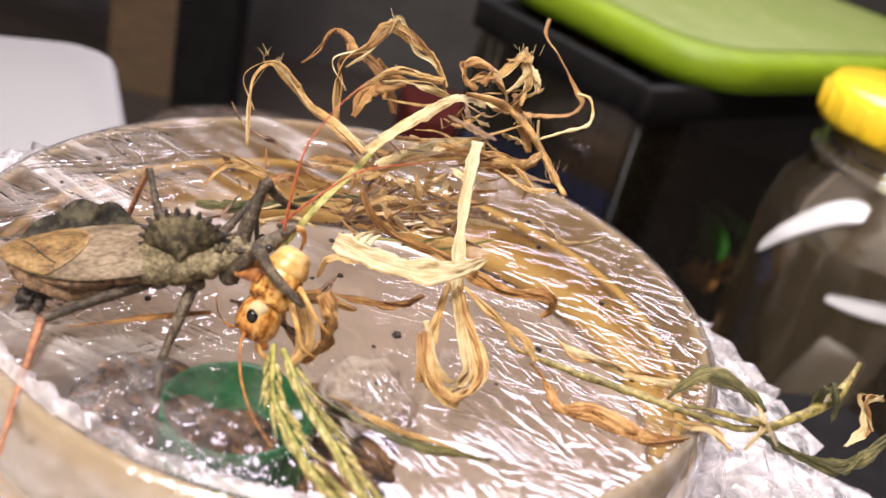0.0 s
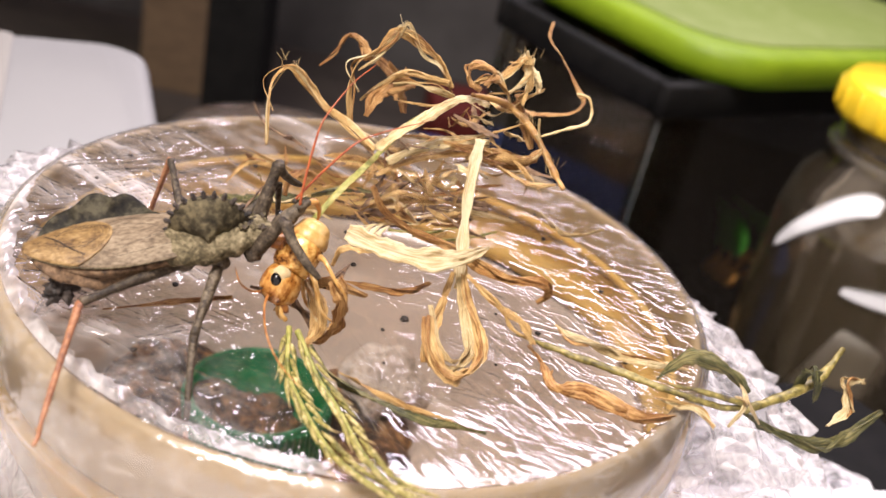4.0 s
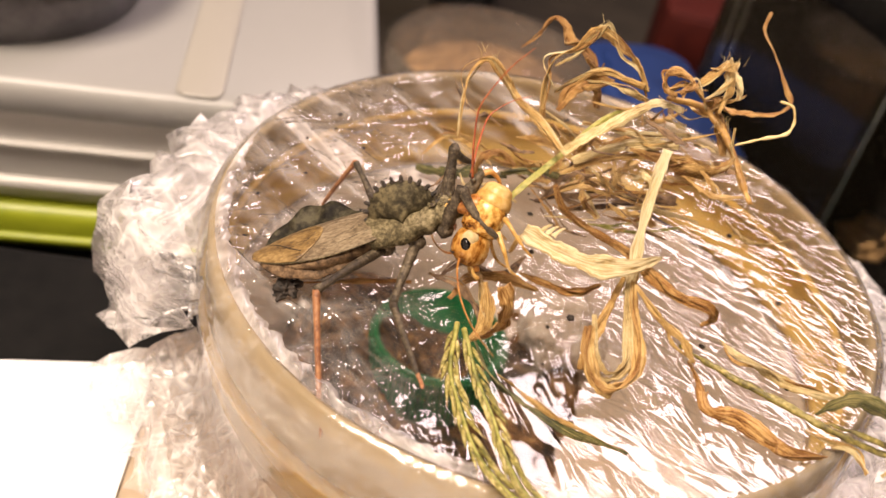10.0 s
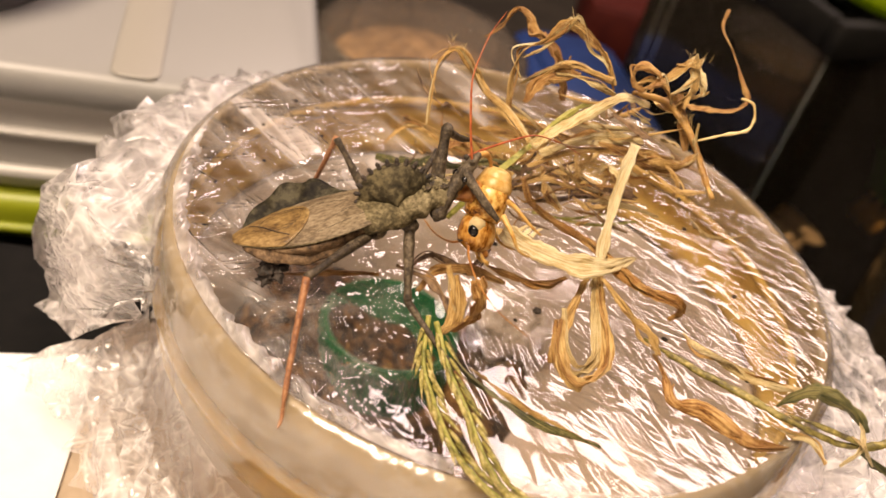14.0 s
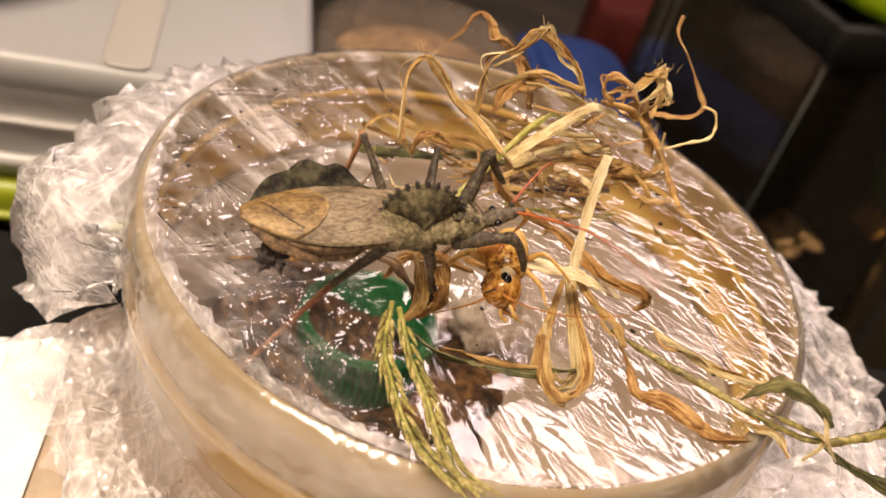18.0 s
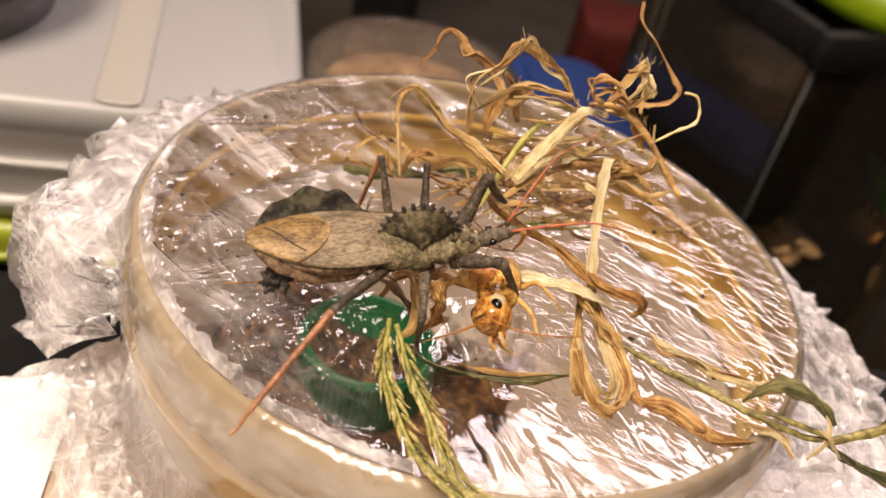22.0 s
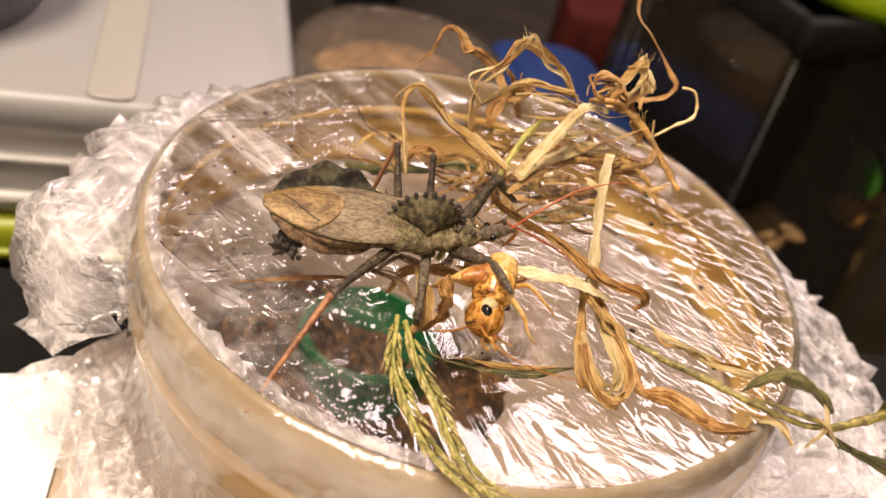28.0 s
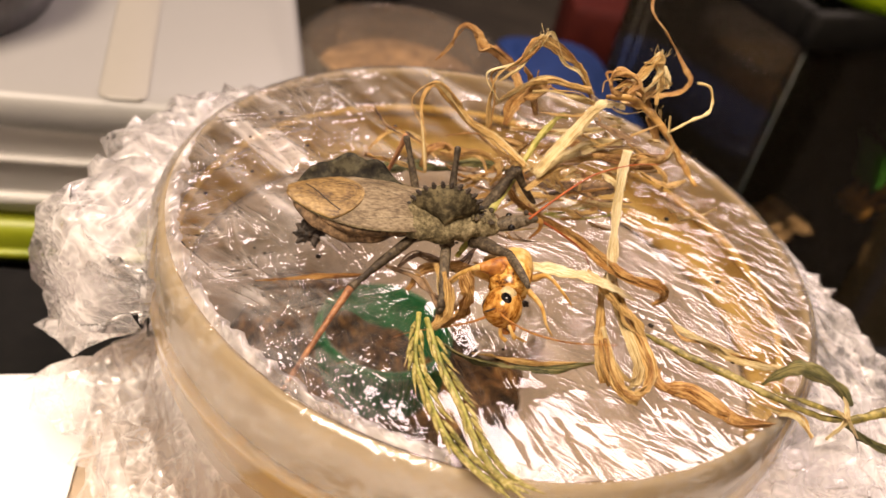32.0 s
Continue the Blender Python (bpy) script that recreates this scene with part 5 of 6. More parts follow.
# fine dry shreds in the heart of the tangle
rng = random.Random(5)
for k in range(110):
    cx, cy, cz = rng.gauss(0.004, 0.0095), rng.gauss(0.004, 0.005), rng.triangular(0.0575, 0.080, 0.062)
    if cz > 0.069:
        cx = rng.gauss(0.012, 0.0045)
    if cz < 0.063 and k % 3 == 0:
        cx, cy = rng.uniform(-0.020, 0.016), rng.uniform(-0.004, 0.016)
    a, tilt, ln = rng.uniform(0, 2 * math.pi), rng.uniform(-0.25, 0.6), rng.uniform(3.5, 12.0)
    d = Vector((math.cos(a) * math.cos(tilt), 0.6 * math.sin(a) * math.cos(tilt), math.sin(tilt)))
    c = Vector((cx, cy, cz)) * 1000
    bend = Vector((rng.uniform(-1, 1), rng.uniform(-1, 1), rng.uniform(-1, 1))) * ln * 0.22
    pts = [c - d * ln * 0.5, c - d * ln * 0.15 + bend, c + d * ln * 0.2 + bend * 0.6, c + d * ln * 0.5]
    pts = [Vector((p.x, p.y, max(p.z, 56.9))) for p in pts]
    w = rng.choice((0.3, 0.4, 0.5, 0.7, 1.1))
    part("shred", ribbon(pts, (w * 0.4, w, w, w * 0.3), rng.uniform(60, 300), k * 0.77 + 40), rng.choice((DRY, DRY, DRYPALE, DRYBROWN, DRYDARK)), clump_thing)
# hairs at the torn leaf ends
for k in range(60):
    base = Vector(rng.choice(((-0.8, 4.7, 87.0), (16.8, 7.1, 86.6), (-14.8, 0.9, 80.6), (18.4, 5.0, 77.9), (23.0, 0.2, 73.6)))) + Vector((rng.uniform(-1.5, 1.5), rng.uniform(-1, 1), rng.uniform(-0.8, 0.5)))
    tip = base + Vector((rng.uniform(-0.9, 0.9), rng.uniform(-0.6, 0.6), rng.uniform(0.6, 1.6)))
    part("hair", tube([base * 0.001, (base + tip) * 0.0005, tip * 0.001], [0.00004, 0.00002], 4, 2), DRYPALE, clump_thing)


def seed_spike(name, points, seed):
    """A grass spike: a stalk with pointed husks set alternately along it."""
    rnd = random.Random(seed)
    spike = empty(name)
    tagged(spike, "greenish-yellow grass seed spike lying on film", "grass spike", "grass spikes")
    line = spline([tuple(c * 0.001 for c in p) for p in points], 12)
    part("stalk", tube(line, [0.00036, 0.00032, 0.0002], 8, 1), STRAWGREEN, spike)
    for k in range(3, len(line) - 2, 2):
        d = (line[k + 1] - line[k - 1]).normalized()
        side = d.cross(Vector((0, 0, 1))).normalized() * (1 if (k // 2) % 2 else -1)
        dirn = (d + side * rnd.uniform(0.12, 0.26) + Vector((0, 0, rnd.uniform(0.05, 0.25)))).normalized()
        ln = rnd.uniform(0.0030, 0.0040)
        b = line[k] + side * 0.0004 + Vector((0, 0, 0.0003))
        bm = tube([b, b + dirn * ln * 0.3, b + dirn * ln * 0.65, b + dirn * ln], [0.00016, 0.00034, 0.00025, 0.00004], 7, 2, 0.7)
        part("husk", bm, SEEDHEAD, spike)
        if rnd.random() < 0.5:
            part("bristle", tube([b + dirn * ln * 0.9, b + dirn * ln * 1.3 + Vector((0, 0, 0.0004))], [0.00007, 0.00003], 4, 1), DRYPALE, spike)


seed_spike("grass_spike", [(-7.1, -30.2, 60.0), (-6.0, -36.5, 58.5), (-3.8, -40.6, 57.7), (-0.3, -46.2, 57.4), (3.6, -49.7, 57.2), (7.4, -51.5, 57.0)], 3)
seed_spike("grass_spike", [(-6.0, -31.5, 60.6), (-2.6, -37.2, 58.9), (0.6, -41.4, 57.9), (3.4, -46.1, 57.4), (6.2, -49.4, 57.2), (8.6, -50.8, 57.0)], 7)

# a twisted leaf that is dragged aside, and the cream husk beside the prey
twisted = empty("twisted_leaf", pose(-0.0042, -0.031, 0.0))
tagged(twisted, "olive-brown twisted dry leaf strip lying on film", "leaf")
part("strip", ribbon([(0, 0, 58.6), (4, -2.5, 58.0), (8, -3.0, 57.7), (12.5, -3.0, 57.7), (17, -2.2, 57.5), (22.5, 0, 57.2)], (1.0, 1.4, 2.0, 1.8, 1.3, 0.5), 420, 91.0), DRYGREEN, twisted)
part("edge_strip", ribbon([(5, -2.4, 58.6), (9, -2.4, 58.3), (14, -2.6, 58.2), (19, -1.2, 57.8)], (0.4, 0.9, 0.8, 0.3), 300, 93.0), DRY, twisted)

husk = empty("cream_husk")
tagged(husk, "pale cream dry husk with a pointed tip", "husk")
part("blade", ribbon([(0, 0, 0), (4.8, -1.6, -0.3), (10.4, -2.0, -0.6), (15.2, 0.2, -0.8), (18.6, 3.4, -0.8)], (1.8, 3.3, 3.0, 2.0, 0.3), 30, 12.3, 0.15, Vector((0.0, 0.65, 0.75))), CREAM, husk)
for k in range(3):
    part("frayed_edge", ribbon([(2 + k * 0.9, 0.4, 0.1), (2.8 + k * 0.9, 1.6, 0.4), (3.4 + k * 0.9, 2.2, 0.5)], (0.7, 0.5, 0.1), 40, 30.0 + k), CREAM, husk)

# crumbs and bits on the film
for k in range(34):
    a, r = rng.uniform(0, 2 * math.pi), 0.044 * math.sqrt(rng.random())
    s_ = rng.choice((0.0002, 0.00028, 0.0004))
    bit = thing("crumb", clump(s_, 0.7, 0.5, k * 1.1, 2), CRUMB, pose(r * math.cos(a), r * math.sin(a), RIM + 0.0012 + s_ * 0.4), "tiny dark crumb lying on film", "crumb", "crumbs on the film")
thing("crumb", clump(0.0005, 0.6, 0.9, 77.0, 3), CRUMB, pose(0.0063, -0.0185, 0.0566), "tiny dark crumb lying on film", "crumb", "crumbs on the film")
part("straw", ribbon([(-28.8, -29.1, 57.0), (-24, -26.6, 57.2), (-19.5, -24.6, 57.6), (-15, -23.4, 58.2)], (0.3, 0.6, 0.8, 0.5), 160, 25.0), DRYBROWN, stalk_thing)


# ---- the wheel bug ----
def ringed(sections, n=20):
    """A body lofted along x; sections are (x, half width, top, bottom) in millimetres."""
    bm = bmesh.new()
    rings = []
    fine = []
    for i in range(len(sections) - 1):
        p0, p1, p2, p3 = (sections[min(max(i + k, 0), len(sections) - 1)] for k in (-1, 0, 1, 2))
        for k in range(5):
            t = k / 5
            fine.append([max(0.02, v) if m_ else v for m_, v in enumerate(0.5 * (2 * b + (c - a) * t + (2 * a - 5 * b + 4 * c - d) * t * t + (3 * b - a - 3 * c + d) * t ** 3) for a, b, c, d in zip(p0, p1, p2, p3))])
    for x, w, zt, zb in fine + [sections[-1]]:
        ring = []
        for k in range(n):
            a = 2 * math.pi * k / n
            c, s_ = math.cos(a), math.sin(a)
            zz = (zt if s_ > 0 else zb) * s_
            ring.append(bm.verts.new((x * 0.001, w * c * 0.001, zz * 0.001)))
        rings.append(ring)
    for a, b in zip(rings, rings[1:]):
        for k in range(n):
            j = (k + 1) % n
            bm.faces.new((a[k], a[j], b[j], b[k]))
    bm.faces.new(rings[0])
    bm.faces.new(list(reversed(rings[-1])))
    bmesh.ops.recalc_face_normals(bm, faces=bm.faces)
    return bm


def plate(outline, height, thick, cols=24, rows=8):
    """A thin curved plate over x: outline(u) gives (x, y inner, y outer), height(u, v) its z; millimetres."""
    bm = bmesh.new()
    top, low = [], []
    for i in range(cols + 1):
        u = i / cols
        x, yi, yo = outline(u)
        t_, l_ = [], []
        for j in range(rows + 1):
            v = j / rows
            z = height(u, v)
            t_.append(bm.verts.new((x * 0.001, (yi + (yo - yi) * v) * 0.001, (z + thick) * 0.001)))
            l_.append(bm.verts.new((x * 0.001, (yi + (yo - yi) * v) * 0.001, (z - thick) * 0.001)))
        top.append(t_)
        low.append(l_)
    for i in range(cols):
        for j in range(rows):
            bm.faces.new((top[i][j], top[i + 1][j], top[i + 1][j + 1], top[i][j + 1]))
            bm.faces.new((low[i][j], low[i][j + 1], low[i + 1][j + 1], low[i + 1][j]))
        for j in (0, rows):
            bm.faces.new((top[i][j], low[i][j], low[i + 1][j], top[i + 1][j]))
    for i in (0, cols):
        for j in range(rows):
            bm.faces.new((top[i][j], top[i][j + 1], low[i][j + 1], low[i][j]))
    bmesh.ops.recalc_face_normals(bm, faces=bm.faces)
    return bm


def mm(*points):
    return [tuple(c * 0.001 for c in p) for p in points]


bug = empty("wheel_bug")
tagged(bug, "grey-brown wheel bug with a toothed crest feeding on a cricket", "insect")
part("abdomen", roughen(ringed([(-20.2, 0.3, 0.1, 0.2), (-18.5, 2.0, 0.4, 1.0), (-15, 4.0, 0.7, 2.0), (-11.5, 4.9, 0.8, 2.6), (-8, 4.6, 0.9, 2.7), (-5, 3.8, 0.9, 2.5), (-2.5, 3.2, 0.8, 2.3)], 28), 0.00015, 900, 1.0), BELLY, bug)


def margin_outline(sign):
    def f(u):
        x = -19.8 + 15.6 * u
        bulge = max(0.0, math.sin(math.pi * min(1.0, u * 1.02 + 0.01))) ** 0.5
        scallop = 0.9 * abs(math.sin(u * math.pi * 3.6)) * bulge
        return x, sign * (0.8 + 2.6 * bulge), sign * (1.2 + 4.9 * bulge + scallop) if sign > 0 else -(0.9 + 4.0 * bulge + 0.4 * scallop)
    return f


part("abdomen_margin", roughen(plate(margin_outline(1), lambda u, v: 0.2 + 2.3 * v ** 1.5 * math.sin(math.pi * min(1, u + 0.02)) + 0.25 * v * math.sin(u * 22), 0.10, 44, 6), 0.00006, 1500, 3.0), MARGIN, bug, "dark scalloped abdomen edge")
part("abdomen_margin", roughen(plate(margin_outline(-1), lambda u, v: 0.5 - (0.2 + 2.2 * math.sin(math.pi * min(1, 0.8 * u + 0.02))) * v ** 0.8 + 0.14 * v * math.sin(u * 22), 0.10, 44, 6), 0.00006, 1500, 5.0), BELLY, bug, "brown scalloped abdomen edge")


def wing_height(x, y):
    w = wing_half(x)
    return 1.75 - 1.0 * (y / max(w, 0.3)) ** 2 * (w / 4.6) - 0.05 * (x + 4) ** 2 * 0.06 * (1 if x < -4 else 0)


def wing_half(x):
    u = (x + 20.9) / 17.9
    return 4.7 * max(0.0, math.sin(math.pi * min(1.0, 0.03 + 0.67 * u ** 0.85))) ** 0.85 + 0.05


def wing_piece(x0, x1, lift):
    def outline(u):
        x = x0 + (x1 - x0) * u
        return x, -wing_half(x) + 0.02, wing_half(x) - 0.02
    def height(u, v):
        x = x0 + (x1 - x0) * u
        w = wing_half(x)
        return wing_height(x, -w + 2 * w * v) + lift + 0.06 * noise.noise((x * 0.9, v * 7, lift))
    return plate(outline, height, 0.05, 34, 16)


part("forewing", wing_piece(-13.6, -3.2, 0.0), CORIUM, bug, "leathery grey wing base")


def membrane_piece(x0, x1, lift):
    """The oval membrane at the wing's end: pointed behind, round towards the body."""
    def half(x):
        u = (x - x0) / (x1 - x0)
        return max(0.03, min(wing_half(x) - 0.05, 4.3 * math.sqrt(max(0.0, 1 - max(0.0, (u - 0.45) / 0.55) ** 2))))
    def outline(u):
        x = x0 + (x1 - x0) * (1 - (1 - u) ** 1.5)
        shift = 0.7 * max(0.0, u - 0.4)
        return x, -half(x) + shift, half(x) * 0.95 + shift * 0.5
    def height(u, v):
        x, yi, yo = outline(u)
        return wing_height(x, yi + (yo - yi) * v) + lift + 0.05 * noise.noise((x * 1.1, v * 7, lift))
    return plate(outline, height, 0.05, 36, 16)


part("wing_membrane", membrane_piece(-20.8, -10.8, 0.15), MEMBRANE, bug, "bronze oval wing membrane with dark veins")
part("wing_base", wing_piece(-20.6, -13.4, -0.02), CORIUM, bug)


def vein(points, r):
    pts = [(x, y, wing_height(x, y) + (0.205 if x < -10.9 else 0.045)) for x, y in points]
    part("vein", tube(mm(*pts), [r * (0.0013 if r > 0.06 else 0.0007)] * 2, 5, 8), VEIN, bug)


def ring_points(cx, cy, rx, ry, a0, a1, tilt, n=9):
    out = []
    for k in range(n):
        a = radians(a0 + (a1 - a0) * k / (n - 1))
        x, y = rx * math.cos(a), ry * math.sin(a)
        out.append((cx + x * math.cos(radians(tilt)) - y * math.sin(radians(tilt)), cy + x * math.sin(radians(tilt)) + y * math.cos(radians(tilt))))
    return out


vein(ring_points(-14.3, 0.5, 3.0, 1.9, 20, 300, 8), 0.045)
vein(ring_points(-13.6, 0.5, 1.7, 1.5, -120, 120, 8), 0.04)
vein(ring_points(-13.2, 0.4, 2.0, 2.5, -100, 80, 0), 0.03)
vein([(-18.6, 1.2), (-17.0, 0.0), (-15.2, -1.6), (-13.6, -2.7)], 0.07)
vein([(-4.0, -2.2), (-7.5, -2.9), (-10.8, -3.5)], 0.05)
vein([(-4.0, 2.2), (-7.5, 2.9), (-10.8, 3.5)], 0.05)
vein([(-4.2, 0.0), (-7.0, -1.2), (-10.6, -2.6)], 0.05)
vein([(-4.2, 0.3), (-7.0, 1.4), (-10.6, 2.3)], 0.04)
part("wing_edge", tube(mm(*[(x, -wing_half(x), wing_height(x, wing_half(x)) + 0.03) for x in (-19.5, -16.5, -13.5, -10.5, -7.5, -4.5)]), [0.00005, 0.00008, 0.00005], 6, 5), BUGGREY, bug, "pale edge of the wing")

part("pronotum", roughen(ringed([(-6.6, 1.2, 1.4, 1.0), (-5.6, 3.2, 1.6, 1.4), (-3.8, 4.3, 1.9, 1.8), (-1.2, 4.1, 2.0, 2.1), (1.2, 3.7, 2.1, 2.1), (3.2, 3.0, 1.9, 1.9), (4.8, 2.1, 1.6, 1.6)], 28), 0.00045, 900, 5.0), BUGGREY, bug)
part("collar", roughen(ringed([(4.0, 2.0, 1.7, 1.7), (5.2, 2.3, 1.9, 1.7), (6.4, 1.7, 1.4, 1.3), (7.4, 0.8, 0.8, 0.8)], 20), 0.0004, 900, 8.0), BUGGREY, bug)


def crest():
    """The upright half wheel on the back, thick at its foot and thin at its edge."""
    bm = bmesh.new()
    na, nr = 36, 8
    faces = []
    for side in (1, -1):
        g = []
        for i in range(na + 1):
            a = radians(-14 + 208 * i / na)
            col = []
            for j in range(nr + 1):
                r = 4.6 * j / nr
                z = 1.2 + r * 1.04 * math.sin(a)
                w = side * (0.12 + 2.8 * (1 - (j / nr) ** 2.0) * (0.45 + 0.55 * abs(math.sin(a))) + 0.10 * noise.noise((i * 0.5, j * 0.8, side)))
                col.append(bm.verts.new((r * math.cos(a) * 0.001, w * 0.001, z * 0.001)))
            g.append(col)
        faces.append(g)
        for i in range(na):
            for j in range(nr):
                bm.faces.new((g[i][j], g[i + 1][j], g[i + 1][j + 1], g[i][j + 1]))
    for i in range(na):
        bm.faces.new((faces[0][i][nr], faces[0][i + 1][nr], faces[1][i + 1][nr], faces[1][i][nr]))
    bmesh.ops.recalc_face_normals(bm, faces=bm.faces)
    return roughen(bm, 0.00012, 1600, 2.0)


wheel = part("crest", crest(), BUGCREST, bug, "toothed olive-grey half-wheel crest")
for k in range(15):
    a = radians(-8 + 196 * k / 14)
    c, s_ = math.cos(a), math.sin(a)
    p0, p1 = Vector((4.45 * c, 0, 1.2 + 4.65 * s_)), Vector((5.25 * c, 0, 1.2 + 5.5 * s_))
    part("tooth", tube(mm(p0, (p0 + p1) / 2, p1), [0.00040, 0.00026, 0.00030, 0.00012], 7, 3), CRUMB, wheel)
for k in range(40):
    x, y = rng.uniform(3.2, 6.4), rng.choice((-1, 1)) * rng.uniform(0.2, 1.5)
    knob = part("knob", clump(0.00026, 1.0, 0.4, k, 2), LEG if k % 2 else BUGGREY, bug)
    knob.matrix_basis = pose(x * 0.001, y * 0.001, (1.95 - 0.28 * max(0, x - 4.6)) * 0.001)

# the head turns on the neck; it is modelled along +x from its joint
bug_head = part("head", roughen(ringed([(-0.3, 0.7, 0.7, 0.7), (0.6, 0.95, 0.9, 0.9), (1.8, 1.05, 1.0, 1.0), (2.9, 0.95, 0.85, 0.9), (4.2, 0.75, 0.65, 0.7), (5.2, 0.5, 0.45, 0.5), (5.6, 0.2, 0.2, 0.2)], 18), 0.0002, 1300, 9.0), LEG, bug, "narrow dark head")
for sign in (1, -1):
    e = part("eye", clump(0.00048, 1.0, 0.05, 1.0, 3), EYE, bug_head)
    e.matrix_basis = pose(0.0019, sign * 0.00105, 0.0002)
    tb = part("antenna_socket", clump(0.00036, 1.0, 0.2, 2.0, 2), LEG, bug_head)
    tb.matrix_basis = pose(0.0042, sign * 0.0007, 0.0007)
part("beak", tube(mm((5.2, 0, -0.1), (6.0, 0, -0.9), (5.6, 0, -2.4), (4.2, 0, -3.8)), [0.00042, 0.00038, 0.00026, 0.00010], 9, 5), CHESTNUT, bug_head, "curved reddish beak")
antennae = []
for sign in (-1, 1):
    antennae.append(part("antenna", tube(mm((0, 0, 0), (3.5, 0, 0.15), (7.0, 0, 0.05), (10.0, 0, -0.3), (12.5, 0, -1.6), (15.5, 0, -3.8), (18.0, sign * 0.4, -6.2)), [0.00017, 0.00015, 0.00013, 0.00009, 0.00007, 0.00004], 7, 5), ORANGE, bug_head, "long orange-red antenna"))
debris = part("frass", roughen(clump(0.0014, 0.8, 0.9, 4.4, 4), 0.0004, 1500, 4.0), CRUMB, bug, "black crumbly dropping under the tail")
debris.matrix_basis = pose(-0.0172, -0.0034, -0.0030)
spot = part("yellow_spot", clump(0.0005, 0.7, 0.3, 6.0, 3), YELLOWLID, bug)
spot.matrix_basis = pose(-0.0180, -0.0016, -0.0006)

LEGS = {"hind_near": ((-3.2, -2.0, -1.8), 12.5, 15.0, 0.72, 0.40), "mid_near": ((0.8, -2.2, -2.0), 9.5, 11.0, 0.74, 0.42), "fore_near": ((4.6, -1.7, -1.6), 6.2, 7.5, 1.05, 0.62),
        "fore_far": ((4.6, 1.7, -1.6), 9.0, 8.0, 0.98, 0.55), "hind_far": ((-3.2, 2.0, -1.8), 10.5, 13.0, 0.60, 0.34), "mid_far": ((0.8, 2.2, -2.0), 9.5, 11.0, 0.60, 0.34)}
limbs = {}
for key, (hip, lf, lt, rf, rt) in LEGS.items():
    hb = part("hip", clump(0.0011, 1.0, 0.2, rf, 3), LEG, bug)
    hb.matrix_basis = pose(hip[0] * 0.001, hip[1] * 0.001, hip[2] * 0.001)
    femur = part("femur", roughen(tube(mm((0, 0, 0), (lf * 0.3, 0, 0.15), (lf * 0.7, 0, 0.12), (lf, 0, 0)), [rf * 0.0008, rf * 0.001, rf * 0.0009, rf * 0.00062, rf * 0.0008], 10, 6), 0.00008, 1500, rf), LEG, bug)
    shin = SHIN if key.startswith("hind") else LEG
    if key.startswith("fore"):
        bow = ((0, 0, 0), (lt * 0.3, 0, 0.5), (lt * 0.7, 0, 0.45), (lt, 0, 0))
    else:
        bow = ((0, 0, 0), (lt * 0.3, 0, 0.12), (lt * 0.65, 0, 0.1), (lt * 0.9, 0, 0.0), (lt, 0, -0.15))
    tibia = part("tibia", roughen(tube(mm(*bow), [rt * 0.00125, rt * 0.0010, rt * 0.0009, rt * 0.0008, rt * 0.0005], 9, 6), 0.00005, 1800, rt), shin, femur)
    tibia.matrix_basis = pose(lf * 0.001, 0, 0)
    if not key.startswith("fore"):
        claw = part("tarsus", tube(mm((0, 0, 0), (0.8, 0, -0.25), (1.7, 0, -0.1), (2.3, 0, 0.35)), [rt * 0.0007, rt * 0.0006, rt * 0.0006, 0.00006], 7, 4), SHIN, tibia)
        claw.matrix_basis = pose(lt * 0.001, 0, -0.0001)
    limbs[key] = (femur, tibia)

# ---- the cricket in its grip; it is modelled with its face along +x from the middle of its head ----
cricket = empty("cricket")
cricket.scale = (0.92, 0.92, 0.92)
tagged(cricket, "yellow-brown house cricket held limp as prey", "insect")
skull = part("head", roughen(ringed([(-2.2, 1.9, 1.9, 1.8), (-1.2, 2.5, 2.5, 2.4), (0.0, 2.75, 2.7, 2.7), (1.2, 2.55, 2.45, 2.6), (2.0, 2.0, 1.8, 2.2), (2.6, 1.0, 0.8, 1.2)], 26), 0.00008, 700, 2.0), FACE, cricket, "glossy amber head with dark bands")
for sign in (1, -1):
    e = part("eye", clump(0.0011, 0.75, 0.05, 3.0, 3), EYE, skull)
    e.matrix_basis = pose(-0.0001, sign * 0.00165, 0.0012, 0, 25, 0)
    pale = part("cheek", clump(0.0012, 1.0, 0.15, 5.0, 3), CREAM, skull, "cream cheek patch")
    pale.matrix_basis = pose(-0.0011, sign * 0.00150, 0.0009)
    part("palp", tube(mm((2.2, sign * 0.8, -1.2), (3.2, sign * 1.1, -1.8), (3.6, sign * 0.9, -2.8)), [0.0003, 0.00026, 0.00034], 7, 4), HONEY, skull)
    part("jaw", tube(mm((1.8, sign * 1.0, -1.3), (2.5, sign * 0.8, -2.0), (2.6, sign * 0.2, -2.6)), [0.00055, 0.0005, 0.0002], 8, 4), CHESTNUT, skull)
for z, w in ((2.0, 1.9), (1.0, 2.5)):
    part("dark_band", tube(mm((0.9, -w, z - 0.6), (1.6, -w * 0.5, z), (1.75, 0, z + 0.12), (1.6, w * 0.5, z), (0.9, w, z - 0.6)), [0.00010, 0.00018, 0.00010], 6, 5, 0.5), VEIN, skull, "dark brown band")
part("antenna", tube(mm((1.7, 1.0, 1.0), (3.5, 3.5, 1.2), (6.0, 8.0, 0.6), (8.0, 14.0, -0.6), (9.0, 21.0, -2.0)), [0.00022, 0.00013, 0.00010, 0.00006], 6, 6), CHESTNUT, skull)
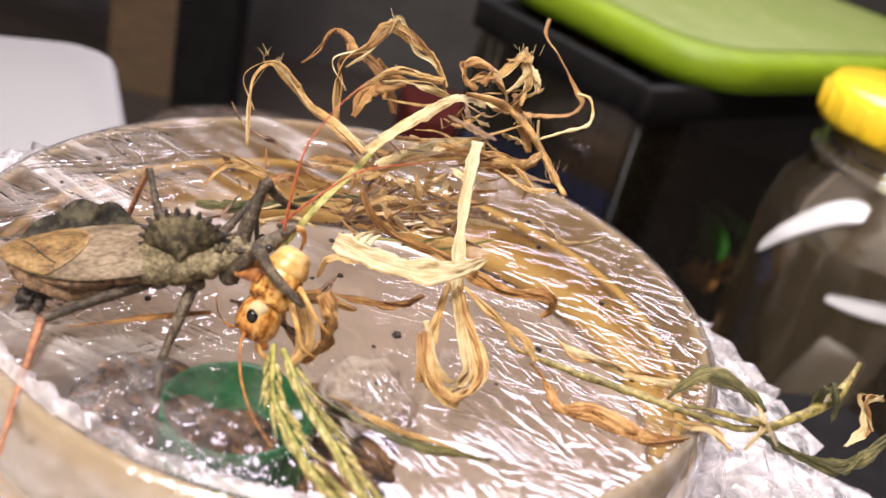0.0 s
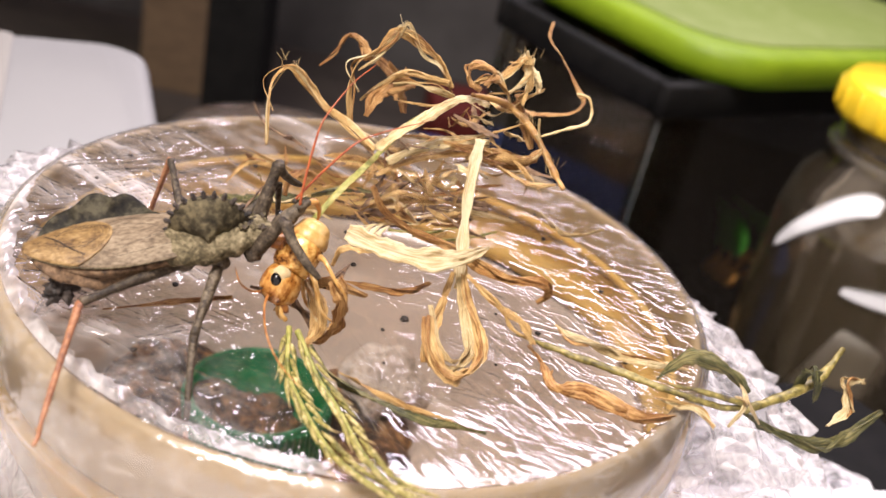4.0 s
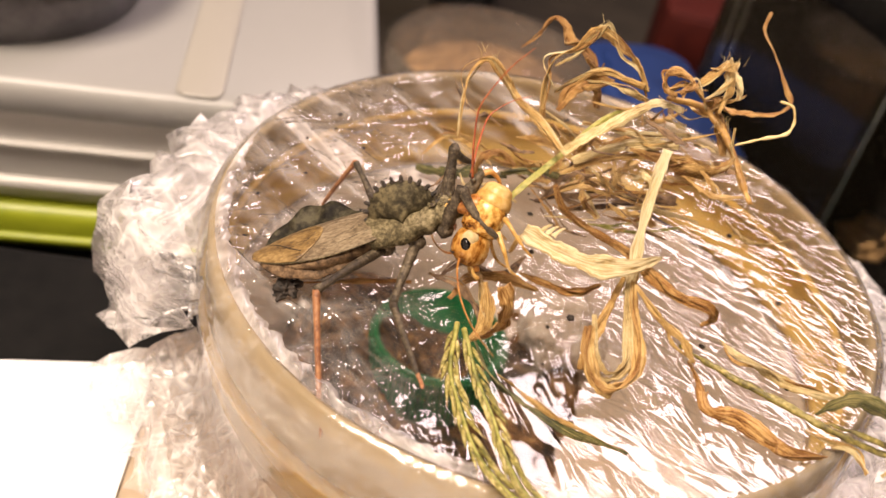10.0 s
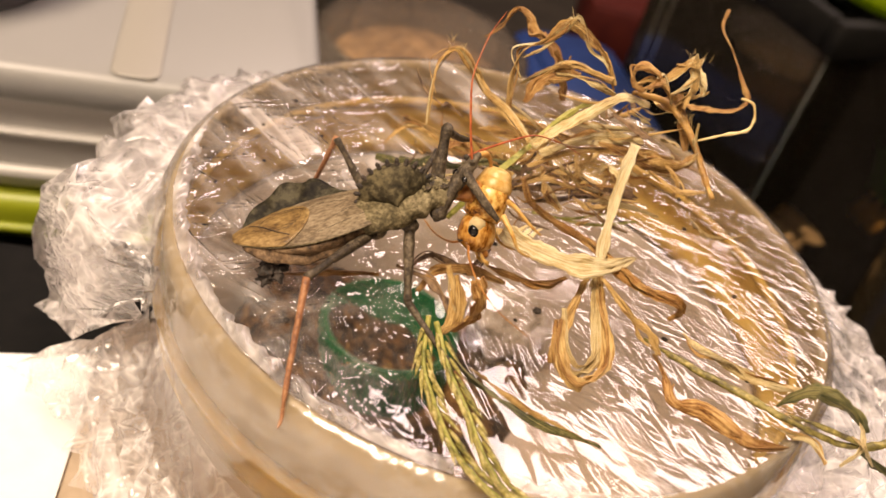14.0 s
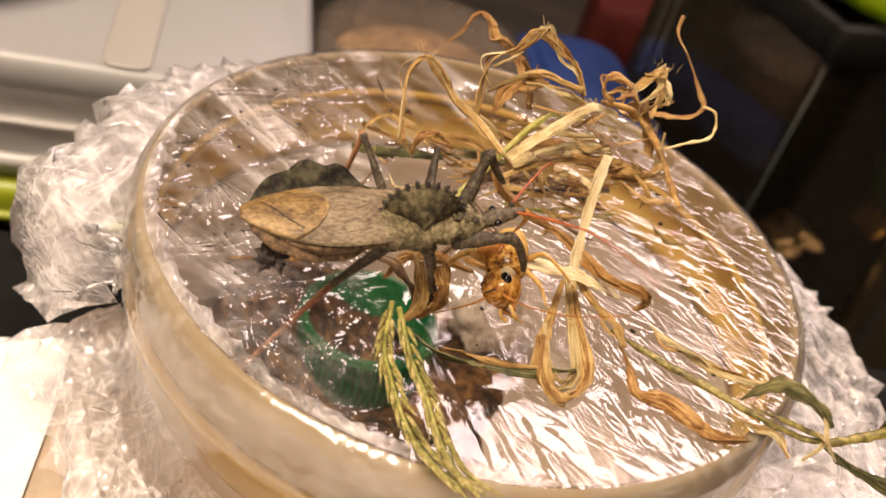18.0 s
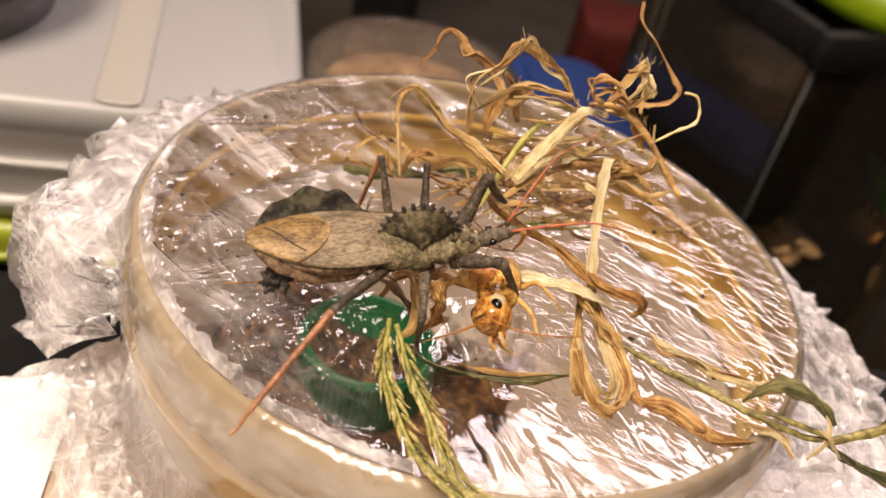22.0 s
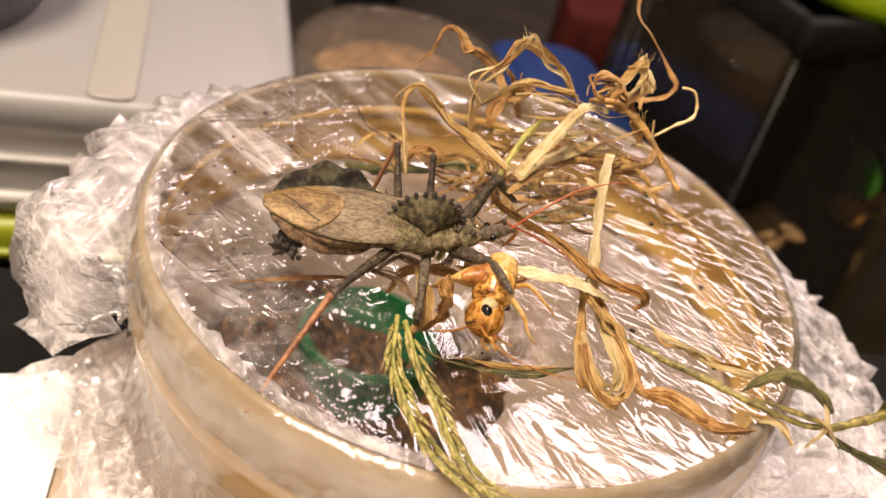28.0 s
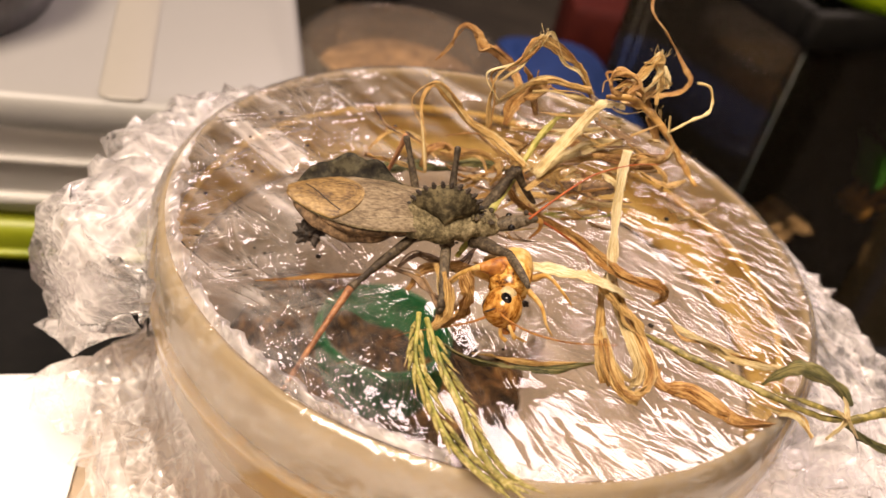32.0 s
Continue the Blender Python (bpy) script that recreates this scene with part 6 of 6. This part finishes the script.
part("antenna", tube(mm((1.7, -1.0, 1.0), (2.6, -4.0, 1.8), (2.4, -10.0, 2.2), (1.2, -18.0, 1.8), (0.6, -24.0, 1.0)), [0.00022, 0.00013, 0.00010, 0.00006], 6, 6), CHESTNUT, skull)
part("pronotum", roughen(ringed([(-6.6, 2.5, 2.4, 2.3), (-5.8, 2.9, 2.8, 2.6), (-4.2, 3.0, 2.95, 2.7), (-2.6, 2.8, 2.7, 2.6), (-2.0, 2.3, 2.3, 2.2)], 26), 0.0001, 800, 4.0), AMBER, cricket, "banded yellow-brown collar plate")
for x, y in ((-4.3, 1.0), (-4.3, -1.0), (-5.4, 0.0)):
    b = part("dark_mark", clump(0.0007, 0.35, 0.5, x + y, 3), CHESTNUT, cricket)
    b.matrix_basis = pose(x * 0.001, y * 0.001, 0.00275)
seg = [(-6.4, 2.7), (-7.3, 2.3)]
for k, (x, w) in enumerate(seg):
    part("abdomen_segment", ringed([(x - 2.1, w * 0.45, w * 0.42, w * 0.45), (x - 1.7, w * 0.80, w * 0.74, w * 0.80), (x - 1.0, w * 0.95, w * 0.90, w * 0.95), (x - 0.2, w, w * 0.95, w), (x + 0.4, w * 0.9, w * 0.85, w * 0.9)], 24), HONEY, cricket)
for sign in (1, -1):
    hind = part("hind_femur", tube(mm((-6.0, sign * 1.2 - 0.6, 0.2), (-5.4, sign * 1.2 - 1.0, 1.8), (-4.6, sign - 1.2, 3.4), (-3.6, sign * 0.8 - 1.4, 5.2)), [0.0009, 0.0017, 0.0013, 0.0005], 10, 6), CHESTNUT if sign > 0 else HONEY, cricket, "swollen hind leg")
    part("hind_tibia", tube(mm((-3.6, sign * 0.8 - 1.4, 5.2), (-3.4, sign * 0.8 - 4.0, 5.4), (-3.0, sign * 0.8 - 8.0, 4.6)), [0.00045, 0.0003, 0.0002], 7, 5), HONEY, hind)
    part("foreleg", tube(mm((-3.4, sign * 2.0, -2.0), (-1.4, sign * 3.6, -3.6), (0.4, sign * 3.4, -5.4), (0.8, sign * 2.6, -7.6)), [0.00045, 0.0003, 0.0002, 0.00013], 8, 5), HONEY, cricket)
    part("midleg", tube(mm((-5.4, sign * 2.2, -2.0), (-5.0, sign * 5.2, -2.0), (-3.4, sign * 6.4, -4.4), (-2.6, sign * 6.4, -6.4)), [0.00045, 0.0003, 0.0002, 0.00013], 8, 5), HONEY, cricket)


# ---- movement ----
# bug: seconds, place in mm, turns in degrees; cricket: seconds, place in mm, way of its face; the rest: seconds and the way of the part's +x in its parent's space
ROWS = {
    'bug': [(0, -18.3, -22.3, 64.3, 13.3, -13.6, -2), (3, -17.8, -24.8, 65.8, 12.5, -11.8, 4.5), (6, -18.5, -25, 68.2, 0.7, -16.8, 20.3), (9, -18.1, -22.2, 66, -9.2, -26.6, 18.4), (13, -15.1, -21.8, 68.7, -3.9, -23.5, 22.3), (14, -15.1, -21.8, 68.7, -3.9, -23.5, 22.3), (14.5, -13.7, -24.1, 70.4, -0.5, -15.9, 28.7), (16.5, -8.2, -29.2, 71.8, 9.4, -11.8, 21), (19, -6.4, -26.6, 70.8, 9.9, -4.8, 20.3), (21, -6.6, -24.6, 68.8, 10, -7.8, 19.6), (23, -5.8, -25.9, 69.3, 10.1, -6.3, 16), (25, -6, -24.1, 68.3, 10.5, -3.8, 16.1), (28, -7.1, -20, 66.8, 10.6, 1, 13.7), (30, -7, -18.6, 66.9, 10.6, -0.8, 10.4), (32, -7.4, -17.9, 66.5, 10.3, -1.3, 9)],
    'head': [(0, 0.833, 0.458, 0.31), (3, 0.843, 0.371, 0.389), (6, 0.778, 0.223, 0.587), (9, 0.743, 0.061, 0.667), (13, 0.773, 0.318, 0.548), (14, 0.773, 0.318, 0.548), (14.5, 0.757, 0.24, 0.608), (16.5, 0.917, 0.121, 0.38), (19, 0.96, 0.243, 0.14), (21, 0.934, 0.063, 0.352), (23, 0.968, 0.222, 0.115), (25, 0.937, 0.043, 0.346), (28, 0.933, 0.356, 0.047), (30, 0.97, 0.205, 0.132), (32, 0.945, 0.156, 0.287)],
    'cricket': [(0, -9.4, -26.5, 60.5, -0.311, -0.478, -0.821), (3, -9.3, -27.9, 61.5, -0.353, -0.455, -0.817), (6, -9, -21.1, 66, -0.244, -0.765, -0.596), (9, -9.3, -23.6, 66.5, -0.219, -0.576, -0.787), (13, -4.7, -19.4, 66.5, -0.029, -0.556, -0.831), (14, -4.7, -19.4, 66.5, -0.029, -0.556, -0.831), (14.5, -2.5, -17.2, 66.5, 0.026, -0.645, -0.764), (16.5, 4.3, -22.6, 62.5, 0.141, -0.935, -0.325), (19, 5.2, -23.9, 62.5, 0.064, -0.93, -0.362), (21, 4.5, -25.8, 62.5, -0.019, -0.959, -0.281), (23, 5.3, -27.6, 62.5, 0.052, -0.961, -0.272), (25, 5.1, -28.7, 62.5, 0.137, -0.872, -0.471), (28, 3.4, -28.8, 62.5, -0.055, -0.842, -0.537), (30, 3, -27.3, 62.5, -0.103, -0.854, -0.51), (32, 2.9, -27.8, 62.5, -0.045, -0.922, -0.385)],
    'hind_near_f': [(0, -0.848, -0.529, 0.038), (3, -0.782, -0.604, 0.154), (6, -0.97, -0.221, -0.105), (9, -0.596, -0.785, 0.169), (13, -0.708, -0.686, 0.171), (14, -0.708, -0.686, 0.171), (14.5, -0.792, -0.6, 0.113), (16.5, -0.592, 0.016, -0.806), (19, -0.523, 0.147, -0.84), (21, -0.643, -0.732, 0.224), (23, -0.585, -0.777, 0.233), (25, -0.6, -0.765, 0.236), (28, -0.631, -0.776, 0.016), (30, -0.611, -0.787, -0.085), (32, -0.604, -0.794, -0.072)],
    'hind_near_t': [(0, 0.456, 0.886, -0.086), (3, 0.647, 0.724, -0.24), (6, 0.569, 0.784, -0.249), (9, 0.395, 0.314, -0.863), (13, 0.659, 0.24, -0.713), (14, 0.659, 0.24, -0.713), (14.5, 0.599, -0.011, -0.801), (16.5, 0.656, 0.682, 0.321), (19, 0.575, 0.788, 0.219), (21, 0.83, -0.067, -0.553), (23, 0.821, -0.078, -0.565), (25, 0.796, -0.024, -0.604), (28, 0.873, 0.106, -0.475), (30, 0.925, 0.124, -0.359), (32, 0.908, 0.14, -0.396)],
    'mid_near_f': [(0, -0.333, -0.767, -0.548), (3, -0.279, -0.936, -0.213), (6, -0.412, -0.552, -0.725), (9, -0.425, -0.878, -0.221), (13, -0.263, -0.647, -0.716), (14, -0.263, -0.647, -0.716), (14.5, -0.315, -0.674, -0.668), (16.5, 0.139, -0.16, -0.977), (19, 0.187, -0.066, -0.98), (21, -0.148, -0.982, 0.118), (23, -0.113, -0.979, 0.172), (25, -0.106, -0.991, -0.077), (28, -0.08, -0.979, -0.186), (30, -0.05, -0.967, -0.252), (32, 0.023, -0.96, -0.28)],
    'mid_near_t': [(0, 0.946, 0.315, -0.079), (3, 0.951, 0.307, -0.045), (6, 0.994, 0.082, 0.079), (9, 0.873, 0.468, -0.134), (13, 0.728, 0.637, 0.254), (14, 0.728, 0.637, 0.254), (14.5, 0.606, 0.046, -0.794), (16.5, 0.841, 0.276, -0.465), (19, 0.922, 0.337, -0.19), (21, -0.493, -0.011, -0.87), (23, -0.509, -0.013, -0.861), (25, -0.268, 0.005, -0.963), (28, -0.195, 0.082, -0.977), (30, -0.082, -0.026, -0.996), (32, -0.058, 0.004, -0.998)],
    'fore_near_f': [(0, 0.666, -0.158, 0.729), (3, 0.61, -0.224, 0.76), (6, 0.666, 0.312, 0.677), (9, 0.558, -0.045, 0.828), (13, 0.71, 0.38, 0.592), (14, 0.71, 0.38, 0.592), (14.5, 0.752, 0.268, 0.602), (16.5, 0.972, -0.041, 0.232), (19, 0.971, -0.118, 0.21), (21, 0.782, -0.446, 0.436), (23, 0.817, -0.433, 0.381), (25, 0.543, -0.677, 0.496), (28, 0.616, -0.638, 0.462), (30, 0.577, -0.706, 0.411), (32, 0.651, -0.656, 0.382)],
    'fore_near_t': [(0, 0.014, -0.306, -0.952), (3, -0.058, -0.368, -0.928), (6, -0.431, -0.654, -0.622), (9, -0.456, -0.37, -0.809), (13, -0.417, -0.674, -0.61), (14, -0.417, -0.674, -0.61), (14.5, -0.155, -0.487, -0.859), (16.5, 0.135, 0.095, -0.986), (19, 0.218, 0.134, -0.967), (21, -0.103, 0.23, -0.968), (23, -0.121, 0.319, -0.94), (25, -0.241, 0.574, -0.782), (28, 0.864, -0.503, -0.02), (30, 0.905, -0.419, 0.074), (32, 0.891, -0.454, -0.024)],
    'fore_far_f': [(0, 0.388, 0.593, 0.705), (3, 0.424, 0.537, 0.729), (6, 0.405, 0.368, 0.837), (9, 0.395, 0.386, 0.834), (13, 0.412, 0.445, 0.795), (14, 0.412, 0.445, 0.795), (14.5, 0.381, 0.464, 0.8), (16.5, 0.377, 0.585, 0.718), (19, 0.44, 0.536, 0.72), (21, 0.488, 0.515, 0.705), (23, 0.415, 0.564, 0.714), (25, 0.456, 0.524, 0.72), (28, 0.461, 0.495, 0.737), (30, 0.466, 0.521, 0.716), (32, 0.452, 0.52, 0.725)],
    'fore_far_t': [(0, -0.203, 0.016, -0.979), (3, -0.298, 0.048, -0.953), (6, -0.052, 0.178, -0.983), (9, -0.223, 0.432, -0.874), (13, -0.138, 0.144, -0.98), (14, -0.138, 0.144, -0.98), (14.5, -0.102, -0.213, -0.972), (16.5, -0.372, -0.281, -0.884), (19, -0.273, -0.16, -0.949), (21, -0.334, -0.16, -0.929), (23, -0.156, -0.118, -0.981), (25, -0.219, -0.14, -0.966), (28, -0.133, -0.174, -0.976), (30, -0.33, -0.303, -0.894), (32, -0.303, -0.29, -0.908)],
    'hind_far_f': [(0, -0.26, 0.739, 0.621), (3, -0.173, 0.795, 0.581), (6, -0.077, 0.84, 0.538), (9, -0.183, 0.7, 0.69), (13, -0.22, 0.463, 0.858), (14, -0.22, 0.463, 0.858), (14.5, -0.259, 0.584, 0.769), (16.5, -0.261, 0.665, 0.7), (19, -0.4, 0.643, 0.653), (21, -0.183, 0.665, 0.724), (23, -0.123, 0.664, 0.737), (25, -0.191, 0.658, 0.729), (28, -0.163, 0.649, 0.743), (30, -0.198, 0.651, 0.733), (32, -0.316, 0.625, 0.714)],
    'hind_far_t': [(0, -0.336, 0.45, -0.827), (3, -0.377, 0.397, -0.837), (6, -0.141, 0.388, -0.911), (9, 0.066, 0.43, -0.9), (13, -0.397, 0.289, -0.871), (14, -0.397, 0.289, -0.871), (14.5, -0.422, 0.194, -0.886), (16.5, -0.525, 0.25, -0.814), (19, -0.507, 0.121, -0.854), (21, -0.582, 0.219, -0.783), (23, -0.63, 0.224, -0.743), (25, -0.618, 0.174, -0.767), (28, -0.654, 0.119, -0.747), (30, -0.628, 0.159, -0.762), (32, -0.571, 0.148, -0.808)],
    'mid_far_f': [(0, 0.527, 0.81, 0.258), (3, 0.644, 0.667, 0.374), (6, 0.883, 0.158, 0.442), (9, 0.675, 0.627, 0.389), (13, 0.61, 0.756, 0.236), (14, 0.61, 0.756, 0.236), (14.5, 0.766, 0.57, 0.296), (16.5, 0.313, 0.949, 0.035), (19, 0.176, 0.834, 0.523), (21, 0.114, 0.835, 0.539), (23, 0.004, 0.682, 0.732), (25, -0.03, 0.681, 0.732), (28, -0.067, 0.672, 0.738), (30, -0.037, 0.666, 0.745), (32, -0.025, 0.658, 0.753)],
    'mid_far_t': [(0, -0.241, 0.189, -0.952), (3, -0.397, 0.12, -0.91), (6, -0.526, 0.218, -0.822), (9, -0.268, 0.486, -0.832), (13, -0.138, 0.36, -0.923), (14, -0.138, 0.36, -0.923), (14.5, -0.264, 0.214, -0.94), (16.5, -0.011, 0.068, -0.998), (19, -0.511, -0.038, -0.859), (21, -0.518, 0.005, -0.855), (23, -0.724, 0, -0.69), (25, -0.723, -0.05, -0.689), (28, -0.716, -0.134, -0.685), (30, -0.719, -0.09, -0.69), (32, -0.717, -0.078, -0.693)],
    'ant_a': [(0, 0.675, 0.15, 0.723), (3, 0.744, 0.363, 0.562), (6, 0.822, -0.14, 0.552), (9, 0.817, -0.236, 0.526), (13, 0.785, 0.328, 0.525), (14, 0.785, 0.328, 0.525), (14.5, 0.675, 0.183, 0.714), (16.5, 0.661, -0.605, 0.444), (19, 0.585, -0.78, 0.223), (21, 0.965, -0.241, -0.102), (23, 0.944, -0.197, 0.264), (25, 0.814, 0.38, 0.439), (28, 0.796, -0.017, 0.605), (30, 0.601, -0.12, 0.79), (32, 0.882, 0.23, 0.41)],
    'ant_b': [(0, 0.994, -0.025, 0.109), (3, 0.991, -0.014, 0.133), (6, 0.988, 0.128, 0.085), (9, 0.44, 0.894, 0.088), (13, 0.758, -0.028, -0.651), (14, 0.758, -0.028, -0.651), (14.5, 0.874, -0.413, -0.257), (16.5, 0.651, 0.751, -0.108), (19, 0.742, 0.613, -0.272), (21, 0.609, 0.793, -0.023), (23, 0.824, 0.188, 0.534), (25, 0.593, 0.55, -0.588), (28, 0.826, -0.428, -0.368), (30, 0.779, -0.082, -0.621), (32, 0.704, -0.196, -0.683)],
}


def along(place, way, up=(0, 0, 1)):
    """The pose at a place whose x axis points along way."""
    x = Vector(way).normalized()
    y = Vector(up).cross(x)
    y = y.normalized() if y.length > 1e-3 else Vector((0, 1, 0))
    m = Matrix((x, y, x.cross(y))).transposed().to_4x4()
    m.translation = place
    return m


def motions():
    walk(bug, [(t, pose(x * 0.001, y * 0.001, z * 0.001, a, b, c)) for t, x, y, z, a, b, c in ROWS["bug"]])
    walk(bug_head, [(t, along((0.007, 0, 0.0002), (a, b, c))) for t, a, b, c in ROWS["head"]])
    for ob, key, y in ((antennae[0], "ant_a", -0.0007), (antennae[1], "ant_b", 0.0007)):
        walk(ob, [(t, along((0.0042, y, 0.0008), (a, b, c))) for t, a, b, c in ROWS[key]])
    for key, (femur, tibia) in limbs.items():
        hip, lf = LEGS[key][0], LEGS[key][1]
        walk(femur, [(t, along([h * 0.001 for h in hip], (a, b, c))) for t, a, b, c in ROWS[key + "_f"]])
        walk(tibia, [(t, along((lf * 0.001, 0, 0), (a, b, c))) for t, a, b, c in ROWS[key + "_t"]])
    walk(cricket, [(t, along((x * 0.001, y * 0.001, z * 0.001), (a, b, c), (-0.8, 0, 0.6))) for t, x, y, z, a, b, c in ROWS["cricket"]])
    walk(clump_thing, [(0, pose(0, 0, 0)), (14.5, pose(0, 0, 0)), (16.5, pose(-0.00335, -0.00429, -0.00115, -0.45, 3.09, 7.5)), (18, pose(-0.00335, -0.00429, -0.00115, -0.45, 3.09, 7.5)),
                       (19, pose(-0.00399, -0.00442, 0.00095, 0.36, 4.23, 10.68)), (20.5, pose(-0.00013, -0.00555, 0.00024, 0.52, 1.02, 15.91)), (32, pose(-0.00013, -0.00555, 0.00024, 0.52, 1.02, 15.91))])
    walk(twisted, [(0, pose(-0.0042, -0.031, 0, 0, 0, -22)), (17.0, pose(-0.0042, -0.031, 0, 0, 0, -22)), (18.2, pose(-0.0048, -0.032, 0, 0, 0, 13)), (32, pose(-0.0048, -0.032, 0, 0, 0, 13))])
    walk(husk, [(0, pose(-0.0030, -0.0156, 0.0660, 8, 0, 0)), (9, pose(-0.0030, -0.0156, 0.0660, 6, 0, 2)), (14.5, pose(-0.0011, -0.0162, 0.0655, 0, 0, 4)), (16.5, pose(0.0030, -0.0185, 0.0632, -52, 0, 10)), (32, pose(0.0025, -0.0195, 0.0632, -56, 0, 8))])


motions()
